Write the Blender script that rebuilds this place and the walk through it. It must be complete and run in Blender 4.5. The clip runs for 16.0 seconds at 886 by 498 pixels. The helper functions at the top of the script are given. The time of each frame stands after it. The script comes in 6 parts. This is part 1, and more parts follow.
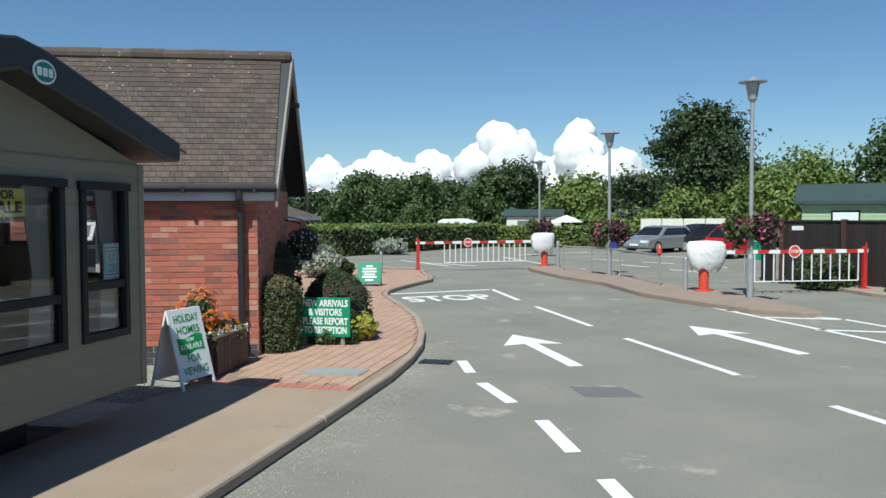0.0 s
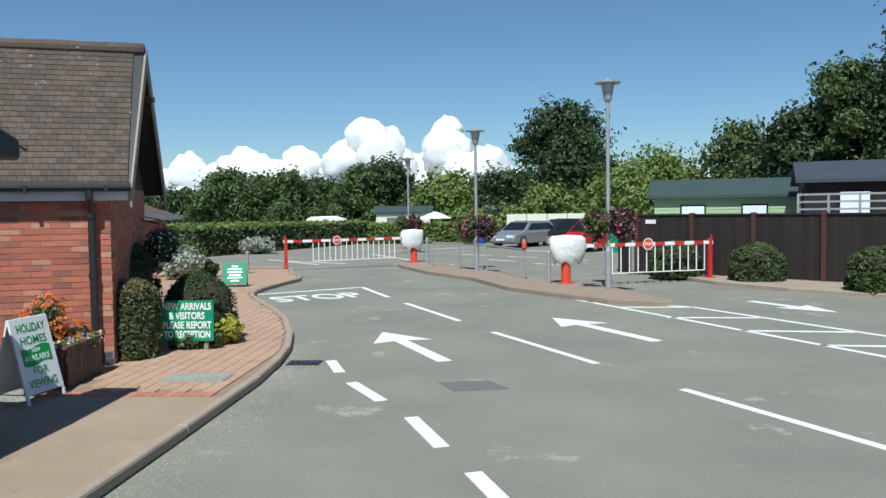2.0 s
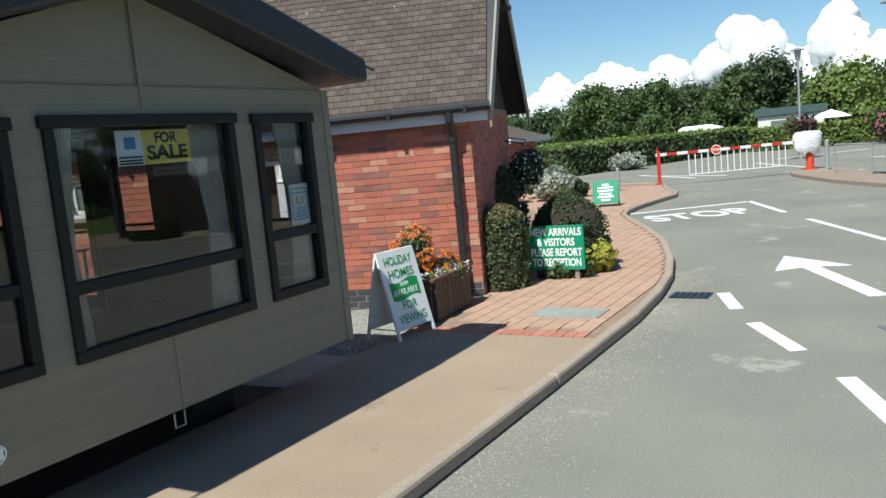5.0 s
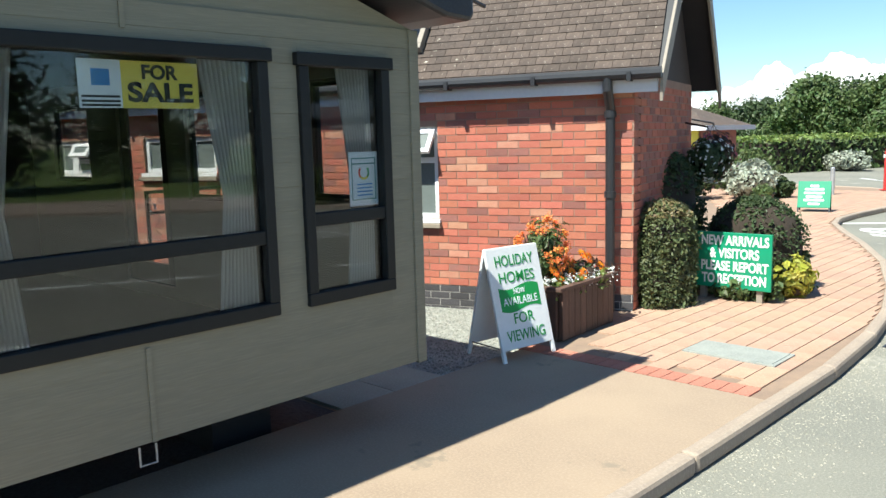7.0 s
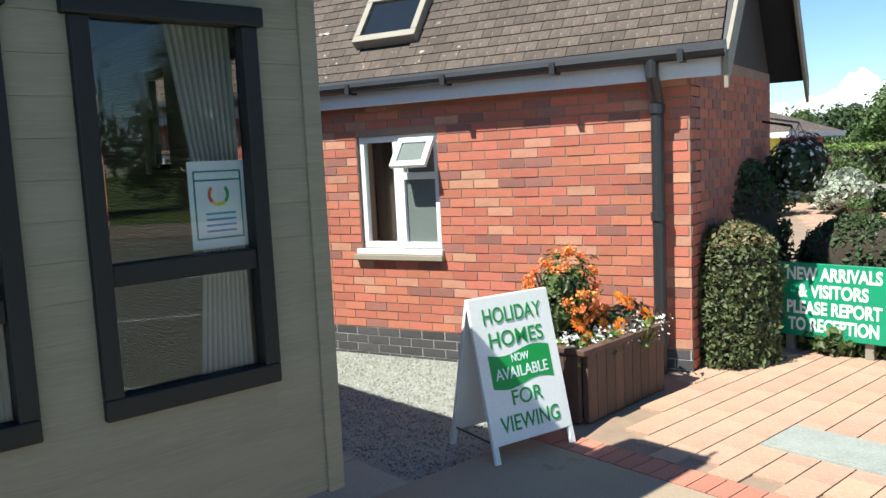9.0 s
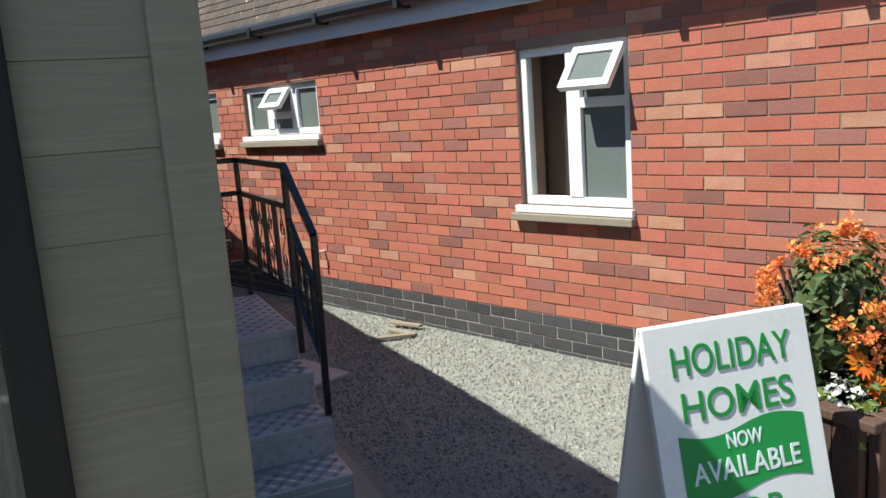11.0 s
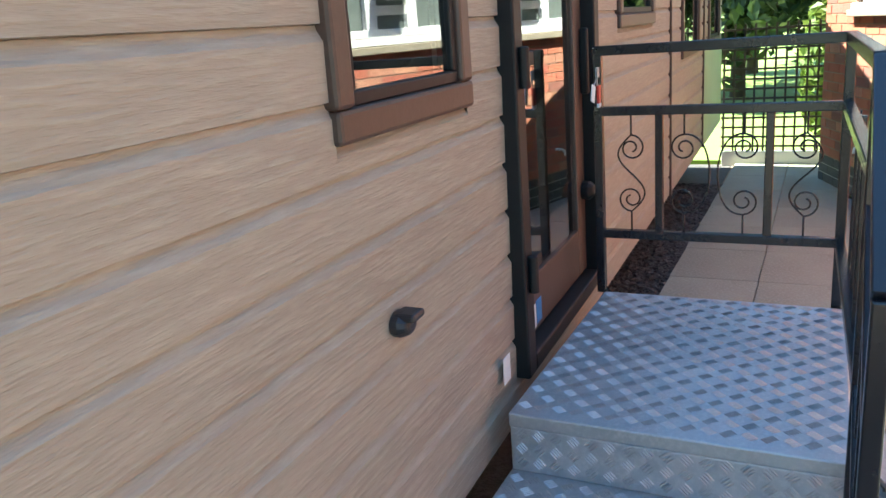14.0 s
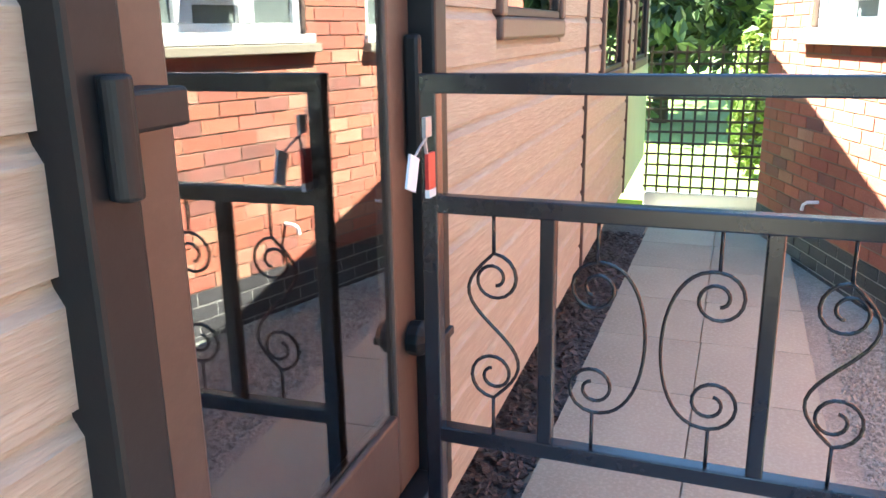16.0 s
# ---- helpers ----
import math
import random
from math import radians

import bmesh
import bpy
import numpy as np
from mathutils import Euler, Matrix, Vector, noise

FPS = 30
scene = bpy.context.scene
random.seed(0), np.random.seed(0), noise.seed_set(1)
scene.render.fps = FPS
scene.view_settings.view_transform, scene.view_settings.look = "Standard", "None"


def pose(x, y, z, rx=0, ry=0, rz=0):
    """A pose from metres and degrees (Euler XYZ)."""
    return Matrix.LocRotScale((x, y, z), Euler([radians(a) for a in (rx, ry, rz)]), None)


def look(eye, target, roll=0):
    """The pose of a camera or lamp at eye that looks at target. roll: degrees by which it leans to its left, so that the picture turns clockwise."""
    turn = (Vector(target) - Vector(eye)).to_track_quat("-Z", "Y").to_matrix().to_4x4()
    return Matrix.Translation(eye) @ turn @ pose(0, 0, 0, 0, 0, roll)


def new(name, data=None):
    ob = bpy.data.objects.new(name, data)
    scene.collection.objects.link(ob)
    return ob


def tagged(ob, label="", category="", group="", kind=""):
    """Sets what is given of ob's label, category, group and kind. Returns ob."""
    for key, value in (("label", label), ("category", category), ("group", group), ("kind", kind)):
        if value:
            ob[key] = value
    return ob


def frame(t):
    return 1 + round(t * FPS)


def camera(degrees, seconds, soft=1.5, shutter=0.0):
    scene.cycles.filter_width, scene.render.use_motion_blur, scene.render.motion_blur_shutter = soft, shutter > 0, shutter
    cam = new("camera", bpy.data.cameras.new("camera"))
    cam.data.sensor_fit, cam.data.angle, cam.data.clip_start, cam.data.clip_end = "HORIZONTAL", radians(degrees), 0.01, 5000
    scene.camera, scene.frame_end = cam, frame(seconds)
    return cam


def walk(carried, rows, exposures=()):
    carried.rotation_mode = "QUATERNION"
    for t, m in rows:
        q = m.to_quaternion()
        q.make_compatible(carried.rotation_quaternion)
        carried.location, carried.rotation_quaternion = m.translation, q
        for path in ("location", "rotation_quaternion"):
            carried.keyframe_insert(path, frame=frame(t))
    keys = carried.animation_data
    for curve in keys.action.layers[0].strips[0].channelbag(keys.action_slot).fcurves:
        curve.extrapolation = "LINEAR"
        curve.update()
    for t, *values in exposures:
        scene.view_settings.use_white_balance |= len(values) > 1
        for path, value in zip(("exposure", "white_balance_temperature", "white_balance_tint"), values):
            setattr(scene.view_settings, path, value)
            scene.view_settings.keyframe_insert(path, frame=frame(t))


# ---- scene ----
cam = camera(58.4, 16.0)
SKY_STRENGTH, SUN_STRENGTH = 0.074, 4.7
PATH = [
    (0, (0.765, 0.676, 1.959), (0.313, 2.623, 1.876), -0.2),
    (0.5, (0.761, 0.682, 1.969), (0.388, 2.644, 1.862), -0.4),
    (1, (0.773, 0.679, 1.97), (0.499, 2.657, 1.858), -0.7),
    (1.5, (0.797, 0.655, 1.989), (0.624, 2.645, 1.886), -0.8),
    (2, (0.801, 0.7, 1.972), (0.671, 2.694, 1.878), -0.8),
    (2.5, (0.805, 0.75, 1.961), (0.59, 2.736, 1.86), -0.7),
    (3, (0.731, 0.889, 1.948), (0.375, 2.852, 1.798), -0.9),
    (3.5, (0.633, 1.065, 1.936), (0.298, 3.027, 1.743), -2.4),
    (4, (0.562, 1.358, 1.908), (0.071, 3.286, 1.702), -3.7),
    (4.5, (0.467, 1.69, 1.897), (-0.357, 3.496, 1.653), -5.5),
    (5, (0.354, 2.057, 1.901), (-0.651, 3.767, 1.648), -5.4),
    (5.2, (0.31, 2.246, 1.873), (-0.758, 3.919, 1.623), -5.0),
    (7.3, (-0.188, 3.981, 1.789), (-1.57, 5.4, 1.511), -1.4),
    (7.5, (-0.235, 4.156, 1.771), (-1.582, 5.607, 1.493), -1.6),
    (7.7, (-0.307, 4.341, 1.732), (-1.67, 5.785, 1.49), -2.2),
    (8, (-0.418, 4.628, 1.727), (-1.86, 5.996, 1.506), -2.9),
    (8.2, (-0.51, 4.79, 1.72), (-1.951, 6.159, 1.501), -3.0),
    (10.3, (-1.798, 6.398, 1.634), (-3.507, 7.394, 1.338), -2.4),
    (10.5, (-1.929, 6.522, 1.607), (-3.663, 7.466, 1.292), -2.6),
    (11, (-2.312, 6.864, 1.599), (-4.106, 7.679, 1.25), -4.0),
    (11.5, (-2.661, 7.178, 1.572), (-4.512, 7.845, 1.213), -4.2),
    (12, (-3.016, 7.391, 1.533), (-4.92, 7.86, 1.137), -5.0),
    (12.5, (-3.319, 7.547, 1.523), (-5.26, 7.706, 1.065), -5.8),
    (13, (-3.673, 7.638, 1.503), (-5.575, 7.335, 0.964), -5.8),
    (13.5, (-3.996, 7.647, 1.508), (-5.836, 7.098, 0.951), -5.0),
    (14, (-4.395, 7.656, 1.495), (-6.118, 6.793, 0.961), -4.4),
    (14.5, (-4.747, 7.617, 1.476), (-6.479, 6.808, 0.887), -1.6),
    (15, (-5.132, 7.574, 1.454), (-6.834, 6.696, 0.879), -2.4),
    (15.5, (-5.451, 7.484, 1.446), (-7.239, 6.768, 0.907), -0.9),
    (16, (-5.752, 7.441, 1.468), (-7.557, 6.761, 0.938), -0.9),
]
EXPOSURES = [(0, 0.28, 5950, 0), (3.5, 0.28, 5950, 0), (5, 0.52, 6100, 0), (7.3, 1.2, 6300, 0), (8, 1.18, 6300, 0), (10.3, 0.92, 6300, 0), (11.5, 0.7, 6350, 3), (12.5, 1.0, 6350, 2),
             (13, 1.75, 6400, -2), (13.5, 2.45, 6450, -7), (14, 2.9, 6500, -9), (15, 3.35, 6450, -7), (16, 3.85, 6450, -5)]
walk(cam, [(t, look(eye, target, roll)) for t, eye, target, roll in PATH], EXPOSURES)

# ---- world, sun, exposure ----
SUN_DIR = Vector((-0.17, -1.77, 2.54)).normalized()      # towards the sun
world = bpy.data.worlds.new("sky")
scene.world = world
world.use_nodes = True
wn = world.node_tree.nodes
sky = wn.new("ShaderNodeTexSky")
sky.sky_type, sky.sun_disc = "NISHITA", False
sky.sun_elevation = math.asin(SUN_DIR.z)
sky.sun_rotation = math.atan2(SUN_DIR.x, SUN_DIR.y)
sky.air_density, sky.dust_density, sky.ozone_density = 1.0, 0.0, 6.0
world.node_tree.links.new(sky.outputs[0], wn["Background"].inputs[0])
wn["Background"].inputs[1].default_value = SKY_STRENGTH
sun_lamp = bpy.data.lights.new("sun", "SUN")
sun_lamp.energy, sun_lamp.angle, sun_lamp.color = SUN_STRENGTH, radians(0.53), (1.0, 0.95, 0.87)
sun = new("sun", sun_lamp)
sun.matrix_world = look(SUN_DIR * 60, (0, 0, 0))

# ---- materials ----


def material(name, a, b=None, c=None, rough=0.7, metal=0.0, scale=3.0, fine=60.0, bump=0.2, spec=0.5, stretch=(1, 1, 1), dist=0.005,
             vary=0.0, hue=0.0, translucent=0.0, fleck=None, fleck_at=0.62, fleck_scale=9.0):
    """A painted or natural surface: two colours mixed by coarse noise, a third by fine noise, relief, and a random tone per piece."""
    m = bpy.data.materials.new(name)
    m.use_nodes = True
    t = m.node_tree
    n, link = t.nodes, t.links.new
    bsdf = n["Principled BSDF"]
    b, c = b or tuple(v * 0.8 for v in a), c or a
    co = n.new("ShaderNodeTexCoord")
    mp = n.new("ShaderNodeMapping")
    mp.inputs["Scale"].default_value = stretch
    link(co.outputs["Object"], mp.inputs[0])

    def noise_tex(s, detail=4.0, ro=0.6):
        x = n.new("ShaderNodeTexNoise")
        x.inputs["Scale"].default_value, x.inputs["Detail"].default_value, x.inputs["Roughness"].default_value = s, detail, ro
        link(mp.outputs[0], x.inputs["Vector"])
        return x

    def ramp(src, lo, hi):
        r = n.new("ShaderNodeMapRange")
        r.inputs[1].default_value, r.inputs[2].default_value = lo, hi
        link(src, r.inputs[0])
        return r.outputs[0]

    def mix(f, x, y, mode="MIX"):
        k = n.new("ShaderNodeMix")
        k.data_type, k.blend_type = "RGBA", mode
        for sock, v in ((k.inputs[0], f), (k.inputs[6], x), (k.inputs[7], y)):
            if isinstance(v, (int, float)):
                sock.default_value = v
            elif isinstance(v, tuple):
                sock.default_value = (*v, 1)
            else:
                link(v, sock)
        return k.outputs[2]
    big, small = noise_tex(scale), noise_tex(fine, 3.0)
    col = mix(ramp(big.outputs[0], 0.35, 0.65), a, b)
    col = mix(ramp(small.outputs[0], 0.45, 0.75), col, c)
    if fleck:
        fl = noise_tex(fleck_scale, 5.0, 0.7)
        col = mix(ramp(fl.outputs[0], fleck_at, fleck_at + 0.05), col, fleck)
    if vary or hue:
        info, geo = n.new("ShaderNodeObjectInfo"), n.new("ShaderNodeNewGeometry")
        add = n.new("ShaderNodeMath")
        link(info.outputs["Random"], add.inputs[0])
        link(geo.outputs["Random Per Island"], add.inputs[1])
        fr = n.new("ShaderNodeMath")
        fr.operation = "FRACT"
        link(add.outputs[0], fr.inputs[0])
        hsv = n.new("ShaderNodeHueSaturation")
        r1 = n.new("ShaderNodeMapRange")
        r1.inputs[3].default_value, r1.inputs[4].default_value = 1 - vary, 1 + vary
        link(fr.outputs[0], r1.inputs[0])
        link(r1.outputs[0], hsv.inputs["Value"])
        m2 = n.new("ShaderNodeMath")
        m2.operation, m2.inputs[1].default_value = "MULTIPLY", 7.31
        link(fr.outputs[0], m2.inputs[0])
        f2 = n.new("ShaderNodeMath")
        f2.operation = "FRACT"
        link(m2.outputs[0], f2.inputs[0])
        r2 = n.new("ShaderNodeMapRange")
        r2.inputs[3].default_value, r2.inputs[4].default_value = 0.5 - hue, 0.5 + hue
        link(f2.outputs[0], r2.inputs[0])
        link(r2.outputs[0], hsv.inputs["Hue"])
        link(col, hsv.inputs["Color"])
        col = hsv.outputs[0]
    link(col, bsdf.inputs["Base Color"])
    bsdf.inputs["Roughness"].default_value, bsdf.inputs["Metallic"].default_value = rough, metal
    bsdf.inputs["Specular IOR Level"].default_value = spec
    if bump:
        bp = n.new("ShaderNodeBump")
        bp.inputs["Strength"].default_value, bp.inputs["Distance"].default_value = bump, dist
        link(small.outputs[0], bp.inputs["Height"])
        link(bp.outputs[0], bsdf.inputs["Normal"])
    if translucent:
        tr, ms = n.new("ShaderNodeBsdfTranslucent"), n.new("ShaderNodeMixShader")
        link(col, tr.inputs[0])
        ms.inputs[0].default_value = translucent
        link(bsdf.outputs[0], ms.inputs[1])
        link(tr.outputs[0], ms.inputs[2])
        link(ms.outputs[0], n["Material Output"].inputs[0])
    return m


def glass(name, tint, ior=1.5):
    """A clear solid pane that lets light through and mirrors what stands before it."""
    m = bpy.data.materials.new(name)
    m.use_nodes = True
    p = m.node_tree.nodes["Principled BSDF"]
    p.inputs["Base Color"].default_value = (*tint, 1)
    p.inputs["Transmission Weight"].default_value, p.inputs["Roughness"].default_value, p.inputs["IOR"].default_value = 1.0, 0.0, ior
    return m


ASPHALT = material("asphalt", (0.228, 0.218, 0.182), (0.172, 0.168, 0.145), (0.29, 0.278, 0.235), rough=0.9, scale=0.45, fine=75, bump=0.7, spec=0.25, dist=0.008,
                   fleck=(0.33, 0.31, 0.265), fleck_at=0.61, fleck_scale=0.8)
GRASS = material("grass_ground", (0.10, 0.15, 0.03), (0.07, 0.12, 0.025), (0.14, 0.18, 0.05), rough=0.95, scale=0.5, fine=40, bump=0.6, dist=0.03)
LAWN = material("lawn_green", (0.22, 0.30, 0.07), (0.16, 0.24, 0.05), (0.26, 0.34, 0.1), rough=0.95, scale=0.8, fine=60, bump=0.6, dist=0.02)
PAINT_WHITE = material("road_paint", (0.80, 0.80, 0.78), (0.72, 0.72, 0.70), (0.62, 0.62, 0.60), rough=0.7, scale=4, fine=120, bump=0.3, dist=0.002)
CONCRETE = material("pavement_concrete", (0.325, 0.243, 0.172), (0.27, 0.20, 0.145), (0.37, 0.283, 0.207), rough=0.9, scale=1.2, fine=70, bump=0.3, dist=0.003,
                    fleck=(0.24, 0.19, 0.14), fleck_at=0.64, fleck_scale=2.2)
KERB = material("kerb_concrete", (0.34, 0.27, 0.21), (0.28, 0.22, 0.175), (0.39, 0.315, 0.25), rough=0.9, scale=2, fine=60, bump=0.3)
PAVER = material("paver_buff_red", (0.42, 0.265, 0.185), (0.36, 0.22, 0.155), (0.47, 0.32, 0.235), rough=0.9, scale=2.5, fine=80, bump=0.3, vary=0.07, hue=0.006)
PAVER_ISLAND = material("paver_island_brown", (0.29, 0.215, 0.165), (0.24, 0.18, 0.14), (0.34, 0.26, 0.205), rough=0.9, scale=1.5, fine=60, bump=0.3)
PAVER_RED = material("paver_red", (0.44, 0.17, 0.115), (0.37, 0.145, 0.10), (0.48, 0.22, 0.16), rough=0.9, scale=2.5, fine=80, bump=0.3, vary=0.12)
SAND = material("joint_sand", (0.29, 0.20, 0.14), (0.22, 0.155, 0.115), rough=1.0, scale=6, fine=150)
BRICK = material("brick_red", (0.42, 0.13, 0.083), (0.375, 0.112, 0.072), (0.47, 0.175, 0.115), rough=0.85, scale=7, fine=90, bump=0.35, dist=0.004, vary=0.15, hue=0.006)
BRICK_BUFF = material("brick_weathered", (0.47, 0.235, 0.155), (0.41, 0.17, 0.11), (0.52, 0.27, 0.185), rough=0.85, scale=7, fine=90, bump=0.35, dist=0.004, vary=0.12, hue=0.006)
BRICK_BLUE = material("brick_dark", (0.31, 0.105, 0.078), (0.23, 0.10, 0.085), (0.32, 0.15, 0.12), rough=0.8, scale=7, fine=90, bump=0.35, dist=0.004, vary=0.2)
ENGINEERING = material("brick_blue_black", (0.055, 0.05, 0.055), (0.04, 0.038, 0.042), (0.085, 0.08, 0.085), rough=0.7, scale=7, fine=90, bump=0.3, vary=0.25)
MORTAR = material("mortar", (0.31, 0.20, 0.15), (0.25, 0.165, 0.125), rough=1.0, scale=5, fine=120)
MORTAR_GREY = material("mortar_grey", (0.40, 0.38, 0.36), (0.33, 0.315, 0.30), rough=1.0, scale=5, fine=120)
TILE = material("roof_tile_brown", (0.088, 0.063, 0.05), (0.064, 0.048, 0.041), (0.112, 0.083, 0.067), rough=0.92, scale=2.5, fine=40, bump=0.4, vary=0.2,
                fleck=(0.50, 0.46, 0.38), fleck_at=0.632, fleck_scale=14)
FASCIA = material("fascia_grey_paint", (0.62, 0.62, 0.66), (0.55, 0.55, 0.6), rough=0.5, scale=2, fine=30, bump=0.05)
BARGE = material("bargeboard_brown", (0.27, 0.23, 0.185), (0.23, 0.195, 0.158), rough=0.6, scale=3, fine=40, stretch=(1, 1, 6))
BLACK_PLASTIC = material("black_plastic", (0.02, 0.02, 0.024), (0.028, 0.028, 0.03), rough=0.4, scale=4, fine=60, bump=0.05)
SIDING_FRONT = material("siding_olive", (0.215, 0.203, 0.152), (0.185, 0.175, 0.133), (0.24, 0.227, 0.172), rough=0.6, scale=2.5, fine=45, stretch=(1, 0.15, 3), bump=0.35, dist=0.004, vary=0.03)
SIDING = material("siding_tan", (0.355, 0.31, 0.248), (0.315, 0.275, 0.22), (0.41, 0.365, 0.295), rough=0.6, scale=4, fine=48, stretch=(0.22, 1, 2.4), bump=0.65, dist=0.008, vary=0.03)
ROOF_DARK = material("caravan_roof_dark", (0.026, 0.025, 0.03), (0.021, 0.02, 0.025), (0.038, 0.036, 0.043), rough=0.45, scale=3, fine=70, bump=0.15)
FRAME_DARK = material("window_frame_dark", (0.012, 0.014, 0.016), (0.009, 0.011, 0.012), rough=0.5, spec=0.3, scale=3, fine=60, bump=0.08)
FRAME_BROWN = material("window_frame_brown", (0.085, 0.055, 0.042), (0.065, 0.043, 0.034), rough=0.45, scale=3, fine=60, bump=0.1)
UPVC = material("white_upvc", (0.82, 0.82, 0.82), (0.78, 0.78, 0.79), rough=0.3, scale=2, fine=30, bump=0.02)
SILL = material("stone_sill", (0.30, 0.25, 0.19), (0.25, 0.21, 0.165), rough=0.9, scale=4, fine=60)
GLASS = glass("window_glass", (0.88, 0.90, 0.89), 1.5)
GLASS_DOOR = glass("door_glass", (0.75, 0.75, 0.75), 2.25)
FROSTED = material("frosted_pane", (0.16, 0.185, 0.175), (0.13, 0.15, 0.145), rough=0.25, scale=1.5, fine=60, bump=0.05)
# near-black base colour stands in for the gloom of unlit rooms
UNLIT_ROOM = material("dark_unlit_room", (0.045, 0.03, 0.025), (0.035, 0.025, 0.02), rough=0.8)
CURTAIN = material("curtain_white", (0.62, 0.62, 0.6), (0.55, 0.55, 0.54), rough=0.9, stretch=(6, 6, 0.3), scale=4, fine=80, translucent=0.2)
ALU = material("chequer_aluminium", (0.50, 0.53, 0.56), (0.42, 0.45, 0.48), (0.57, 0.59, 0.61), rough=0.48, metal=0.75, scale=4, fine=90, bump=0.1)
BLACK_IRON = material("black_gloss_iron", (0.012, 0.012, 0.016), (0.018, 0.018, 0.022), rough=0.25, scale=5, fine=80, bump=0.08, spec=0.6)
GRAVEL = material("gravel_grey", (0.31, 0.312, 0.275), (0.235, 0.237, 0.21), (0.41, 0.41, 0.37), rough=0.95, scale=9, fine=70, bump=1.0, dist=0.02, vary=0.3, hue=0.01)
GRIT = material("gutter_grit", (0.31, 0.285, 0.23), (0.21, 0.195, 0.155), (0.37, 0.345, 0.29), rough=0.95, scale=9, fine=70, bump=0.0, vary=0.3)
SLATE_CHIP = material("slate_chippings", (0.05, 0.045, 0.045), (0.075, 0.065, 0.065), (0.10, 0.09, 0.09), rough=0.85, scale=20, fine=45, bump=1.0, dist=0.02, vary=0.4)
SLAB = material("path_slab", (0.33, 0.325, 0.26), (0.275, 0.27, 0.215), (0.385, 0.38, 0.31), rough=0.9, scale=1.5, fine=70, bump=0.25, vary=0.07)
GALV = material("galvanised_steel", (0.42, 0.43, 0.44), (0.34, 0.35, 0.36), (0.5, 0.5, 0.51), rough=0.5, metal=0.5, scale=3, fine=40, bump=0.08)
RED = material("red_paint", (0.55, 0.035, 0.03), (0.48, 0.03, 0.03), rough=0.4, scale=3, fine=40, bump=0.05)
RED_WEAK = material("orange_red_paint", (0.62, 0.07, 0.035), (0.55, 0.055, 0.03), rough=0.45, scale=3, fine=40, bump=0.05)
WHITE = material("white_paint", (0.82, 0.82, 0.81), (0.74, 0.74, 0.73), rough=0.5, scale=3, fine=50, bump=0.05)
BAG = material("white_plastic_cover", (0.85, 0.85, 0.85), (0.8, 0.8, 0.8), rough=0.35, scale=5, fine=12, bump=0.8, dist=0.03, translucent=0.1)
GREEN_SIGN = material("green_sign_board", (0.012, 0.255, 0.13), (0.013, 0.22, 0.115), rough=0.45, scale=3, fine=40, bump=0.05)
GREEN_PRINT = material("green_print", (0.02, 0.27, 0.05), (0.02, 0.24, 0.045), rough=0.5, scale=3, fine=40, bump=0.0)
GREEN_BANNER = material("green_banner", (0.015, 0.30, 0.06), (0.02, 0.26, 0.06), rough=0.5, scale=3, fine=40, bump=0.0)
PLANTER = material("planter_timber", (0.10, 0.052, 0.036), (0.07, 0.04, 0.03), (0.13, 0.075, 0.052), rough=0.7, scale=3, fine=35, stretch=(4, 4, 0.4), bump=0.4, vary=0.2)
# planter soil; also the dark fill that stands for shade inside foliage
SOIL_AND_SHADE = material("soil", (0.04, 0.028, 0.02), (0.03, 0.022, 0.016), rough=1.0, scale=12, fine=60, bump=0.8)
FENCE = material("fence_dark_timber", (0.022, 0.015, 0.013), (0.016, 0.011, 0.010), (0.032, 0.021, 0.018), rough=0.75, scale=3, fine=30, stretch=(3, 3, 0.3), bump=0.3, vary=0.25)
FENCE_POST = material("fence_post_brown", (0.075, 0.03, 0.022), (0.055, 0.024, 0.018), rough=0.75, scale=3, fine=30, stretch=(3, 3, 0.3))
CHALET = material("pale_green_cladding", (0.42, 0.55, 0.34), (0.38, 0.50, 0.31), rough=0.6, scale=2, fine=30, bump=0.1)
CHALET_ROOF = material("dark_green_roof", (0.045, 0.07, 0.065), (0.035, 0.055, 0.055), rough=0.6, scale=2, fine=20)
SLATE_ROOF = material("slate_blue_roof", (0.05, 0.06, 0.075), (0.04, 0.05, 0.065), rough=0.6, scale=2, fine=20)
CREAM = material("cream_panel", (0.72, 0.70, 0.60), (0.66, 0.64, 0.55), rough=0.6, scale=1, fine=20)
BARK = material("bark", (0.09, 0.065, 0.045), (0.06, 0.045, 0.032), rough=0.95, scale=4, fine=25, stretch=(2, 2, 0.5), bump=0.8, dist=0.03)
YELLOW = material("yellow_card", (0.75, 0.62, 0.10), (0.70, 0.58, 0.10), rough=0.5, bump=0.0)
INK = material("black_ink", (0.012, 0.012, 0.012), rough=0.6, bump=0.0)
BLUE_PANEL = material("blue_panel", (0.05, 0.25, 0.6), rough=0.5, bump=0.0)
PAPER = material("white_paper", (0.75, 0.80, 0.82), (0.70, 0.76, 0.80), rough=0.6, bump=0.0)
TEAL = material("teal_print", (0.02, 0.22, 0.20), rough=0.6, bump=0.0)
IRON_COVER = material("inspection_cover", (0.30, 0.31, 0.28), (0.24, 0.25, 0.23), (0.35, 0.36, 0.33), rough=0.75, scale=6, fine=60)
TAR_PATCH = material("tar_patch", (0.15, 0.15, 0.152), (0.125, 0.125, 0.127), rough=0.8, scale=4, fine=100)
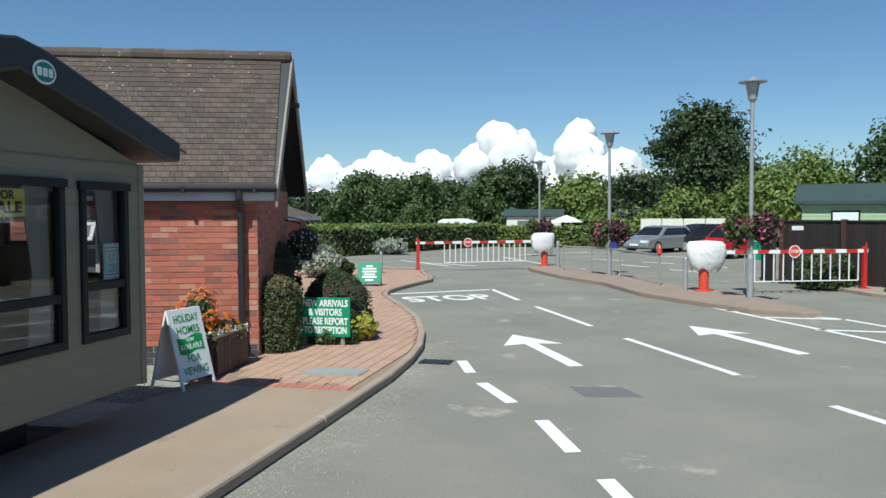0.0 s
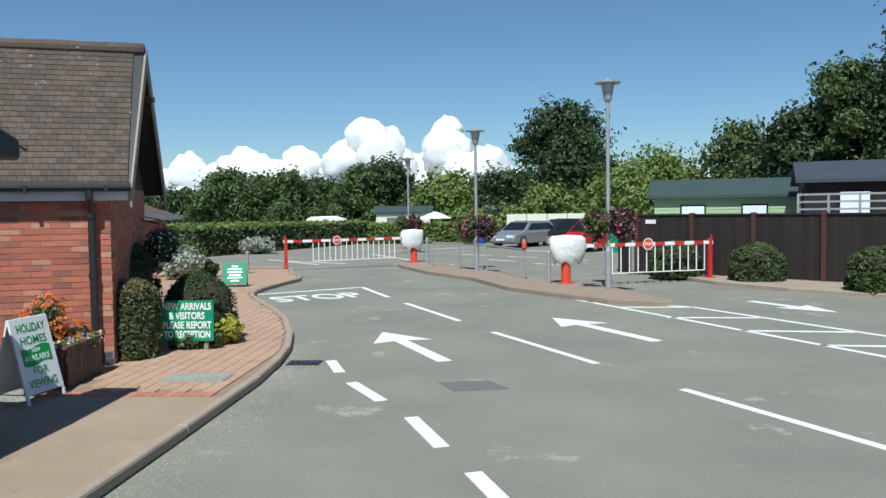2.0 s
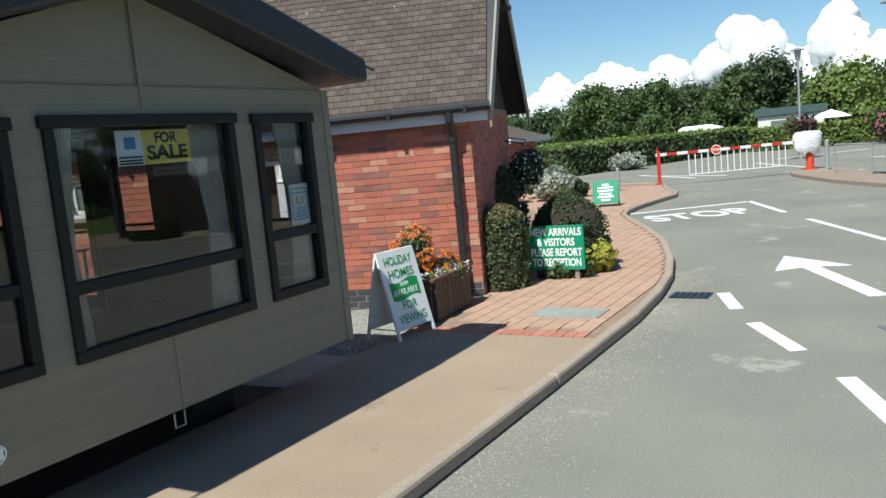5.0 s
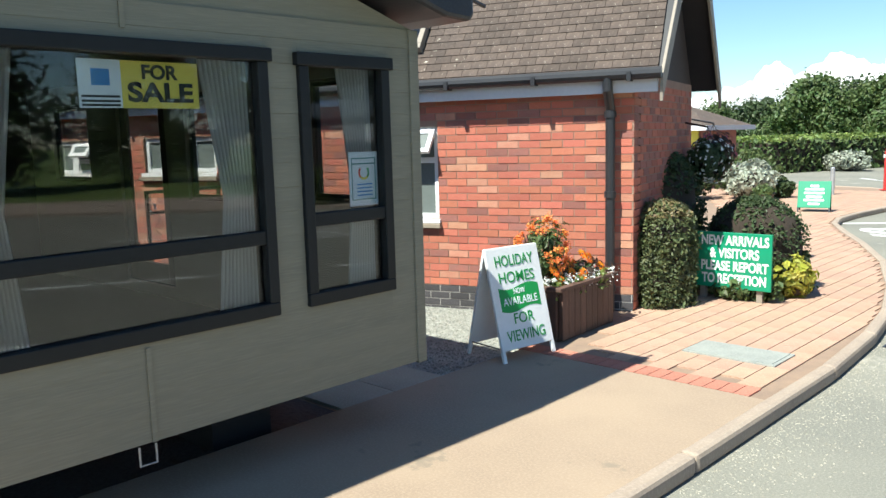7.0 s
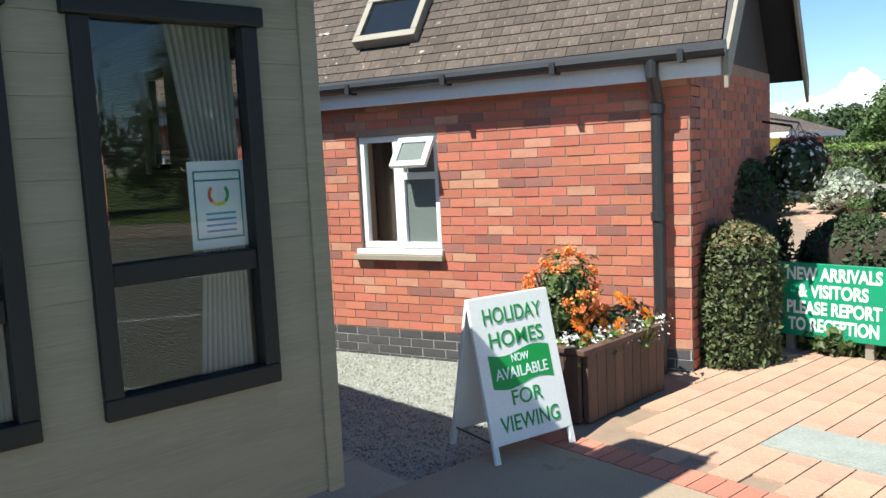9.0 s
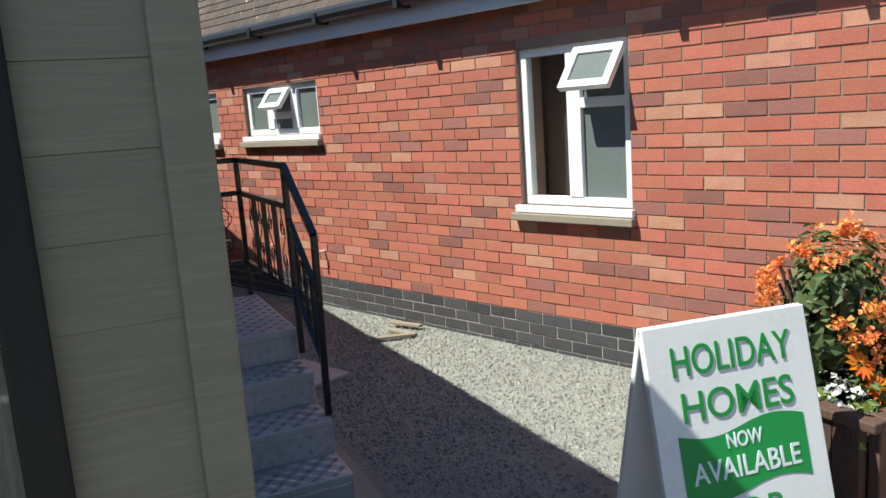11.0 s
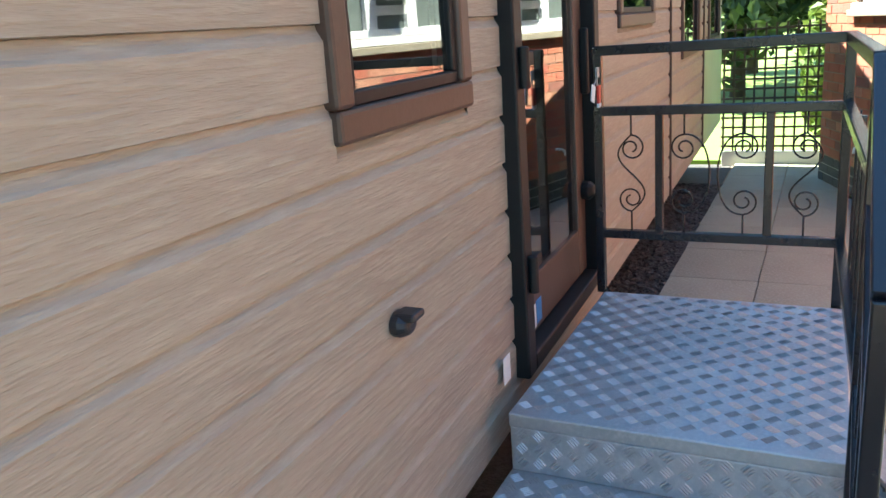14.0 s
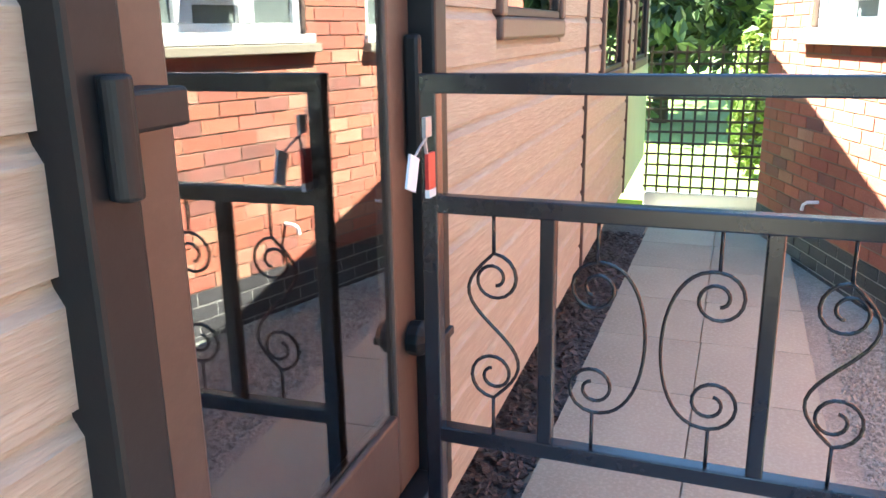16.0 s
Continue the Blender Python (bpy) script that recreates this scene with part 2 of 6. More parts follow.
PALE_COVER = material("pale_concrete_cover", (0.52, 0.50, 0.46), (0.45, 0.43, 0.40), (0.57, 0.55, 0.51), rough=0.85, scale=4, fine=50)
RUBBER = material("tyre_rubber", (0.02, 0.02, 0.02), rough=0.8)
CAR_SILVER = material("car_paint_silver", (0.42, 0.43, 0.45), (0.40, 0.41, 0.43), rough=0.25, metal=0.6, bump=0.0)
CAR_RED = material("car_paint_red", (0.45, 0.015, 0.02), (0.42, 0.015, 0.02), rough=0.2, bump=0.0, spec=0.7)
CAR_BLACK = material("car_paint_black", (0.02, 0.02, 0.022), rough=0.2, bump=0.0, spec=0.7)
CAR_GLASS = material("car_window_dark", (0.012, 0.014, 0.016), rough=0.05, bump=0.0, spec=0.8)
TRELLIS = material("trellis_timber", (0.07, 0.055, 0.035), (0.05, 0.04, 0.028), rough=0.8, fine=40)
BLUE_BIN = material("blue_plastic", (0.02, 0.07, 0.35), rough=0.4, bump=0.0)
CLOUD = material("cloud_white", (0.97, 0.97, 0.97), (0.95, 0.95, 0.96), rough=1.0, scale=0.01, fine=0.05, bump=0.0, spec=0.0, translucent=0.35)


def leaf(name, a, b, vary=0.35, tr=0.3):
    return material(name, a, b, rough=0.55, scale=0.6, fine=8, bump=0.0, vary=vary, hue=0.025, translucent=tr)


LEAF_DARK = leaf("leaves_dark", (0.058, 0.088, 0.032), (0.042, 0.07, 0.026), 0.25)
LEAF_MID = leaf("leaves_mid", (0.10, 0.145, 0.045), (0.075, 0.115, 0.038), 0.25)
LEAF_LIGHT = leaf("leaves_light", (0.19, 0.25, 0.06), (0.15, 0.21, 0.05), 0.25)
LEAF_HEDGE = leaf("leaves_hedge", (0.085, 0.12, 0.035), (0.06, 0.09, 0.028))
LEAF_BOX = leaf("leaves_clipped", (0.115, 0.135, 0.055), (0.085, 0.11, 0.042))
LEAF_DRY = leaf("leaves_dry_tips", (0.24, 0.19, 0.09), (0.18, 0.15, 0.07))
LEAF_YELLOW = leaf("leaves_yellow", (0.45, 0.42, 0.07), (0.36, 0.36, 0.06), tr=0.4)
LEAF_SILVER = leaf("leaves_silver", (0.40, 0.42, 0.34), (0.33, 0.36, 0.28))
LEAF_PURPLE = leaf("leaves_purple", (0.085, 0.055, 0.04), (0.07, 0.04, 0.04))
PETAL_ORANGE = leaf("petals_orange", (0.85, 0.27, 0.02), (0.8, 0.2, 0.02), vary=0.15, tr=0.35)
PETAL_CORAL = leaf("petals_coral", (0.85, 0.27, 0.10), (0.88, 0.42, 0.08), vary=0.2, tr=0.35)
PETAL_WHITE = leaf("petals_white", (0.82, 0.82, 0.78), (0.75, 0.76, 0.74), vary=0.1)
PETAL_PINK = leaf("petals_pink", (0.42, 0.10, 0.13), (0.3, 0.07, 0.16), vary=0.25)

# ---- builders ----


class Shape:
    """Gathers boxes, tubes and sheets into one mesh."""

    def __init__(self):
        self.v, self.f = [], []

    def add(self, verts, faces):
        k = len(self.v)
        self.v += [tuple(p) for p in verts]
        self.f += [tuple(k + i for i in f) for f in faces]
        return self

    def box(self, x0, x1, y0, y1, z0, z1, m=None):
        p = [Vector((x, y, z)) for z in (z0, z1) for y in (y0, y1) for x in (x0, x1)]
        if m:
            p = [m @ q for q in p]
        return self.add(p, [(0, 2, 3, 1), (4, 5, 7, 6), (0, 1, 5, 4), (2, 6, 7, 3), (0, 4, 6, 2), (1, 3, 7, 5)])

    def tube(self, path, r, n=8, r_end=None, cap=True):
        pts = [Vector(p) for p in path]
        rings = []
        for i, p in enumerate(pts):
            d = (pts[min(i + 1, len(pts) - 1)] - pts[max(i - 1, 0)]).normalized()
            a = d.orthogonal().normalized() if i == 0 else (ref - d * ref.dot(d)).normalized()
            ref = a
            b = d.cross(a)
            rr = r if r_end is None else r + (r_end - r) * i / (len(pts) - 1)
            rings.append([p + (a * math.cos(2 * math.pi * j / n) + b * math.sin(2 * math.pi * j / n)) * rr for j in range(n)])
        faces = [(i * n + j, i * n + (j + 1) % n, (i + 1) * n + (j + 1) % n, (i + 1) * n + j) for i in range(len(pts) - 1) for j in range(n)]
        if cap:
            faces += [tuple(range(n))[::-1], tuple((len(pts) - 1) * n + j for j in range(n))]
        return self.add([p for ring in rings for p in ring], faces)

    def prism(self, outline, z0, z1, m=None):
        """An outline in x and y, raised from z0 to z1."""
        k = len(outline)
        p = [Vector((x, y, z)) for z in (z0, z1) for x, y in outline]
        if m:
            p = [m @ q for q in p]
        return self.add(p, [tuple(range(k))[::-1], tuple(range(k, 2 * k))] + [(i, (i + 1) % k, k + (i + 1) % k, k + i) for i in range(k)])

    def lathe(self, profile, n=20, at=(0, 0, 0)):
        """Rings of (radius, z), turned about z."""
        p = [(at[0] + r * math.cos(2 * math.pi * j / n), at[1] + r * math.sin(2 * math.pi * j / n), at[2] + z) for r, z in profile for j in range(n)]
        k = len(profile)
        f = [(i * n + j, i * n + (j + 1) % n, (i + 1) * n + (j + 1) % n, (i + 1) * n + j) for i in range(k - 1) for j in range(n)]
        return self.add(p, f + [tuple(range(n))[::-1], tuple((k - 1) * n + j for j in range(n))])

    def data(self, name, mat):
        me = bpy.data.meshes.new(name)
        me.from_pydata(self.v, [], self.f)
        me.materials.append(mat)
        me.validate()
        bm = bmesh.new()
        bm.from_mesh(me)
        bmesh.ops.recalc_face_normals(bm, faces=bm.faces)
        bm.to_mesh(me)
        bm.free()
        return me

    def make(self, name, mat, parent=None, bevel=0.0, smooth=False, loc=None):
        me = self.data(name, mat)
        ob = new(name, me)
        if smooth:
            me.shade_smooth()
        if parent:
            ob.parent = parent
        if loc:
            ob.location = loc
        if bevel:
            b = ob.modifiers.new("edge", "BEVEL")
            b.width, b.segments, b.limit_method = bevel, 2, "ANGLE"
        return ob


def thing(name, loc, label, category, group="", rz=0.0):
    ob = new(name)
    ob.location, ob.rotation_euler = loc, (0, 0, radians(rz))
    ob.empty_display_size = 0.1
    return tagged(ob, label, category, group)


def structure(ob, label, category):
    return tagged(ob, label, category, kind="structure")


def leaves(name, mat, points, normals, size, parent=None, seed=1, flat=0.5, kind="stuff", aspect=1.6):
    """Many small pointed leaves at points, facing about the way of the normals."""
    rng = np.random.default_rng(seed)
    p, nrm = np.asarray(points, float), np.asarray(normals, float)
    k = len(p)
    nrm = nrm * flat + rng.normal(size=(k, 3)) * (1 - flat) * 0.9
    nrm /= np.linalg.norm(nrm, axis=1, keepdims=True) + 1e-9
    a = np.cross(nrm, rng.normal(size=(k, 3)))
    a /= np.linalg.norm(a, axis=1, keepdims=True) + 1e-9
    b = np.cross(nrm, a)
    s = size * rng.uniform(0.6, 1.3, (k, 1))
    bend = nrm * s * 0.25
    quad = np.stack([p - a * s * aspect / 2, p + b * s / 2 + bend, p + a * s * aspect / 2, p - b * s / 2 + bend], 1).reshape(-1, 3)
    me = bpy.data.meshes.new(name)
    me.from_pydata(quad.tolist(), [], np.arange(4 * k).reshape(-1, 4).tolist())
    me.materials.append(mat)
    ob = new(name, me)
    if parent:
        ob.parent = parent
    if kind:
        tagged(ob, kind=kind)
    return ob


def blob_points(center, radii, count, seed, shell=0.55, lump=0.25):
    """Points and outward ways through the outer part of a lumpy ellipsoid."""
    rng = np.random.default_rng(seed)
    d = rng.normal(size=(count, 3))
    d /= np.linalg.norm(d, axis=1, keepdims=True)
    ph = rng.uniform(0, 6.3, 6)
    bump = 1 + lump * (np.sin(d[:, 0] * 4 + ph[0]) * np.sin(d[:, 1] * 5 + ph[1]) + 0.6 * np.sin(d[:, 2] * 7 + ph[2]) * np.sin(d[:, 0] * 8 + ph[3]))
    r = rng.uniform(shell, 1, (count, 1)) ** 0.5 * bump[:, None]
    return np.asarray(center) + d * r * np.asarray(radii), d


def box_points(x0, x1, y0, y1, z0, z1, count, seed, rough=0.03):
    """Points on the top and sides of a block, weighted by area."""
    rng = np.random.default_rng(seed)
    lx, ly, lz = x1 - x0, y1 - y0, z1 - z0
    area = np.array([lx * ly, lx * lz, lx * lz, ly * lz, ly * lz])
    side = rng.choice(5, count, p=area / area.sum())
    q = rng.uniform(size=(count, 3)) * (lx, ly, lz) + (x0, y0, z0)
    nrm = np.zeros((count, 3))
    for s, (ax, v, sg) in enumerate(((2, z1, 1), (1, y0, -1), (1, y1, 1), (0, x0, -1), (0, x1, 1))):
        q[side == s, ax] = v
        nrm[side == s, ax] = sg
    return q + rng.normal(size=(count, 3)) * rough, nrm


def tree(loc, height, width, mat, label, seed, size=0.32, count=9000, trunk=0.25, clumps=16, low=0.12, group="", category="tree"):
    """A tapered trunk with limbs, and clumps of leaves at their ends with gaps between."""
    rng = random.Random(seed)
    root = thing("tree", loc, label, category, group)
    wood = Shape()
    top = Vector((rng.uniform(-0.3, 0.3), rng.uniform(-0.3, 0.3), height * 0.85))
    wood.tube([(0, 0, -0.2), (0.05, 0.02, height * 0.3), tuple(top)], trunk, 8, 0.03)
    pts, nrm = [], []
    for k in range(clumps):
        a = 2.4 * k + rng.uniform(-0.4, 0.4)
        h = low + (0.9 - low) * (k + 0.5) / clumps
        reach = width / 2 * (1.0 - 0.8 * max(0, h - 0.4) / 0.5) * rng.uniform(0.3, 0.98)
        c = Vector((math.cos(a) * reach, math.sin(a) * reach, height * h))
        wood.tube([(0, 0, height * max(0.1, h - 0.25)), (c.x * 0.5, c.y * 0.5, c.z - height * 0.08), tuple(c)], trunk * 0.35, 5, 0.02)
        r = width * rng.uniform(0.10, 0.24)
        p, d = blob_points(tuple(c), (r, r, r * rng.uniform(0.7, 1.0)), count // clumps, seed * 50 + k, 0.15, 0.5)
        pts.append(p)
        nrm.append(d)
    wood.make("trunk", BARK, root, smooth=True)
    leaves("crown", mat, np.concatenate(pts), np.concatenate(nrm), size, root, seed, 0.68)
    return root


def shrub(name, loc, radii, mat, label, category, seed, size=0.04, count=2500, core=True, group="", lump=0.2):
    root = thing(name, loc, label, category, group)
    if core:
        # solid dark core: the shade within the leaves, put in as colour
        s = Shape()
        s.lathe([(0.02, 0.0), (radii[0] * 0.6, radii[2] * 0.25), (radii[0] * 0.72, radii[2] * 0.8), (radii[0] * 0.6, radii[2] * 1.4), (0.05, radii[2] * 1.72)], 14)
        o = s.make("stems", SOIL_AND_SHADE, root, smooth=True)
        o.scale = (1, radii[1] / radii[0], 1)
    p, d = blob_points((0, 0, radii[2]), radii, count, seed, 0.6, lump)
    keep = p[:, 2] > 0.0
    leaves("foliage", mat, p[keep], d[keep], size, root, seed, 0.5)
    return root




def writing(text, mat, parent, m, size, width=None, name="lettering", bold=0.0, depth=0.002):
    """Letters as a mesh in the x, y plane of m, centred; width: the length to which the line is set."""
    cu = bpy.data.curves.new(name, "FONT")
    cu.body, cu.size, cu.extrude, cu.offset = text, size, depth / 2, bold
    cu.align_x, cu.align_y = "CENTER", "CENTER"
    tmp = bpy.data.objects.new("tmp", cu)
    scene.collection.objects.link(tmp)
    dg = bpy.context.evaluated_depsgraph_get()
    me = bpy.data.meshes.new_from_object(tmp.evaluated_get(dg))
    bpy.data.objects.remove(tmp)
    xs = [v.co.x for v in me.vertices]
    k = (width / (max(xs) - min(xs))) if width else 1.0
    me.transform(m @ Matrix.Diagonal((k, 1, 1, 1)))
    me.materials.clear()
    me.materials.append(mat)
    ob = new(name, me)
    if parent:
        ob.parent = parent
    return ob


def with_holes(a0, a1, z0, z1, holes):
    """The rectangles left of a wall when holes (a0, a1, z0, z1) are cut out of it."""
    out, cuts = [], sorted({a0, a1, *[h[0] for h in holes], *[h[1] for h in holes]})
    for l, r in zip(cuts, cuts[1:]):
        mid, z = (l + r) / 2, z0
        for h in sorted((h for h in holes if h[0] < mid < h[1]), key=lambda h: h[2]):
            if h[2] > z:
                out.append((l, r, z, h[2]))
            z = h[3]
        if z < z1:
            out.append((l, r, z, z1))
    return out

# ---- ground, road, pavement ----
ground = Shape()
ground.box(-900, 900, -900, 900, -0.6, -0.12)
structure(ground.make("ground", GRASS), "green grass ground reaching to the horizon", "ground")
road = Shape()
road.prism([(-3.0, -40), (14, -40), (16, 10), (16, 60), (-22, 60), (-22, 28.5), (-9.5, 26.5), (-5.2, 25.5), (-5.3, 18), (-3.0, 12.5)], -0.11, 0.0)
structure(road.make("road", ASPHALT), "worn grey asphalt road with white markings", "road")

# pavement edge, walked from the south
EDGE = [(-2.02, -12), (-2.0, 4), (-1.94, 7.5), (-1.92, 9.6), (-1.99, 10.8), (-2.12, 11.8), (-2.42, 13.1), (-2.95, 14.8), (-3.65, 16.4), (-4.35, 17.8), (-4.85, 18.9),
        (-5.06, 19.8), (-5.08, 20.8), (-4.98, 22.2), (-4.85, 23.4), (-5.0, 24.2), (-5.6, 25.6), (-6.2, 27.6), (-6.9, 28.4), (-8.2, 28.8), (-14, 30.5)]


def edge_x(y):
    for (xa, ya), (xb, yb) in zip(EDGE, EDGE[1:]):
        if ya <= y <= yb:
            return xa + (xb - xa) * (y - ya) / (yb - ya)
    return EDGE[0][0]


TOP = 0.10
pave_south = Shape()
pave_south.prism([(-4.0, -12), (-2.1, -12), (-2.1, 4), (-2.04, 7.5), (-2.02, 8.62), (-4.0, 8.62)], -0.1, TOP - 0.0)
bed = Shape()
bed.prism([(-4.0, 8.625), (-2.02, 8.625)] + [(x - 0.10, y) for x, y in EDGE if 8.7 < y] + [(-14, 12), (-4.4, 11)], -0.1, TOP - 0.012)
pavement = structure(pave_south.make("pavement", CONCRETE), "buff concrete pavement beside the road", "pavement")
block_paving = structure(bed.make("block_paving", SAND), "buff and red block paving with dark joints", "pavement")
kerb = Shape()
inner = [Vector((x, y, 0)) for x, y in EDGE]
for i in range(len(inner) - 1):
    a, b = inner[i], inner[i + 1]
    d = (b - a).normalized()
    nn = Vector((-d.y, d.x, 0)) * 0.11
    kerb.add([a, b, b + nn, a + nn] + [q + Vector((0, 0, TOP + 0.012)) for q in (a, b, b + nn, a + nn)],
             [(0, 3, 2, 1), (4, 5, 6, 7), (0, 1, 5, 4), (1, 2, 6, 5), (2, 3, 7, 6), (3, 0, 4, 7)])
structure(kerb.make("kerb", KERB, bevel=0.028), "worn concrete kerb edging the pavement", "kerb")

# loose grit in the gutter
grng = np.random.default_rng(77)
grit = Shape()
for k in range(5500):
    y = grng.uniform(3.0, 12.5)
    x = edge_x(y) + 0.01 + abs(grng.normal(0, 0.26))
    r, a = grng.uniform(0.003, 0.008), grng.uniform(0, 6.3)
    c, s = math.cos(a) * r, math.sin(a) * r
    grit.add([(x + c, y + s, 0.0), (x - s, y + c, 0.0), (x - c, y - s, 0.0), (x + s, y - c, 0.0), (x, y, r * 0.8)], [(0, 1, 4), (1, 2, 4), (2, 3, 4), (3, 0, 4)])
tagged(structure(grit.make("gutter_grit", GRIT), "loose pale grit along the kerb", "grit"), kind="stuff")
# passage ground
gravel_bed = Shape()
gravel_bed.prism([(-4.0, 7.78), (-4.0, 10.6), (-11.6, 7.9), (-12.2, 7.7)], -0.1, 0.005)
gravel = structure(gravel_bed.make("gravel_bed", GRAVEL), "grey gravel strip along the brick wall", "gravel")
rng = np.random.default_rng(5)
stones = Shape()
for k in range(16000):
    x = rng.uniform(-9.9, -4.02)
    y = rng.uniform(7.92, 10.36 + 0.364 * (x + 4.13) - 0.02)
    r = rng.uniform(0.007, 0.015)
    h, a = r * rng.uniform(0.5, 0.9), rng.uniform(0, 6.3)
    c, s = math.cos(a) * r, math.sin(a) * r
    stones.add([(x + c, y + s, 0.004), (x - s, y + c, 0.004), (x - c, y - s, 0.004), (x + s, y - c, 0.004), (x + c * 0.4, y + s * 0.4, h + 0.006), (x - c * 0.5, y - s * 0.4, h + 0.004)],
               [(0, 1, 4), (1, 5, 4), (1, 2, 5), (2, 3, 5), (3, 4, 5), (3, 0, 4)])
tagged(stones.make("loose_stone", GRAVEL, gravel), kind="stuff")
chips = Shape()
for k in range(2600):
    x, y, r = rng.uniform(-11.5, -6.9), rng.uniform(6.45, 6.87), rng.uniform(0.012, 0.028)
    m = Matrix.Translation((x, y, 0.02)) @ Euler(rng.uniform(-0.5, 0.5, 3)).to_matrix().to_4x4() @ Matrix.Rotation(rng.uniform(0, 6), 4, "Z")
    chips.box(-r, r, -r * 0.6, r * 0.6, -0.004, 0.004, m)
chip_bed = Shape()
chip_bed.prism([(-12.5, -12), (-4.0, -12), (-4.0, 6.878), (-12.5, 6.82)], -0.1, 0.012)
cb = structure(chip_bed.make("slate_strip", SLATE_CHIP), "dark slate chippings beneath the caravan", "chippings")
tagged(chips.make("slate_chip", SLATE_CHIP, cb), kind="stuff")
path_bed = Shape()
path_bed.prism([(-13.0, 6.82), (-4.0, 6.88), (-4.0, 7.858), (-13.0, 7.80)], -0.1, 0.012)
path = structure(path_bed.make("slab_path", SAND), "buff concrete slab path between caravan and brick wall", "path")
slab = Shape()
slab.box(-0.298, 0.298, -0.236, 0.236, 0, 0.03)
slab_me = slab.data("path_slab", SLAB)
for i in range(15):
    for j in range(2):
        o = new("path_slab", slab_me)
        o.parent, o.location = path, (-4.32 - 0.602 * i, 7.138 - 0.012 * i / 3 + 0.478 * j, 0.004)
lawn = Shape()
lawn.prism([(-60, -10), (-12.8, -10), (-12.8, 8.2), (-15, 12), (-60, 12)], -0.11, 0.0)
structure(lawn.make("lawn", LAWN), "bright sunlit green lawn", "lawn")

# ---- road markings ----


def mark(name, outline, label):
    s = Shape()
    s.prism(outline, 0.001, 0.006)
    return tagged(s.make(name, PAINT_WHITE), label, "road marking", "road markings", "structure")


def stripe(x0, y0, x1, y1, w=0.1, name="lane_dash", label="white painted dash on the asphalt"):
    d = Vector((x1 - x0, y1 - y0)).normalized()
    a, b = -d.y * w / 2, d.x * w / 2
    return mark(name, [(x0 + a, y0 + b), (x0 - a, y0 - b), (x1 - a, y1 - b), (x1 + a, y1 + b)], label)


for r in ((-1.40, 11.1, -1.13, 10.33), (-0.88, 9.75, -0.40, 8.86), (-0.02, 8.2, 0.34, 7.24), (0.62, 6.6, 0.98, 5.6), (1.2, 4.9, 1.55, 3.9)):
    stripe(*r, w=0.14)
for r in ((-1.13, 17.7, 0.15, 14.9), (0.76, 13.55, 2.09, 10.87), (2.83, 9.41, 4.0, 7.2), (4.6, 5.8, 5.7, 3.5)):
    stripe(*r, w=0.11)


def arrow(tip, tail, wide=0.46):
    d = Vector(tail) - Vector(tip)
    length, d = d.length, d.normalized()
    nx, ny = -d.y, d.x

    def at(k, s):
        return (tip[0] + d.x * k + nx * s, tip[1] + d.y * k + ny * s)
    mark("lane_arrow", [at(0, 0), at(1.05, wide), at(0.95, 0.1), at(length, 0.1), at(length, -0.1), at(0.95, -0.1), at(1.05, -wide)][::-1], "white painted lane arrow on the asphalt")


arrow((-1.06, 13.6), (0.13, 11.05))
arrow((1.84, 15.25), (3.2, 12.6))
arrow((7.15, 15.8), (6.15, 17.7), 0.4)
stripe(-5.02, 19.75, -2.72, 21.45, 0.14, "stop_line", "white painted stop line across the lane")
stripe(-2.74, 21.5, -1.68, 18.95, 0.12)
for r in ((2.36, 18.65, 6.3, 10.4), (2.75, 17.75, 4.75, 16.75), (4.72, 16.75, 8.2, 10.1), (3.3, 16.75, 4.75, 16.72), (3.9, 15.2, 5.55, 15.1), (4.7, 13.6, 6.4, 13.4), (5.4, 12.2, 7.1, 12.0)):
    stripe(*r, w=0.11, name="hatched_marking", label="white painted hatching line on the asphalt")
wr = writing("STOP", PAINT_WHITE, None, Matrix.Translation((-3.35, 19.05, 0.004)) @ Matrix.Rotation(radians(31), 4, "Z") @ Matrix.Diagonal((1, 1.5, 1, 1)), 1.05, 2.15, "stop_lettering", 0.02, 0.004)
tagged(wr, "white painted word STOP on the asphalt", "road marking", kind="structure")
for r in ((-0.7, 37, 0.6, 36.0), (1.4, 35, 2.6, 34), (3.2, 33.0, 4.4, 31.8), (0.5, 33, 1.6, 31.6), (2.3, 30.3, 3.4, 28.9), (-8.2, 33.5, -5.0, 31.2), (-5, 38, -2.6, 33), (-2.4, 32.6, -0.7, 29.9), (-6.0, 30.8, -9.0, 34.5),
          (-4.5, 40, -1.0, 44), (2.4, 40, 5, 37.5)):
    stripe(*r, w=0.12)
patch = Shape()
patch.prism([(0.13, 9.78), (0.72, 9.86), (0.95, 9.42), (0.33, 9.3)], 0.001, 0.004)
structure(patch.make("tar_patch", TAR_PATCH), "dark square tar patch in the road", "road patch")
gully = Shape()
gully.box(-0.22, 0.22, -0.16, 0.16, 0, 0.006)
for k in range(6):
    gully.box(-0.2 + k * 0.07, -0.165 + k * 0.07, -0.14, 0.14, 0.006, 0.014)
structure(gully.make("drain_grating", BLACK_PLASTIC, loc=(-1.72, 10.95, 0.0)), "dark iron drain grating by the kerb", "drain")
cover = Shape()
cover.box(-0.36, 0.36, -0.2, 0.2, 0, 0.012)
cover.box(-0.33, 0.33, -0.17, 0.17, 0.012, 0.016)
structure(cover.make("inspection_cover", IRON_COVER, loc=(-2.62, 9.55, TOP)), "pale metal inspection cover set in block paving", "manhole cover")
cover2 = Shape()
cover2.box(-0.24, 0.24, -0.165, 0.165, 0, 0.022)
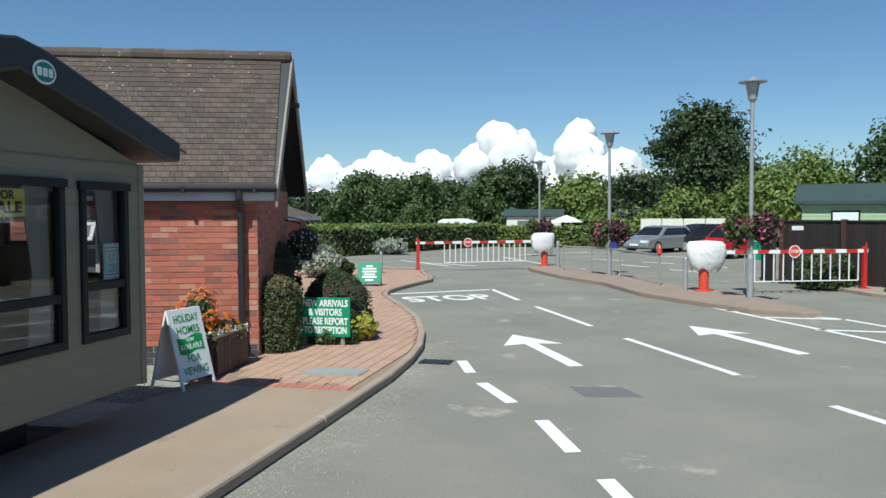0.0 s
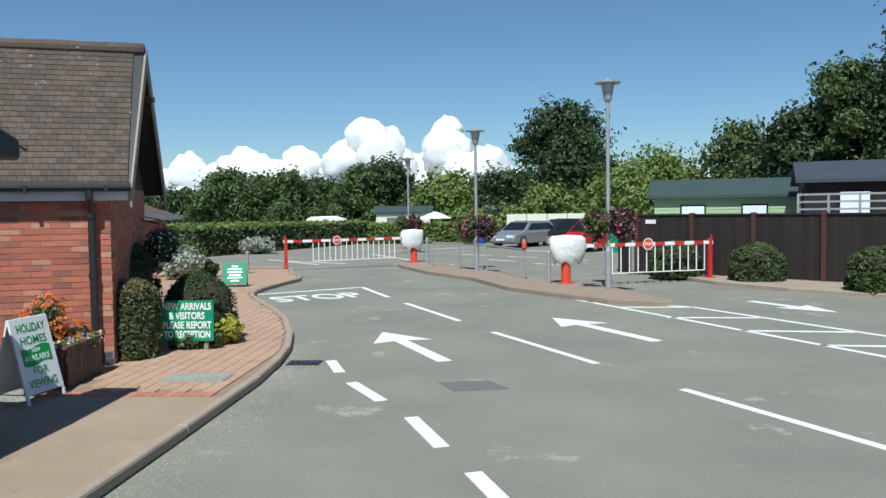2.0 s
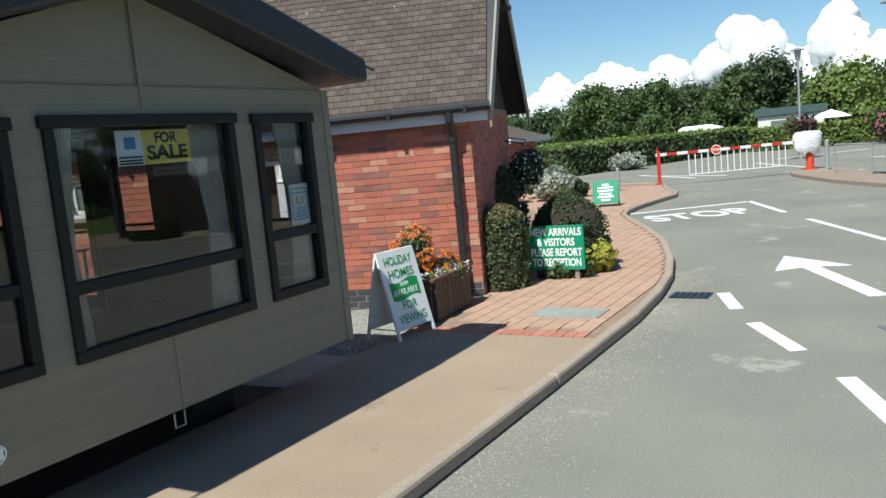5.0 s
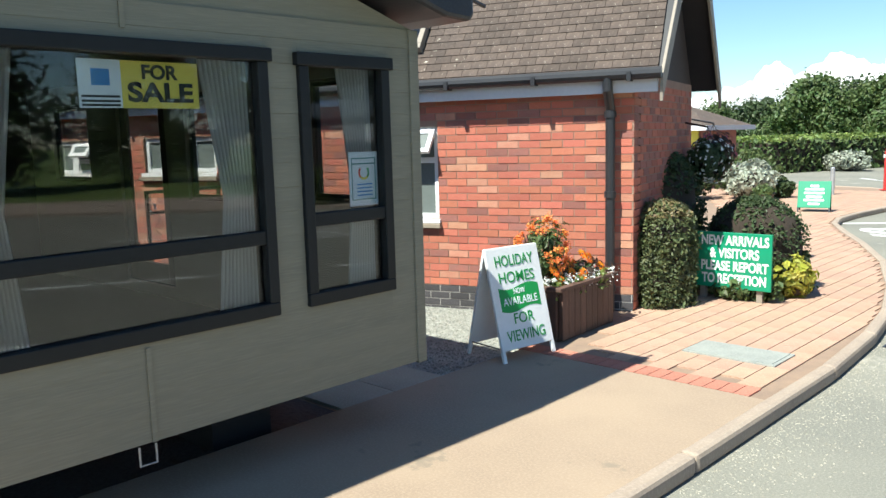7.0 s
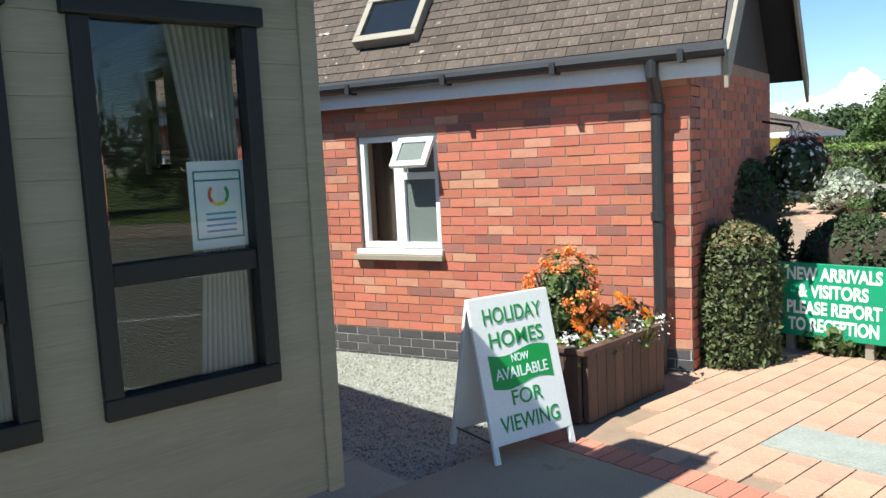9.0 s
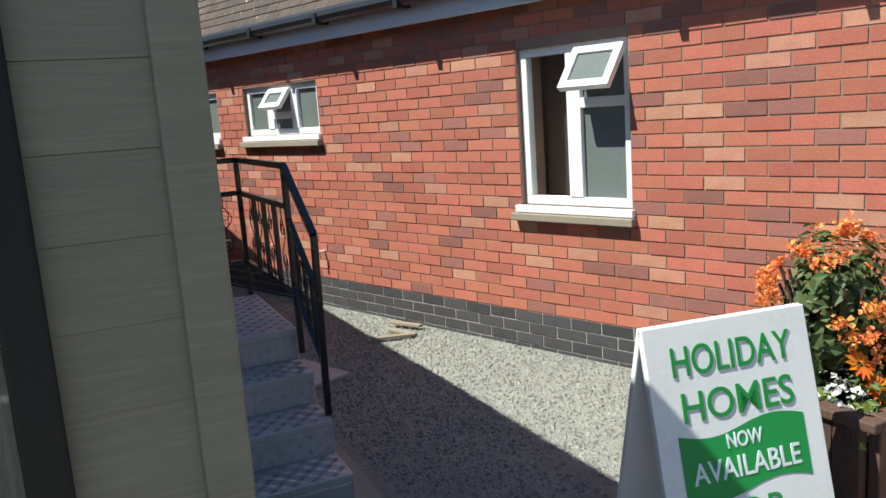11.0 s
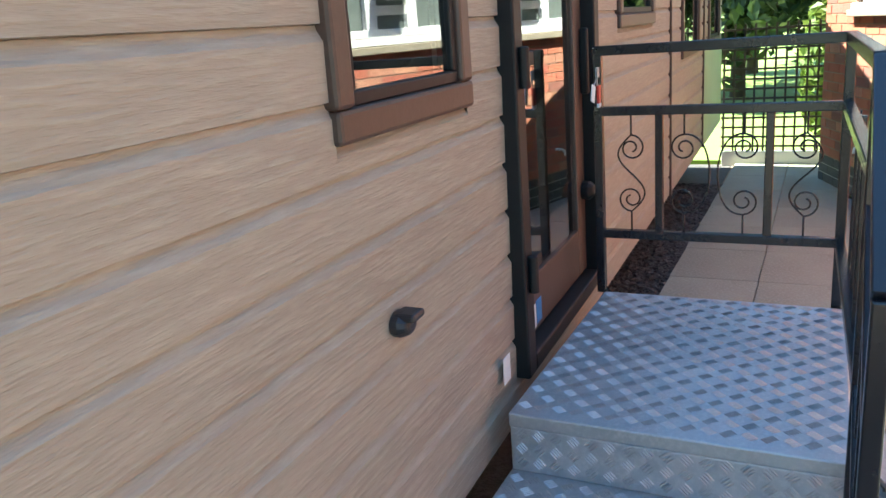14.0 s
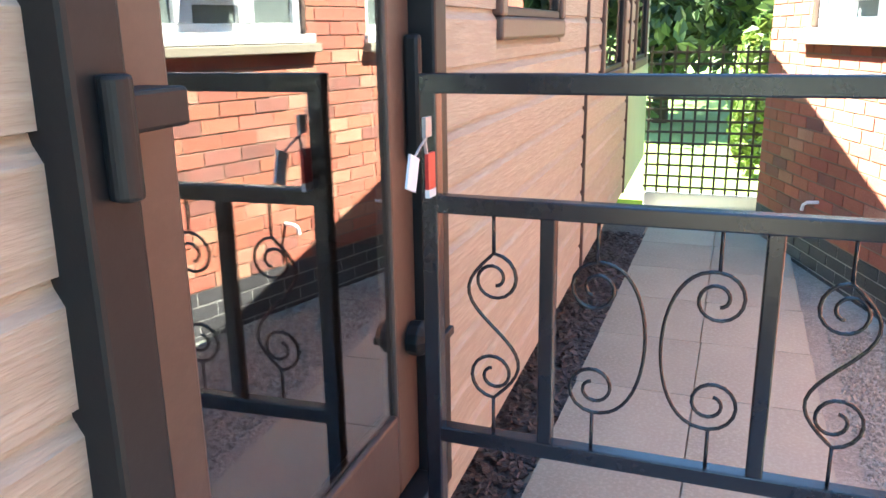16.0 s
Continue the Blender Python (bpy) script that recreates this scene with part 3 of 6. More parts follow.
cover2.box(-0.03, 0.03, -0.03, 0.03, 0.022, 0.03)
o = structure(cover2.make("drain_cover", PALE_COVER, bevel=0.004, loc=(-7.03, 8.0, 0.012)), "grey concrete drain cover beside the path", "manhole cover")
o.rotation_euler.z = radians(20)

# ---- brick building ----
ANG = 20.0
B0 = Matrix.Translation((-4.127, 10.362, 0)) @ Matrix.Rotation(radians(ANG), 4, "Z")     # x along the south wall, y into the building
S0, S1, DEEP, WALL_TOP = -8.12, 0.11, 2.62, 2.36
HOLES = [(-2.72, -1.92, 0.958, 1.925), (-5.92, -4.81, 1.465, 1.895), (-7.51, -6.40, 1.455, 1.885)]
V0, V1, FLARE = S0 - 0.28, 0.36, 0.08      # the east wall and verge run out by FLARE for each metre north
building = thing("brick_building", (-4.127, 10.362, 0), "red brick single-storey building with brown tiled roof", "building", rz=ANG)
core = Shape()
for a0, a1, z0, z1 in with_holes(S0 + 0.005, S1 - 0.005, -0.2, WALL_TOP, HOLES):
    core.box(a0, a1, 0.005, 0.25, z0, z1)
core.prism([(S1 - 0.25, 0.252), (S1 - 0.005 + 0.252 * FLARE, 0.252), (S1 - 0.005 + DEEP * FLARE, DEEP), (S1 - 0.25, DEEP)], -0.2, WALL_TOP)
core.box(S0 + 0.005, S0 + 0.25, 0.252, DEEP - 0.252, -0.2, WALL_TOP)
core.box(S0 + 0.005, S1 - 0.254, DEEP - 0.25, DEEP - 0.005, -0.2, WALL_TOP)
wall_core = core.make("wall", MORTAR, building)
plinth_bed = Shape()
plinth_bed.box(S0 + 0.004, S1 - 0.004, 0.0045, 0.02, -0.2, 0.25)
plinth_bed.make("plinth_mortar", MORTAR_GREY, building)
GABLE = material("gable_dark_boarding", (0.045, 0.03, 0.026), (0.035, 0.024, 0.02), rough=0.7)
RIDGE_Y, RIDGE_Z, EAVE_Y, EAVE_Z = 1.40, 4.36, -0.14, 2.33
for s, out in ((S1 - 0.06, FLARE), (S0 + 0.0, 0.0)):
    gable = Shape()
    gable.add([(s, 0.02, WALL_TOP), (s, DEEP - 0.02, WALL_TOP), (s, RIDGE_Y, 4.12), (s + 0.05, 0.02, WALL_TOP), (s + 0.05, DEEP - 0.02, WALL_TOP), (s + 0.05, RIDGE_Y, 4.12)],
              [(0, 1, 2), (5, 4, 3), (0, 2, 5, 3), (2, 1, 4, 5), (0, 3, 4, 1)])
    gable.v = [(x + out * y, y, z) for x, y, z in gable.v]
    gable.make("gable", GABLE, building)
# roof slopes
pitch = math.atan2(RIDGE_Z - EAVE_Z, RIDGE_Y - EAVE_Y)
slope = math.hypot(RIDGE_Z - EAVE_Z, RIDGE_Y - EAVE_Y)
SKY_L = (-2.75, -2.12, 0.45, 0.98)        # rooflight: along, and up the slope
south = Matrix.Translation((0, EAVE_Y, EAVE_Z)) @ Matrix.Rotation(pitch, 4, "X")
north = Matrix.Translation((0, 2 * RIDGE_Y - EAVE_Y, EAVE_Z)) @ Matrix.Rotation(radians(180), 4, "Z") @ Matrix.Rotation(pitch, 4, "X")
roof = Shape()
half = (RIDGE_Y - EAVE_Y) * FLARE
roof.prism([(V0, 0), (V1, 0), (V1 + half, slope), (V0, slope)], -0.06, -0.012, south)
roof.prism([(-V1 - 2 * half, 0), (-V0, 0), (-V0, slope), (-V1 - half, slope)], -0.06, -0.012, north)
roof_ob = roof.make("roof", BLACK_PLASTIC, building)
ridge = Shape()
k = 0
s = V0
while s < V1 + 0.07:
    e = min(s + 0.44, V1 + 0.12)
    ridge.tube([(s, RIDGE_Y, RIDGE_Z - 0.04), (e, RIDGE_Y, RIDGE_Z - 0.04)], 0.105 + 0.006 * (k % 2), 12)
    s, k = e, k + 1
ridge.make("ridge_tiles", TILE, building)
trim = Shape()
trim.box(V0, V1 - 0.02, -0.13, -0.1, 2.17, 2.31)
trim.make("fascia", FASCIA, building, bevel=0.004)
soffit = Shape()
soffit.box(V0, V1 - 0.02, -0.1, -0.002, 2.19, 2.21)
soffit.make("soffit", BARGE, building)
gut = Shape()
gut.tube([(V0, -0.2, 2.335), (V1 + 0.02, -0.2, 2.335)], 0.055, 10)
for s in np.arange(V0 + 0.4, V1, 0.9):
    gut.box(s - 0.02, s + 0.02, -0.265, -0.14, 2.27, 2.35)
gut.make("gutter", BLACK_PLASTIC, building, smooth=False)
pipe = Shape()
pipe.tube([(-0.1, -0.2, 2.33), (-0.1, -0.2, 2.2), (-0.1, -0.08, 2.02), (-0.1, -0.08, 0.1)], 0.045, 12)
for z in (0.3, 1.2, 1.95):
    pipe.tube([(-0.1, -0.08, z), (-0.1, -0.08, z + 0.06)], 0.056, 12)
pipe.make("downpipe", BLACK_PLASTIC, building, smooth=False)
for sgn, yy in ((1, EAVE_Y), (-1, 2 * RIDGE_Y - EAVE_Y)):
    for s, fl_out in ((V1, FLARE), (V0 - 0.03, 0.0)):
        p = [(s, yy - sgn * 0.02, EAVE_Z - 0.03), (s, RIDGE_Y, RIDGE_Z + 0.0), (s, RIDGE_Y, RIDGE_Z - 0.27), (s, yy - sgn * 0.02 + sgn * 0.01, EAVE_Z - 0.25)]
        p = [(x + fl_out * (y - EAVE_Y), y, z) for x, y, z in p]
        barge = Shape()
        barge.add(p + [(x + 0.03, y, z) for x, y, z in p], [(0, 1, 2, 3), (7, 6, 5, 4), (0, 4, 5, 1), (1, 5, 6, 2), (2, 6, 7, 3), (3, 7, 4, 0)])
        barge.make("bargeboard", BARGE, building, bevel=0.004)
# rooflight
rl = Shape()
a0, a1, b0, b1 = SKY_L
for q in ((a0, a1, b0, b0 + 0.07), (a0, a1, b1 - 0.06, b1), (a0, a0 + 0.06, b0 + 0.07, b1 - 0.06), (a1 - 0.06, a1, b0 + 0.07, b1 - 0.06)):
    rl.box(*q, -0.01, 0.09, south)
fr = rl.make("rooflight", BARGE, building, bevel=0.006)
rg = Shape()
rg.box(a0 + 0.06, a1 - 0.06, b0 + 0.07, b1 - 0.06, 0.055, 0.065, south)
rg.make("pane", CAR_GLASS, fr)
# floodlight and alarm box on the gable
lampb = Shape()
lampb.box(V1 + 0.02, V1 + 0.1, RIDGE_Y - 0.12, RIDGE_Y + 0.0, 3.75, 3.86)
lampb.box(V1 + 0.05, V1 + 0.24, RIDGE_Y - 0.16, RIDGE_Y + 0.06, 3.6, 3.66, )
lampb.make("floodlight", BLACK_PLASTIC, building, bevel=0.01)


def casement(hole, lights, tall):
    """A white plastic window in the south wall, with a top light hung open."""
    a0, a1, z0, z1 = hole
    w = Shape()
    y0, y1, t = 0.035, 0.095, 0.055
    w.box(a0, a1, y0, y1, z0, z0 + t)
    w.box(a0, a1, y0, y1, z1 - t, z1)
    w.box(a0, a0 + t, y0, y1, z0 + t, z1 - t)
    w.box(a1 - t, a1, y0, y1, z0 + t, z1 - t)
    step = (a1 - a0) / lights
    for k in range(1, lights):
        w.box(a0 + k * step - 0.05, a0 + k * step + 0.05, y0 - 0.006, y1, z0 + t, z1 - t)
    win = w.make("window", UPVC, building, bevel=0.006)
    ov = (lights - 1) if tall else lights // 2
    l, r = a0 + ov * step + 0.03, a0 + (ov + 1) * step - 0.03
    top, h = z1 - 0.04, (0.29 if tall else 0.2)
    inner_bar = Shape()
    inner_bar.box(l, r, y0 - 0.003, y1 - 0.004, top - h - 0.05, top - h + 0.01)
    inner_bar.make("transom", UPVC, win, bevel=0.004)
    sash = Shape()
    m = Matrix.Translation((0, y0 - 0.01, top)) @ Matrix.Rotation(radians(-38), 4, "X")
    for q in ((l, r, -0.02, 0.02, -0.05, 0), (l, r, -0.02, 0.02, -h, -h + 0.05), (l, l + 0.05, -0.02, 0.02, -h + 0.05, -0.05), (r - 0.05, r, -0.02, 0.02, -h + 0.05, -0.05)):
        sash.box(*q, m)
    sash.make("open_top_light", UPVC, win, bevel=0.005)
    pn = Shape()
    pn.box(l + 0.05, r - 0.05, -0.004, 0.004, -h + 0.05, -0.05, m)
    pn.make("pane", FROSTED, win)
    for k in range(lights):
        g = Shape()
        g.box(a0 + k * step + 0.05, a0 + (k + 1) * step - 0.05, 0.06, 0.068, z0 + t, z1 - t)
        o = g.make("pane", FROSTED if (k == lights - 1 or not tall) else GLASS, win)
        o.visible_shadow = False
    # added near-black sheet in place of the unlit room behind the glass
    room_back = Shape()
    room_back.box(a0 + 0.02, a1 - 0.02, 0.262, 0.27, z0, z1)
    room_back.make("blind", UNLIT_ROOM, win)
    sl = Shape()
    sl.box(a0 - 0.04, a1 + 0.02, -0.03, 0.034, z0 - 0.045, z0)
    sl.make("sill_board", UPVC, win, bevel=0.005)
    ss = Shape()
    ss.box(a0 - 0.06, a1 + 0.03, -0.055, 0.06, z0 - 0.095, z0 - 0.048)
    ss.make("stone_sill", SILL, win, bevel=0.006)


for hole, lights, tall in zip(HOLES, (2, 3, 3), (True, False, False)):
    casement(hole, lights, tall)
# plaster mark and overflow pipes on the wall
for s, z in ((-4.9, 0.485), (-5.68, 0.48), (-6.42, 0.477), (-7.17, 0.45)):
    ov = Shape()
    ov.tube([(s, 0.0, z), (s, -0.07, z), (s - 0.01, -0.085, z - 0.015), (s - 0.012, -0.09, z - 0.05)], 0.011, 8)
    ov.make("overflow_pipe", UPVC, building)

# ---- low reception porch beyond ----
porch = thing("reception_porch", (-12.6, 27.5, 0), "low brick reception porch with brown hipped roof", "building")
pb = Shape()
pb.box(-2.2, 1.8, -1.8, 0.6, -0.1, 1.9)
pb.make("wall", BRICK_BLUE, porch)
pr = Shape()
pr.add([(-2.6, -2.3, 1.95), (2.2, -2.3, 1.95), (2.2, 1.0, 1.95), (-2.6, 1.0, 1.95), (-1.2, -0.6, 2.6), (0.8, -0.6, 2.6)], [(0, 1, 5, 4), (1, 2, 5), (2, 3, 4, 5), (3, 0, 4), (3, 2, 1, 0)])
pr.make("roof", TILE, porch)
pf = Shape()
pf.box(-2.6, 2.2, -2.33, -2.3, 1.83, 1.97)
pf.box(2.2, 2.23, -2.33, 1.0, 1.83, 1.97)
pf.make("fascia", FASCIA, porch)
poster = thing("window_poster", (-11.05, 25.68, 1.0), "yellow poster above a white framed notice", "poster")
q = Shape()
q.box(-0.2, 0.2, -0.02, 0, 0.35, 0.85)
q.make("yellow_sheet", YELLOW, poster)
q = Shape()
q.box(-0.25, 0.25, -0.02, 0, -0.3, 0.3)
q.make("frame", WHITE, poster)
q = Shape()
q.box(-0.18, 0.18, -0.025, -0.02, -0.22, 0.22)
q.make("panel", INK, poster)
whitebox = thing("white_cabinet", (-11.5, 25.3, 0.09), "white cabinet beside the reception wall", "cabinet")
q = Shape()
q.box(-0.45, 0.45, -0.3, 0.3, 0, 1.1)
q.box(-0.48, 0.48, -0.33, 0.33, 1.1, 1.16)
q.make("body", WHITE, whitebox, bevel=0.02)

# ---- caravan ----
CX, CY0, CY1, CB, CT = -3.5, 3.57, 7.03, 0.461, 2.42
CXE = -12.36
caravan = thing("static_caravan", (CX, (CY0 + CY1) / 2, 0), "olive and tan clad static caravan with dark roof", "caravan")
OX, OY = CX, (CY0 + CY1) / 2


def cpart(shape, name, mat, parent=None, bevel=0.0, smooth=False):
    shape.v = [(x - OX, y + 0.037 * min(0.0, x - CX) - OY, z) for x, y, z in shape.v]     # the side runs slightly askew
    return shape.make(name, mat, parent or caravan, bevel, smooth)


FRONT = [(4.66, 5.975, 0.957, 2.222), (6.22, 6.775, 0.965, 2.214), (3.855, 4.41, 0.965, 2.214)]
SIDE = [(-5.955, -5.46, 1.365, 2.2), (-7.07, -6.26, 0.62, 2.32), (-8.42, -7.64, 1.48, 2.2), (-10.4, -9.55, 1.24, 2.2), (-12.0, -11.15, 1.24, 2.2), (-4.905, -4.62, 1.70, 2.2), (-4.42, -3.84, 1.41, 2.2)]
sh = Shape()
for a0, a1, z0, z1 in with_holes(CY0, CY1, CB, CT, FRONT):
    sh.box(CX - 0.06, CX - 0.012, a0, a1, z0, z1)
sh.add([(CX - 0.06, CY0, CT), (CX - 0.06, CY1, CT), (CX - 0.06, OY, 2.98), (CX - 0.012, CY0, CT), (CX - 0.012, CY1, CT), (CX - 0.012, OY, 2.98)],
       [(0, 1, 2), (5, 4, 3), (0, 2, 5, 3), (2, 1, 4, 5), (0, 3, 4, 1)])
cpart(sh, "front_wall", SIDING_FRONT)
sh = Shape()
for a0, a1, z0, z1 in with_holes(CXE, CX - 0.06, CB, CT, SIDE):
    sh.box(a0, a1, CY1 - 0.06, CY1 - 0.012, z0, z1)
cpart(sh, "side_wall", SIDING)
sh = Shape()
sh.box(CXE, CX - 0.06, CY0, CY0 + 0.05, CB, CT)
sh.box(CXE, CXE + 0.05, CY0 + 0.05, CY1 - 0.06, CB, CT)
cpart(sh, "rear_wall", SIDING)
# inner surfaces near black: the room's shade is put into their colour
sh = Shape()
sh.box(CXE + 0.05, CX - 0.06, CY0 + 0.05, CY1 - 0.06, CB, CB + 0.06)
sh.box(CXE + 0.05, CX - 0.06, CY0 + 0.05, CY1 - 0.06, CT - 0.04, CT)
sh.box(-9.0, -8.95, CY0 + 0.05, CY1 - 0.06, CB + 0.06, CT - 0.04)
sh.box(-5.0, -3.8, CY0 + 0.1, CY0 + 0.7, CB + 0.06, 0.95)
cpart(sh, "interior", UNLIT_ROOM)
# chassis in shade
sh = Shape()
for y in (4.3, 6.2):
    sh.box(CXE + 0.3, CX - 0.6, y - 0.05, y + 0.05, 0.24, 0.43)
for x in (-11, -8.5, -6, -4.4):
    for y in (4.3, 6.2):
        sh.box(x - 0.2, x + 0.2, y - 0.2, y + 0.2, 0.0, 0.24)
cpart(sh, "chassis", BLACK_PLASTIC)
for y in (5.27,):
    sh = Shape()
    sh.tube([(CX - 0.03, y - 0.03, 0.44), (CX - 0.03, y - 0.03, 0.35), (CX - 0.03, y + 0.05, 0.35), (CX - 0.03, y + 0.05, 0.44)], 0.006, 6)
    cpart(sh, "clip", GALV)
# boards: front
bi = 0
z = CB
while z < CT:
    z2 = min(z + 0.1235, CT)
    for a0, a1, q0, q1 in with_holes(CY0 + 0.0, CY1 - 0.0, z, z2, [(h[0] - 0.02, h[1] + 0.02, max(h[2] - 0.02, z), min(h[3] + 0.02, z2)) for h in FRONT if h[2] - 0.02 < z2 and h[3] + 0.02 > z]):
        b = Shape()
        b.add([(CX - 0.012, a0, q0), (CX - 0.012, a1, q0), (CX - 0.012, a1, q1), (CX - 0.012, a0, q1), (CX + 0.003, a0, q0 + 0.001), (CX + 0.003, a1, q0 + 0.001), (CX + 0.0005, a1, q1), (CX + 0.0005, a0, q1)],
              [(0, 3, 2, 1), (4, 5, 6, 7), (0, 1, 5, 4), (1, 2, 6, 5), (2, 3, 7, 6), (3, 0, 4, 7)])
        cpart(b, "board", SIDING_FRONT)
    z = z2
z = CB
while z < CT - 0.005:
    z2 = min(z + 0.117, CT)
    for a0, a1, q0, q1 in with_holes(CXE, CX - 0.02, z, z2, [(h[0] - 0.03, h[1] + 0.03, max(h[2] - 0.03, z), min(h[3] + 0.03, z2)) for h in SIDE if h[2] - 0.03 < z2 and h[3] + 0.03 > z]):
        b = Shape()
        b.add([(a0, CY1 - 0.012, q0), (a1, CY1 - 0.012, q0), (a1, CY1 - 0.012, q1), (a0, CY1 - 0.012, q1), (a0, CY1 + 0.006, q0 + 0.002), (a1, CY1 + 0.006, q0 + 0.002), (a1, CY1 + 0.008, q1 - 0.024),
               (a0, CY1 + 0.008, q1 - 0.024), (a0, CY1 - 0.002, q1 - 0.008), (a1, CY1 - 0.002, q1 - 0.008), (a0, CY1 - 0.004, q1), (a1, CY1 - 0.004, q1)],
              [(0, 1, 2, 3), (0, 4, 5, 1), (4, 7, 6, 5), (7, 8, 9, 6), (8, 10, 11, 9), (10, 3, 2, 11)])
        cpart(b, "board", SIDING)
    z = z2
sh = Shape()
sh.box(CX - 0.03, CX + 0.014, CY1 - 0.05, CY1 + 0.022, CB - 0.01, CT)
cpart(sh, "corner_trim", SIDING_FRONT, bevel=0.006)
for x in (-9.05, -10.78):
    sh = Shape()
    sh.box(x - 0.012, x + 0.012, CY1, CY1 + 0.018, CB, CT)
    cpart(sh, "joint_strip", FRAME_BROWN)
sh = Shape()
sh.box(CX - 0.0, CX + 0.01, OY - 0.012, OY + 0.012, 2.3, 2.98)
cpart(sh, "joint_strip", SIDING_FRONT)
sh = Shape()
sh.box(CX - 0.0, CX + 0.01, OY - 0.012, OY + 0.012, CB, 0.90)
cpart(sh, "joint_strip", SIDING_FRONT)
# roof with a deep dark edge
sh = Shape()
RX0, RX1 = -3.75, -3.24
prof = [(CY0 - 0.24, 2.62), (OY - 0.25, 3.15), (OY, 3.19), (OY + 0.25, 3.15), (CY1 + 0.24, 2.64), (CY1 + 0.25, 2.5), (CY1 + 0.22, 2.46), (CY1 + 0.02, 2.47), (OY, 2.96), (CY0 - 0.02, 2.47), (CY0 - 0.22, 2.46), (CY0 - 0.25, 2.5)]
k = len(prof)
sh.add([(x, y, z) for x in (RX0, RX1) for y, z in prof], [tuple(range(k)), tuple(range(k, 2 * k))[::-1]] + [(i, (i + 1) % k, k + (i + 1) % k, k + i) for i in range(k)])
roof_part = cpart(sh, "roof_canopy", ROOF_DARK, bevel=0.03)
sh = Shape()
prof = [(CY0 - 0.03, 2.53), (OY, 3.14), (CY1 + 0.03, 2.53), (CY1 + 0.03, 2.42), (CY1 - 0.02, 2.42), (OY, 2.96), (CY0 + 0.02, 2.42), (CY0 - 0.03, 2.42)]
k = len(prof)
sh.add([(x, y, z) for x in (CXE - 0.1, RX0 - 0.004) for y, z in prof], [tuple(range(k)), tuple(range(k, 2 * k))[::-1]] + [(i, (i + 1) % k, k + (i + 1) % k, k + i) for i in range(k)])
cpart(sh, "roof", ROOF_DARK, bevel=0.02)
# paler sheet added on the long side's end: light bounced off the lawn, as colour
sh = Shape()
sh.box(CXE, -10.8, CY1 + 0.009, CY1 + 0.013, CB, 1.2)
cpart(sh, "end_panel", CHALET)
sh = Shape()
for sg in (1, -1):
    sh.tube([(RX1 - 0.03, OY + sg * 0.05, 3.06), (RX1 - 0.03, OY + sg * 2.1, 2.56)], 0.012, 6)
cpart(sh, "roof_bead", BLACK_PLASTIC)
# plain oval badges
for loc, r in (((RX1 + 0.004, OY + 0.22, 2.98), 0.1), ((CX + 0.01, 4.1, 0.62), 0.07)):
    sh = Shape()
    ring = [(math.cos(a) * r * 1.15, math.sin(a) * r * 0.85) for a in np.linspace(0, 2 * math.pi, 25)[:-1]]
    sh.add([(loc[0] + x, loc[1] + y, loc[2] + z) for x in (0, 0.006) for y, z in ring], [tuple(range(24)), tuple(range(24, 48))[::-1]] + [(i, (i + 1) % 24, 24 + (i + 1) % 24, 24 + i) for i in range(24)])
    bd = cpart(sh, "badge", PAPER)
    sh = Shape()
    sh.add([(loc[0] + x, loc[1] + y * 0.85, loc[2] + z * 0.82) for x in (0.006, 0.009) for y, z in ring], [tuple(range(24)), tuple(range(24, 48))[::-1]] + [(i, (i + 1) % 24, 24 + (i + 1) % 24, 24 + i) for i in range(24)])
    cpart(sh, "badge_face", TEAL)
    sh = Shape()
    for dy in (-0.055, 0.0, 0.055):
        sh.box(loc[0] + 0.009, loc[0] + 0.012, loc[1] + dy * r / 0.1 - 0.02, loc[1] + dy * r / 0.1 + 0.02, loc[2] - 0.03, loc[2] + 0.03)
    cpart(sh, "badge_bars", PAPER)


def front_window(h, bar_z, curtains):
    a0, a1, z0, z1 = h
    s = Shape()
    x0, x1, t = CX - 0.04, CX + 0.03, 0.05
    s.box(x0, x1, a0 - 0.03, a1 + 0.03, z0 - 0.03, z0 + t - 0.01)
    s.box(x0, x1 + 0.012, a0 - 0.05, a1 + 0.05, z1 - t + 0.02, z1 + 0.035)
    s.box(x0, x1, a0 - 0.03, a0 + t - 0.02, z0 + t - 0.01, z1 - t + 0.02)
    s.box(x0, x1, a1 - t + 0.02, a1 + 0.03, z0 + t - 0.01, z1 - t + 0.02)
    s.box(x0, x1 - 0.008, a0 + t - 0.02, a1 - t + 0.02, bar_z - 0.035, bar_z + 0.035)
    w = cpart(s, "window", FRAME_DARK, bevel=0.006)
    s = Shape()
    s.box(CX - 0.02, CX - 0.014, a0, a1, z0, z1)
    p = cpart(s, "pane", GLASS, w)
    p.visible_shadow = False
    for c0, c1 in curtains:
        s = Shape()
        nfold, pts = 10, []
        for i in range(nfold * 4 + 1):
            f = i / (nfold * 4)
            pts.append((CX - 0.12 + 0.022 * math.sin(i * math.pi / 2), c0 + (c1 - c0) * f))
        zs = [z0 - 0.05, (z0 + z1) / 2 - 0.05, z1 + 0.02]
        squeeze = [0.85, 0.62, 1.0]
        edge = a0 if abs(c0 - a0) < abs(c1 - a1) else a1
        vv = [(x, edge + (y - edge) * k2, zz) for zz, k2 in zip(zs, squeeze) for x, y in pts]
        nn = len(pts)
        s.add(vv, [(r * nn + i, r * nn + i + 1, (r + 1) * nn + i + 1, (r + 1) * nn + i) for r in range(2) for i in range(nn - 1)])
        cpart(s, "curtain", CURTAIN, smooth=True)
    return w


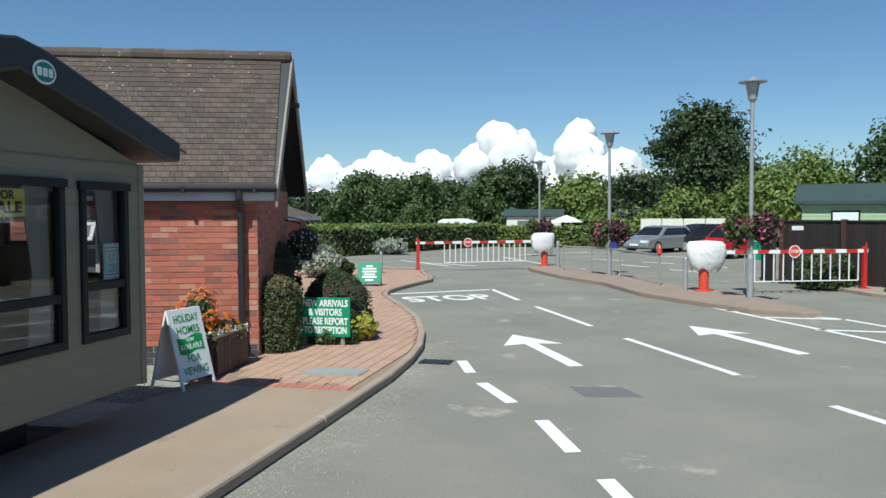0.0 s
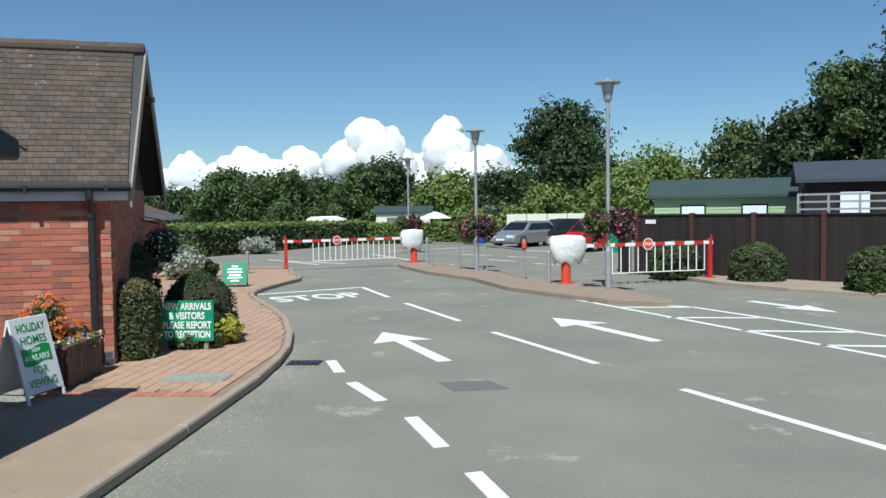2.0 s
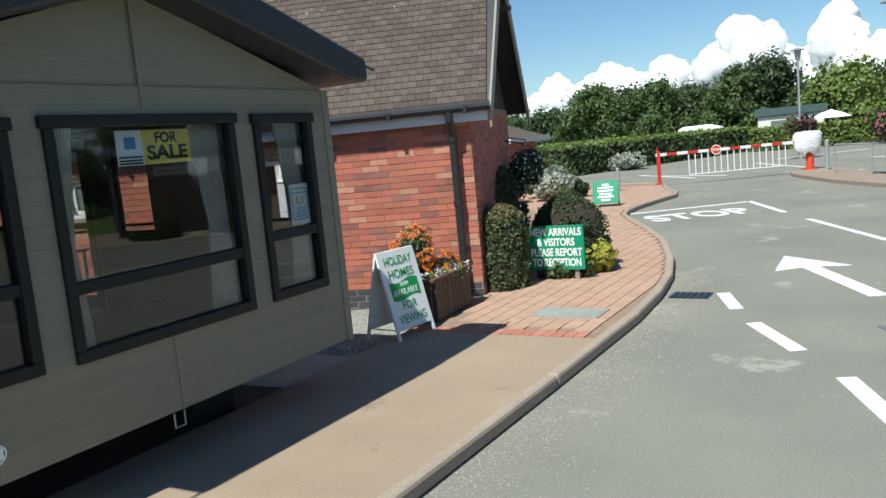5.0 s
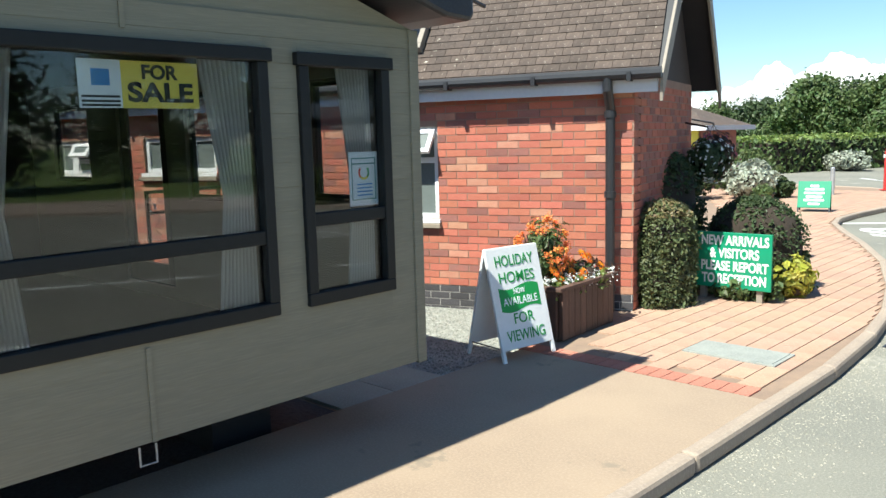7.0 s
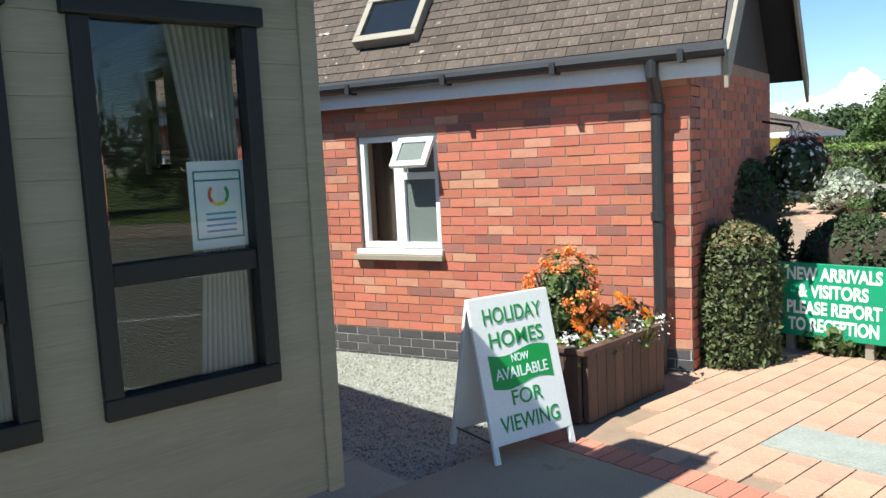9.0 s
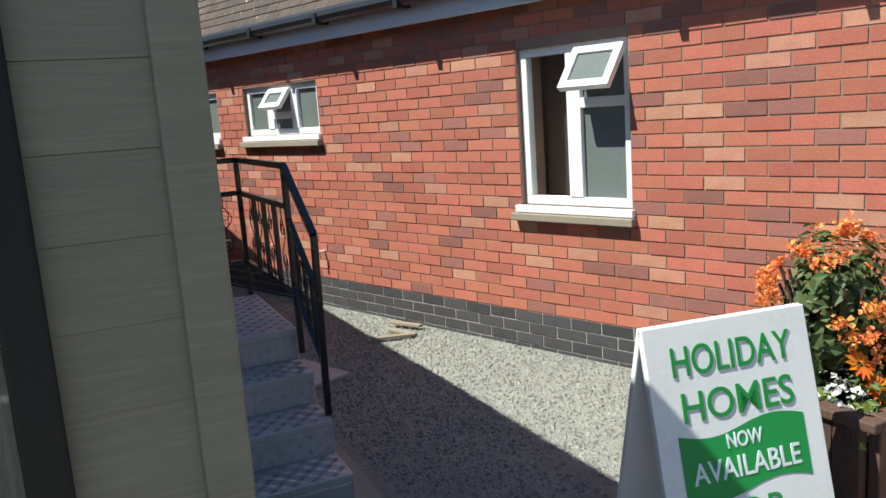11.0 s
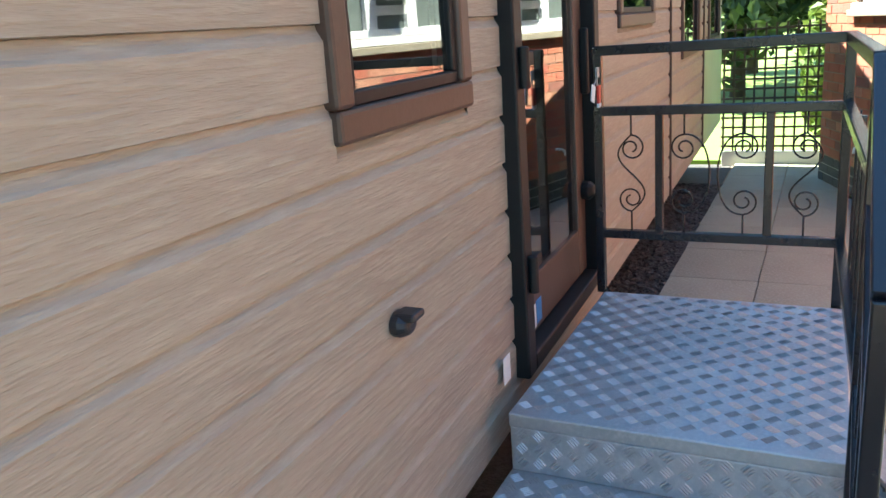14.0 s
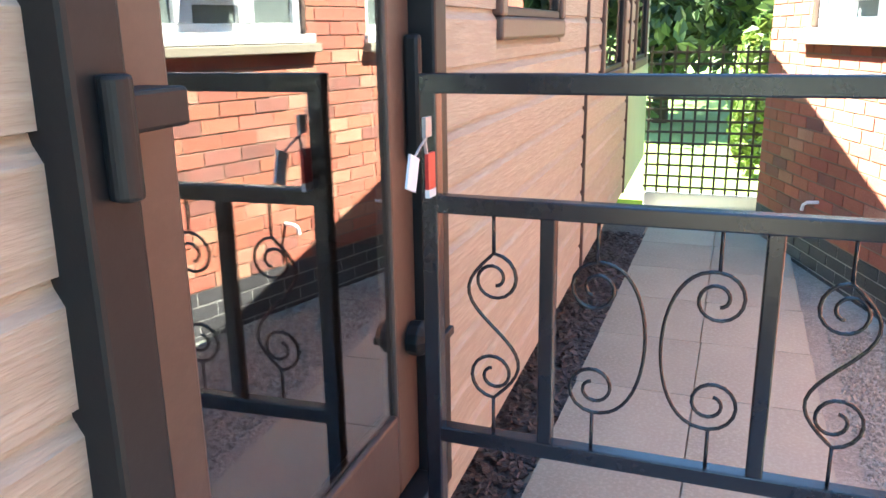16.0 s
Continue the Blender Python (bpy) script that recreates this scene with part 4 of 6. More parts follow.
front_window(FRONT[0], 1.33, [(5.70, 5.975), (4.66, 4.9)])
front_window(FRONT[1], 1.39, [(6.53, 6.775)])
front_window(FRONT[2], 1.39, [(3.855, 4.06)])
for h in SIDE[:1] + SIDE[2:]:
    a0, a1, z0, z1 = h
    s = Shape()
    y0, y1 = CY1 - 0.03, CY1 + 0.024
    s.box(a0 - 0.035, a1 + 0.035, y0, y1, z0 - 0.035, z0 + 0.02)
    s.box(a0 - 0.035, a1 + 0.035, y0, y1, z1 - 0.02, z1 + 0.035)
    s.box(a0 - 0.035, a0 + 0.02, y0, y1, z0 + 0.02, z1 - 0.02)
    s.box(a1 - 0.02, a1 + 0.035, y0, y1, z0 + 0.02, z1 - 0.02)
    w = cpart(s, "window", FRAME_BROWN, bevel=0.008)
    s = Shape()
    y1 -= 0.012
    s.box(a0 + 0.02, a1 - 0.02, y0, y1, z0 + 0.02, z0 + 0.045)
    s.box(a0 + 0.02, a1 - 0.02, y0, y1, z1 - 0.045, z1 - 0.02)
    s.box(a0 + 0.02, a0 + 0.045, y0, y1, z0 + 0.045, z1 - 0.045)
    s.box(a1 - 0.045, a1 - 0.02, y0, y1, z0 + 0.045, z1 - 0.045)
    cpart(s, "inner_frame", FRAME_DARK, w, bevel=0.004)
    s = Shape()
    s.box(a0 + 0.03, a1 - 0.03, CY1 - 0.006, CY1 + 0.0, z0 + 0.03, z1 - 0.03)
    p = cpart(s, "pane", GLASS_DOOR, w)
    p.visible_shadow = False
# door: closed, glazed
D0, D1 = -7.07, -6.26
s = Shape()
s.box(D1 - 0.02, D1 + 0.045, CY1 - 0.03, CY1 + 0.045, 0.58, 2.37)
s.box(D0 - 0.045, D0 + 0.02, CY1 - 0.03, CY1 + 0.045, 0.58, 2.37)
s.box(D0 + 0.02, D1 - 0.02, CY1 - 0.03, CY1 + 0.045, 2.3, 2.37)
s.box(D0 + 0.02, D1 - 0.02, CY1 - 0.03, CY1 + 0.045, 0.58, 0.63)
door_frame = cpart(s, "door_frame", FRAME_DARK, bevel=0.006)
s = Shape()
y0, y1 = CY1 - 0.04, CY1
s.box(D0 + 0.025, D0 + 0.13, y0, y1, 0.635, 2.295)
s.box(D1 - 0.13, D1 - 0.025, y0, y1, 0.635, 2.295)
s.box(D0 + 0.13, D1 - 0.13, y0, y1, 0.635, 0.8)
s.box(D0 + 0.13, D1 - 0.13, y0, y1, 2.18, 2.295)
door = cpart(s, "door", FRAME_BROWN, bevel=0.006)
s = Shape()
s.box(D0 + 0.13, D1 - 0.13, CY1 - 0.018, CY1 - 0.01, 0.8, 2.18)
p = cpart(s, "pane", GLASS_DOOR, door)
p.visible_shadow = False
for z in (0.86, 1.385, 2.05):
    s = Shape()
    s.tube([(D1 + 0.01, CY1 + 0.055, z - 0.045), (D1 + 0.01, CY1 + 0.055, z + 0.055)], 0.015, 8)
    s.box(D1 - 0.09, D1 + 0.01, CY1 + 0.0, CY1 + 0.05, z + 0.005, z + 0.04)
    cpart(s, "hinge", FRAME_DARK, door, bevel=0.004)
s = Shape()
s.box(D0 + 0.04, D0 + 0.062, CY1, CY1 + 0.03, 1.25, 1.465)
cpart(s, "pull_handle", FRAME_DARK, door, bevel=0.008)
s = Shape()
s.lathe([(0.012, 0), (0.032, 0.0), (0.034, 0.03), (0.02, 0.05), (0.012, 0.055)], 12)
s.v = [(D0 + 0.06 + x, CY1 + z * 0.8, 0.925 + y) for x, y, z in s.v]
s.box(D0 - 0.04, D0 + 0.06, CY1 + 0.038, CY1 + 0.054, 0.9, 0.918)
cpart(s, "door_handle", FRAME_DARK, door, bevel=0.003)
# key tags hung from the lock
s = Shape()
kx, ky = -6.862, CY1 - 0.03
s.tube([(kx, ky, 1.325), (kx + 0.01, ky, 1.31), (kx, ky, 1.28)], 0.003, 6)
s.tube([(kx + 0.005, ky, 1.315), (kx + 0.062, ky + 0.004, 1.293)], 0.002, 6)
s.box(kx - 0.012, kx + 0.012, ky - 0.003, ky + 0.003, 1.315, 1.345)
keyring = tagged(s.make("door_key", GALV), "steel key with tags hanging in the door lock", "key")
s = Shape()
s.box(-0.017, 0.017, -0.002, 0.002, -0.05, 0.0, Matrix.Translation((kx + 0.062, ky + 0.004, 1.295)) @ Matrix.Rotation(radians(-20), 4, "Y"))
s.make("tag", PAPER, keyring)
s = Shape()
s.box(kx - 0.022, kx + 0.006, ky - 0.002, ky + 0.004, 1.235, 1.29)
s.make("tag", RED, keyring)
s = Shape()
s.box(kx - 0.022, kx + 0.006, ky - 0.0025, ky + 0.0045, 1.222, 1.2345)
s.make("tag", PAPER, keyring)
# small vent cowl and stickers on the side
s = Shape()
s.lathe([(0.02, 0), (0.05, 0), (0.05, 0.03), (0.034, 0.06), (0.01, 0.062)], 14)
s.v = [(-5.57 + x * 0.65, CY1 + 0.005 + z * 0.6, 0.985 + y * 0.5) for x, y, z in s.v]
s.box(-5.60, -5.55, CY1 + 0.01, CY1 + 0.055, 0.993, 1.009)
cpart(s, "vent_cowl", BLACK_PLASTIC, bevel=0.006)
for (x, z, mt, w) in ((-6.1, 0.66, PAPER, 0.025), (-6.45, 0.69, BLUE_PANEL, 0.025), (-6.40, 0.685, PAPER, 0.02)):
    s = Shape()
    s.box(x - w, x + w, CY1 + 0.001 if x < -6.2 else CY1 + 0.021, CY1 + 0.0025 if x < -6.2 else CY1 + 0.0225, z - 0.035, z + 0.035)
    cpart(s, "sticker", mt)
# cards in the front windows
sale = thing("for_sale_card", (CX - 0.05, 5.39, 2.07), "yellow FOR SALE card in the caravan window", "sign")
s = Shape()
s.box(-0.006, 0, -0.09, 0.275, -0.105, 0.1)
s.make("card", YELLOW, sale)
s = Shape()
s.box(-0.006, 0, -0.275, -0.09, -0.105, 0.1)
s.make("panel", PAPER, sale)
s = Shape()
s.box(0, 0.001, -0.22, -0.14, -0.01, 0.06)
s.make("picture", BLUE_PANEL, sale)
s = Shape()
for z in (-0.055, -0.075, -0.092):
    s.box(0, 0.001, -0.265, -0.1, z - 0.006, z + 0.004)
s.make("print", INK, sale)
FACE_X = Matrix.Rotation(radians(90), 4, "Z") @ Matrix.Rotation(radians(90), 4, "X")
writing("FOR", INK, sale, Matrix.Translation((0.002, 0.085, 0.05)) @ FACE_X, 0.085, 0.17, bold=0.003)
writing("SALE", INK, sale, Matrix.Translation((0.002, 0.09, -0.04)) @ FACE_X, 0.115, 0.31, bold=0.004)
cert = thing("energy_card", (CX - 0.045, 6.648, 1.585), "white printed card with coloured dial in the window", "sign")
s = Shape()
s.box(-0.004, 0, -0.105, 0.105, -0.15, 0.15)
s.make("card", PAPER, cert)
s = Shape()
for q in ((-0.088, 0.088, 0.112, 0.118), (-0.088, 0.088, 0.082, 0.088), (-0.088, 0.088, -0.118, -0.112), (-0.088, -0.082, -0.112, 0.112), (0.082, 0.088, -0.112, 0.112)):
    s.box(0, 0.001, q[0], q[1], q[2], q[3])
s.make("border", TEAL, cert)
for a_from, a_to, mt in ((-45, 45, GREEN_BANNER), (225, 300, YELLOW), (135, 225, RED_WEAK), (300, 315, YELLOW)):
    s = Shape()
    angs = np.radians(np.linspace(a_from, a_to, 8))
    s.add([(0.0015, -math.cos(a) * -r, math.sin(a) * r + 0.035) for a in angs for r in (0.028, 0.04)], [(2 * i, 2 * i + 1, 2 * i + 3, 2 * i + 2) for i in range(7)])
    s.make("dial", mt, cert)
s = Shape()
for z in (-0.03, -0.05, -0.07, -0.09):
    s.box(0, 0.001, -0.05, 0.06, z - 0.004, z + 0.003)
s.make("print", BLUE_PANEL, cert)

# ---- caravan steps ----
steps = thing("caravan_steps", (-6.0, 7.34, 0), "aluminium chequer-plate steps with black iron railings", "steps")
PX0, PX1, PY0, PY1 = -6.88, -5.97, 7.005, 7.73
lv = [(PX0, PX1, 0.61), (PX1, PX1 + 0.24, 0.46), (PX1 + 0.24, PX1 + 0.48, 0.31), (PX1 + 0.48, PX1 + 0.72, 0.16)]
tr_ = Shape()
for a, b, z in lv:
    tr_.box(a - (0.0 if z > 0.6 else 0.02), b, PY0, PY1, z - 0.035, z)
    tr_.box(b - 0.012, b - 0.002, PY0 + 0.002, PY1 - 0.002, z - 0.15 if z > 0.17 else 0.01, z - 0.035)
    tr_.box(a, b, PY1 - 0.012, PY1 - 0.004, 0.03, z - 0.035)
tr_.v = [(x + 6.0, y - 7.34, z) for x, y, z in tr_.v]
tr_.make("tread", ALU, steps, bevel=0.008)
lug = Shape()


def raised(m):
    """One low rounded bar of the tread pattern."""
    lug.add([m @ Vector(p) for p in ((-0.014, 0, 0), (-0.008, -0.0022, 0), (0.008, -0.0022, 0), (0.014, 0, 0), (0.008, 0.0022, 0), (-0.008, 0.0022, 0), (-0.008, 0, 0.0022), (0.008, 0, 0.0022))],
            [(0, 1, 6), (1, 2, 7, 6), (2, 3, 7), (3, 4, 7), (4, 5, 6, 7), (5, 0, 6)])


for a, b, z in lv:
    nx, ny = int((b - a) / 0.046), int((PY1 - PY0) / 0.042)
    for i in range(nx):
        for j in range(ny):
            x, y = a + 0.03 + i * 0.046, PY0 + 0.025 + j * 0.042
            m = Matrix.Translation((x, y, z)) @ Matrix.Rotation(radians(45 if (i + j) % 2 else -45), 4, "Z")
            for kk in range(5):
                raised(m @ Matrix.Translation((0, -0.0136 + 0.0068 * kk, 0)))
    if z > 0.17:
        for j in range(ny):
            for kk in range(3):
                m = Matrix.Translation((b - 0.002, PY0 + 0.03 + j * 0.042, z - 0.052 - kk * 0.036)) @ Matrix.Rotation(radians(90), 4, "Y")
                m = m @ Matrix.Rotation(radians(45 if (j + kk) % 2 else -45), 4, "Z")
                for q in range(4):
                    raised(m @ Matrix.Translation((0, -0.0099 + 0.0066 * q, 0)))
lug.v = [(x + 6.0, y - 7.34, z) for x, y, z in lug.v]
tagged(lug.make("raised_lug", ALU, steps), kind="stuff")


def scroll(cy, zc, h, w, kind, flip, plane, r0=0.042):
    """A wrought scroll with curled ends: an S, or a bow, between two bars. plane maps (along, up) to a place."""
    spin = -1 if kind == "S" else 1
    curl_pts = []
    for i in range(26):
        f = i / 25
        a = math.pi / 2 + spin * f * 2.9 * math.pi
        r = r0 * (1 - 0.72 * f)
        curl_pts.append((math.cos(a) * r, h / 2 - r0 + math.sin(a) * r))
    curl_pts = curl_pts[::-1]
    body = []
    for f in np.linspace(0.03, 0.97, 20):
        s = (-r0 - w) * math.sin(2 * math.pi * f) if kind == "S" else w * math.sin(math.pi * f) ** 0.8
        body.append((s, h / 2 * math.cos(math.pi * f) if kind == "B" else h / 2 * (1 - 2 * f)))
    if kind == "S":
        low = [(-x, -z) for x, z in curl_pts[::-1]]
    else:
        low = [(x, -z) for x, z in curl_pts[::-1]]
    return [plane(cy + flip * a, zc + b) for a, b in curl_pts + body + low]


rail = Shape()


def bar(p, q, r=0.014):
    d = (Vector(q) - Vector(p))
    L = d.length
    m = Matrix.Translation(p) @ d.to_track_quat("Z", "Y").to_matrix().to_4x4()
    rail.box(-r, r, -r, r, 0, L, m)


RX, RY = -6.905, 7.73
TOPZ, MIDZ, LOWZ = 1.392, 1.205, 0.805
for y in (6.99, 7.70):
    bar((RX, y, 0.0 if y > 7.5 else 0.6), (RX, y, TOPZ))
bar((RX, 6.975, TOPZ), (RX, 7.715, TOPZ), 0.015)
bar((RX, 7.0, MIDZ), (RX, 7.69, MIDZ))
bar((RX, 7.0, LOWZ), (RX, 7.69, LOWZ))
for y in (7.18, 7.50):
    bar((RX, y, LOWZ), (RX, y, MIDZ), 0.012)
# long side
NX = -5.92
bar((RX, 7.70, TOPZ), (NX, RY, TOPZ), 0.015)
bar((NX, RY, 0.5), (NX, RY, TOPZ))
bar((RX, 7.70, MIDZ), (NX, RY, MIDZ))
bar((RX, 7.70, LOWZ), (NX, RY, LOWZ))
for x in (-6.68, -6.44, -6.2):
    bar((x, RY, LOWZ), (x, RY, MIDZ), 0.012)
# down the stairs
END = -5.555
bar((NX, RY, TOPZ), (-5.51, RY, 1.115), 0.015)
bar((-5.51, RY, 1.115), (END, RY, 0.31), 0.014)
bar((NX, RY, MIDZ - 0.06), (-5.525, RY, 0.86), 0.012)
bar((NX, RY, LOWZ), (-5.54, RY, 0.55), 0.012)
for f in (0.25, 0.5, 0.75):
    x = NX + (-5.53 - NX) * f
    bar((x, RY, LOWZ - 0.26 * f), (x, RY, MIDZ - 0.06 - 0.28 * f), 0.008)
rail.v = [(x + 6.0, y - 7.34, z) for x, y, z in rail.v]
rail.make("railing", BLACK_IRON, steps, bevel=0.003)


def wrought(shape):
    shape.v = [(x + 6.0, y - 7.34, z) for x, y, z in shape.v]
    shape.make("scrollwork", BLACK_IRON, steps, smooth=True)


mid_z, hh = (MIDZ + LOWZ) / 2, (MIDZ - LOWZ) * 0.62
end_plane = lambda a, b: (RX, a, b)
side_plane = lambda a, b: (a, RY, b)
for cy, kd, fl, w in ((7.092, "S", 1, 0.0), (7.255, "B", 1, 0.076), (7.43, "B", -1, 0.076), (7.60, "S", -1, 0.0)):
    curl = Shape()
    curl.tube(scroll(cy, mid_z, hh, w, kd, fl, end_plane), 0.003, 6)
    curl.tube([(RX, cy, LOWZ), (RX, cy, mid_z - hh * 0.5)], 0.003, 6)
    curl.tube([(RX, cy, mid_z + hh * 0.5), (RX, cy, MIDZ)], 0.003, 6)
    wrought(curl)
for cx_, kd, fl in ((-6.79, "S", 1), (-6.56, "S", -1), (-6.32, "S", 1), (-6.06, "S", -1)):
    curl = Shape()
    curl.tube(scroll(cx_, mid_z, hh, 0.0, kd, fl, side_plane), 0.003, 6)
    curl.tube([(cx_, RY, LOWZ), (cx_, RY, mid_z - hh * 0.5)], 0.003, 6)
    curl.tube([(cx_, RY, mid_z + hh * 0.5), (cx_, RY, MIDZ)], 0.003, 6)
    wrought(curl)
for f, fl in ((0.38, 1), (0.63, -1), (0.88, 1)):
    x = NX + (-5.53 - NX) * f
    curl = Shape()
    curl.tube(scroll(x, mid_z - 0.27 * f - 0.03, hh * 0.8, 0.0, "S", fl, side_plane, 0.03), 0.003, 6)
    wrought(curl)
debris = thing("timber_offcuts", (-7.52, 8.86, 0.012), "weathered timber offcuts lying on gravel", "timber")
for k, (dx, dy, a) in enumerate(((0, 0, 20), (0.1, -0.12, 75), (-0.12, 0.08, 30))):
    s = Shape()
    s.box(-0.14, 0.14, -0.022, 0.022, 0.01 * k, 0.022 + 0.01 * k, Matrix.Translation((dx, dy, 0)) @ Matrix.Rotation(radians(a), 4, "Z"))
    s.make("offcut", SILL, debris, bevel=0.004)

# ---- trellis at the passage end ----
TX = -12.47
trellis = thing("trellis", (TX, 7.3, 0.0), "dark timber lattice trellis across the passage", "trellis")
s = Shape()
s.box(-0.03, 0.03, -0.58, 0.62, 0.0, 0.15)
s.make("base_board", CREAM, trellis, bevel=0.005)
s = Shape()
for y in np.arange(-0.57, 0.63, 0.09):
    s.box(-0.009, 0.009, y - 0.009, y + 0.009, 0.15, 1.33)
s.make("upright", TRELLIS, trellis)
s = Shape()
for z in np.arange(0.2, 1.34, 0.09):
    s.box(0.01, 0.026, -0.59, 0.63, z - 0.009, z + 0.009)
s.make("slat", TRELLIS, trellis)

# ---- A-boards ----


def a_board(name, loc, rz, w, h, face, label, lines, lean=14.0, back=None):
    root = thing(name, loc, label, "sign", "A-boards", rz)
    for sgn in (-1, 1):
        m = Matrix.Translation((0, sgn * math.tan(radians(lean)) * h, 0)) @ Matrix.Rotation(radians(lean * sgn), 4, "X")
        s = Shape()
        H = h / math.cos(radians(lean))
        s.box(-w / 2, w / 2, -0.012, 0.012, 0.09, H, m)
        s.make("panel", face, root, bevel=0.004)
        s = Shape()
        for x in (-w / 2, w / 2 - 0.03):
            s.box(x, x + 0.03, -0.011, 0.011, 0.0, 0.09, m)
        s.make("leg", face if back is None else back, root)
    s = Shape()
    for x in (-w / 2 + 0.02, w / 2 - 0.02):
        s.tube([(x, -math.tan(radians(lean)) * (h - 0.1), 0.1), (x, math.tan(radians(lean)) * (h - 0.1), 0.1)], 0.006, 6)
    s.make("stay", BLACK_PLASTIC, root)
    m = Matrix.Translation((0, -math.tan(radians(lean)) * h, 0)) @ Matrix.Rotation(radians(-lean), 4, "X") @ Matrix.Translation((0, -0.0145, 0)) @ Matrix.Rotation(radians(90), 4, "X")
    for text, z, size, width, mt in lines:
        writing(text, mt, root, m @ Matrix.Translation((0, z, 0)), size, width, bold=0.0008)
    return root, m


def banner(root, m, w, z0, z1, mt):
    s = Shape()
    pts = [(x, math.sin(x / w * 2 * math.pi) * 0.018) for x in np.linspace(-w / 2, w / 2, 17)]
    s.add([m @ Vector((x, b + dz, 0.0)) for b in (z0, z1) for x, dz in pts], [(i, i + 1, 17 + i + 1, 17 + i) for i in range(16)])
    s.make("banner", mt, root)


BOARD_RZ = 82.0
ab, abm = a_board("a_board", (-4.005, 8.505, TOP), BOARD_RZ, 0.55, 0.85, WHITE, "white A-board sign with green HOLIDAY HOMES lettering",
                  [("HOLIDAY", 0.765, 0.12, 0.40, GREEN_PRINT), ("HOMES", 0.635, 0.12, 0.37, GREEN_PRINT), ("NOW", 0.525, 0.06, 0.12, PAPER), ("AVAILABLE", 0.45, 0.085, 0.36, PAPER),
                   ("FOR", 0.315, 0.115, 0.21, GREEN_PRINT), ("VIEWING", 0.185, 0.12, 0.40, GREEN_PRINT)])
banner(ab, abm @ Matrix.Translation((0, 0, -0.0008)), 0.42, 0.385, 0.565, GREEN_BANNER)
ab2, ab2m = a_board("a_board", (-5.95, 20.9, TOP), 14.0, 0.62, 0.62, GREEN_SIGN, "green A-board sign with white bars of print on paving", [], 18.0, BLACK_PLASTIC)
s = Shape()
for z, w in ((0.55, 0.16), (0.48, 0.36), (0.40, 0.38), (0.32, 0.30), (0.25, 0.38), (0.17, 0.22)):
    s.box(-w / 2, w / 2, z - 0.022, z + 0.022, 0, 0.002, ab2m)
s.make("print_bar", WHITE, ab2)

# green direction sign on posts
sign = thing("reception_sign", (-3.50, 11.4, TOP), "green board NEW ARRIVALS AND VISITORS PLEASE REPORT TO RECEPTION", "sign", rz=2)
s = Shape()
s.box(-0.46, 0.40, -0.015, 0.015, 0.125, 0.69)
s.make("board", GREEN_SIGN, sign, bevel=0.004)
s = Shape()
for x in (-0.3, 0.28):
    s.box(x - 0.03, x + 0.03, 0.016, 0.07, 0, 0.6)
s.make("post", BARGE, sign)
sm = Matrix.Translation((0.03, -0.017, 0)) @ Matrix.Rotation(radians(90), 4, "X")
for text, z, w in (("NEW ARRIVALS", 0.605, 0.68), ("& VISITORS", 0.475, 0.50), ("PLEASE REPORT", 0.345, 0.68), ("TO RECEPTION", 0.215, 0.65)):
    writing(text, WHITE, sign, sm @ Matrix.Translation((0, z, 0)), 0.135, w, bold=0.004)

# ---- planter with flowers ----
PL = (-4.20, 9.45, TOP)
planter = thing("timber_planter", PL, "dark brown timber planter box on the pavement", "planter", rz=4)
s = Shape()
s.box(-0.24, 0.24, -0.42, 0.42, 0.02, 0.34)
s.make("soil", SOIL_AND_SHADE, planter)
for x in (-0.27, 0.27):
    for k in range(9):
        s = Shape()
        y = -0.44 + 0.0978 * k
        s.box(x - 0.02, x + 0.02, y + 0.002, y + 0.096, 0.0, 0.42)
        s.make("slat", PLANTER, planter, bevel=0.004)
for y in (-0.46, 0.46):
    for k in range(5):
        s = Shape()
        x = -0.25 + 0.1 * k
        s.box(x + 0.002, x + 0.098, y - 0.02, y + 0.02, 0.0, 0.42)
        s.make("slat", PLANTER, planter, bevel=0.004)
s = Shape()
for q in ((-0.31, 0.31, -0.5, -0.43), (-0.31, 0.31, 0.43, 0.5), (-0.31, -0.24, -0.43, 0.43), (0.24, 0.31, -0.43, 0.43)):
    s.box(*q, 0.42, 0.455)
s.make("rim", PLANTER, planter, bevel=0.006)
fl = thing("lantana_bush", (-4.27, 9.28, 0.45), "orange and coral flowering bush in the planter", "plant")
s = Shape()
for k in range(16):
    a = k * 2.4
    s.tube([(0, 0, 0), (math.cos(a) * 0.08, math.sin(a) * 0.08, 0.2), (math.cos(a) * 0.17, math.sin(a) * 0.19, 0.42 + 0.03 * (k % 4))], 0.006, 5)
s.make("stems", BARK, fl)
p, d = blob_points((0, 0, 0.31), (0.18, 0.23, 0.28), 1700, 31, 0.2, 0.35)
leaves("foliage", LEAF_MID, p, d, 0.034, fl, 31)
rr = np.random.default_rng(9)
pts = []
for k in range(55):
    d = rr.normal(size=3)
    d /= np.linalg.norm(d)
    c = np.array((0, 0, 0.33)) + d * (0.21, 0.26, 0.31)
    pts.append(c + rr.normal(size=(34, 3)) * 0.017)
pts = np.concatenate(pts)
leaves("flower", PETAL_CORAL, pts, pts - (0, 0, 0.3), 0.021, fl, 7, 0.6, aspect=1.1)
daisy = thing("orange_daisies", (-4.17, 9.5, 0.45), "large orange daisies in the planter", "plant")
ds = Shape()
st = Shape()
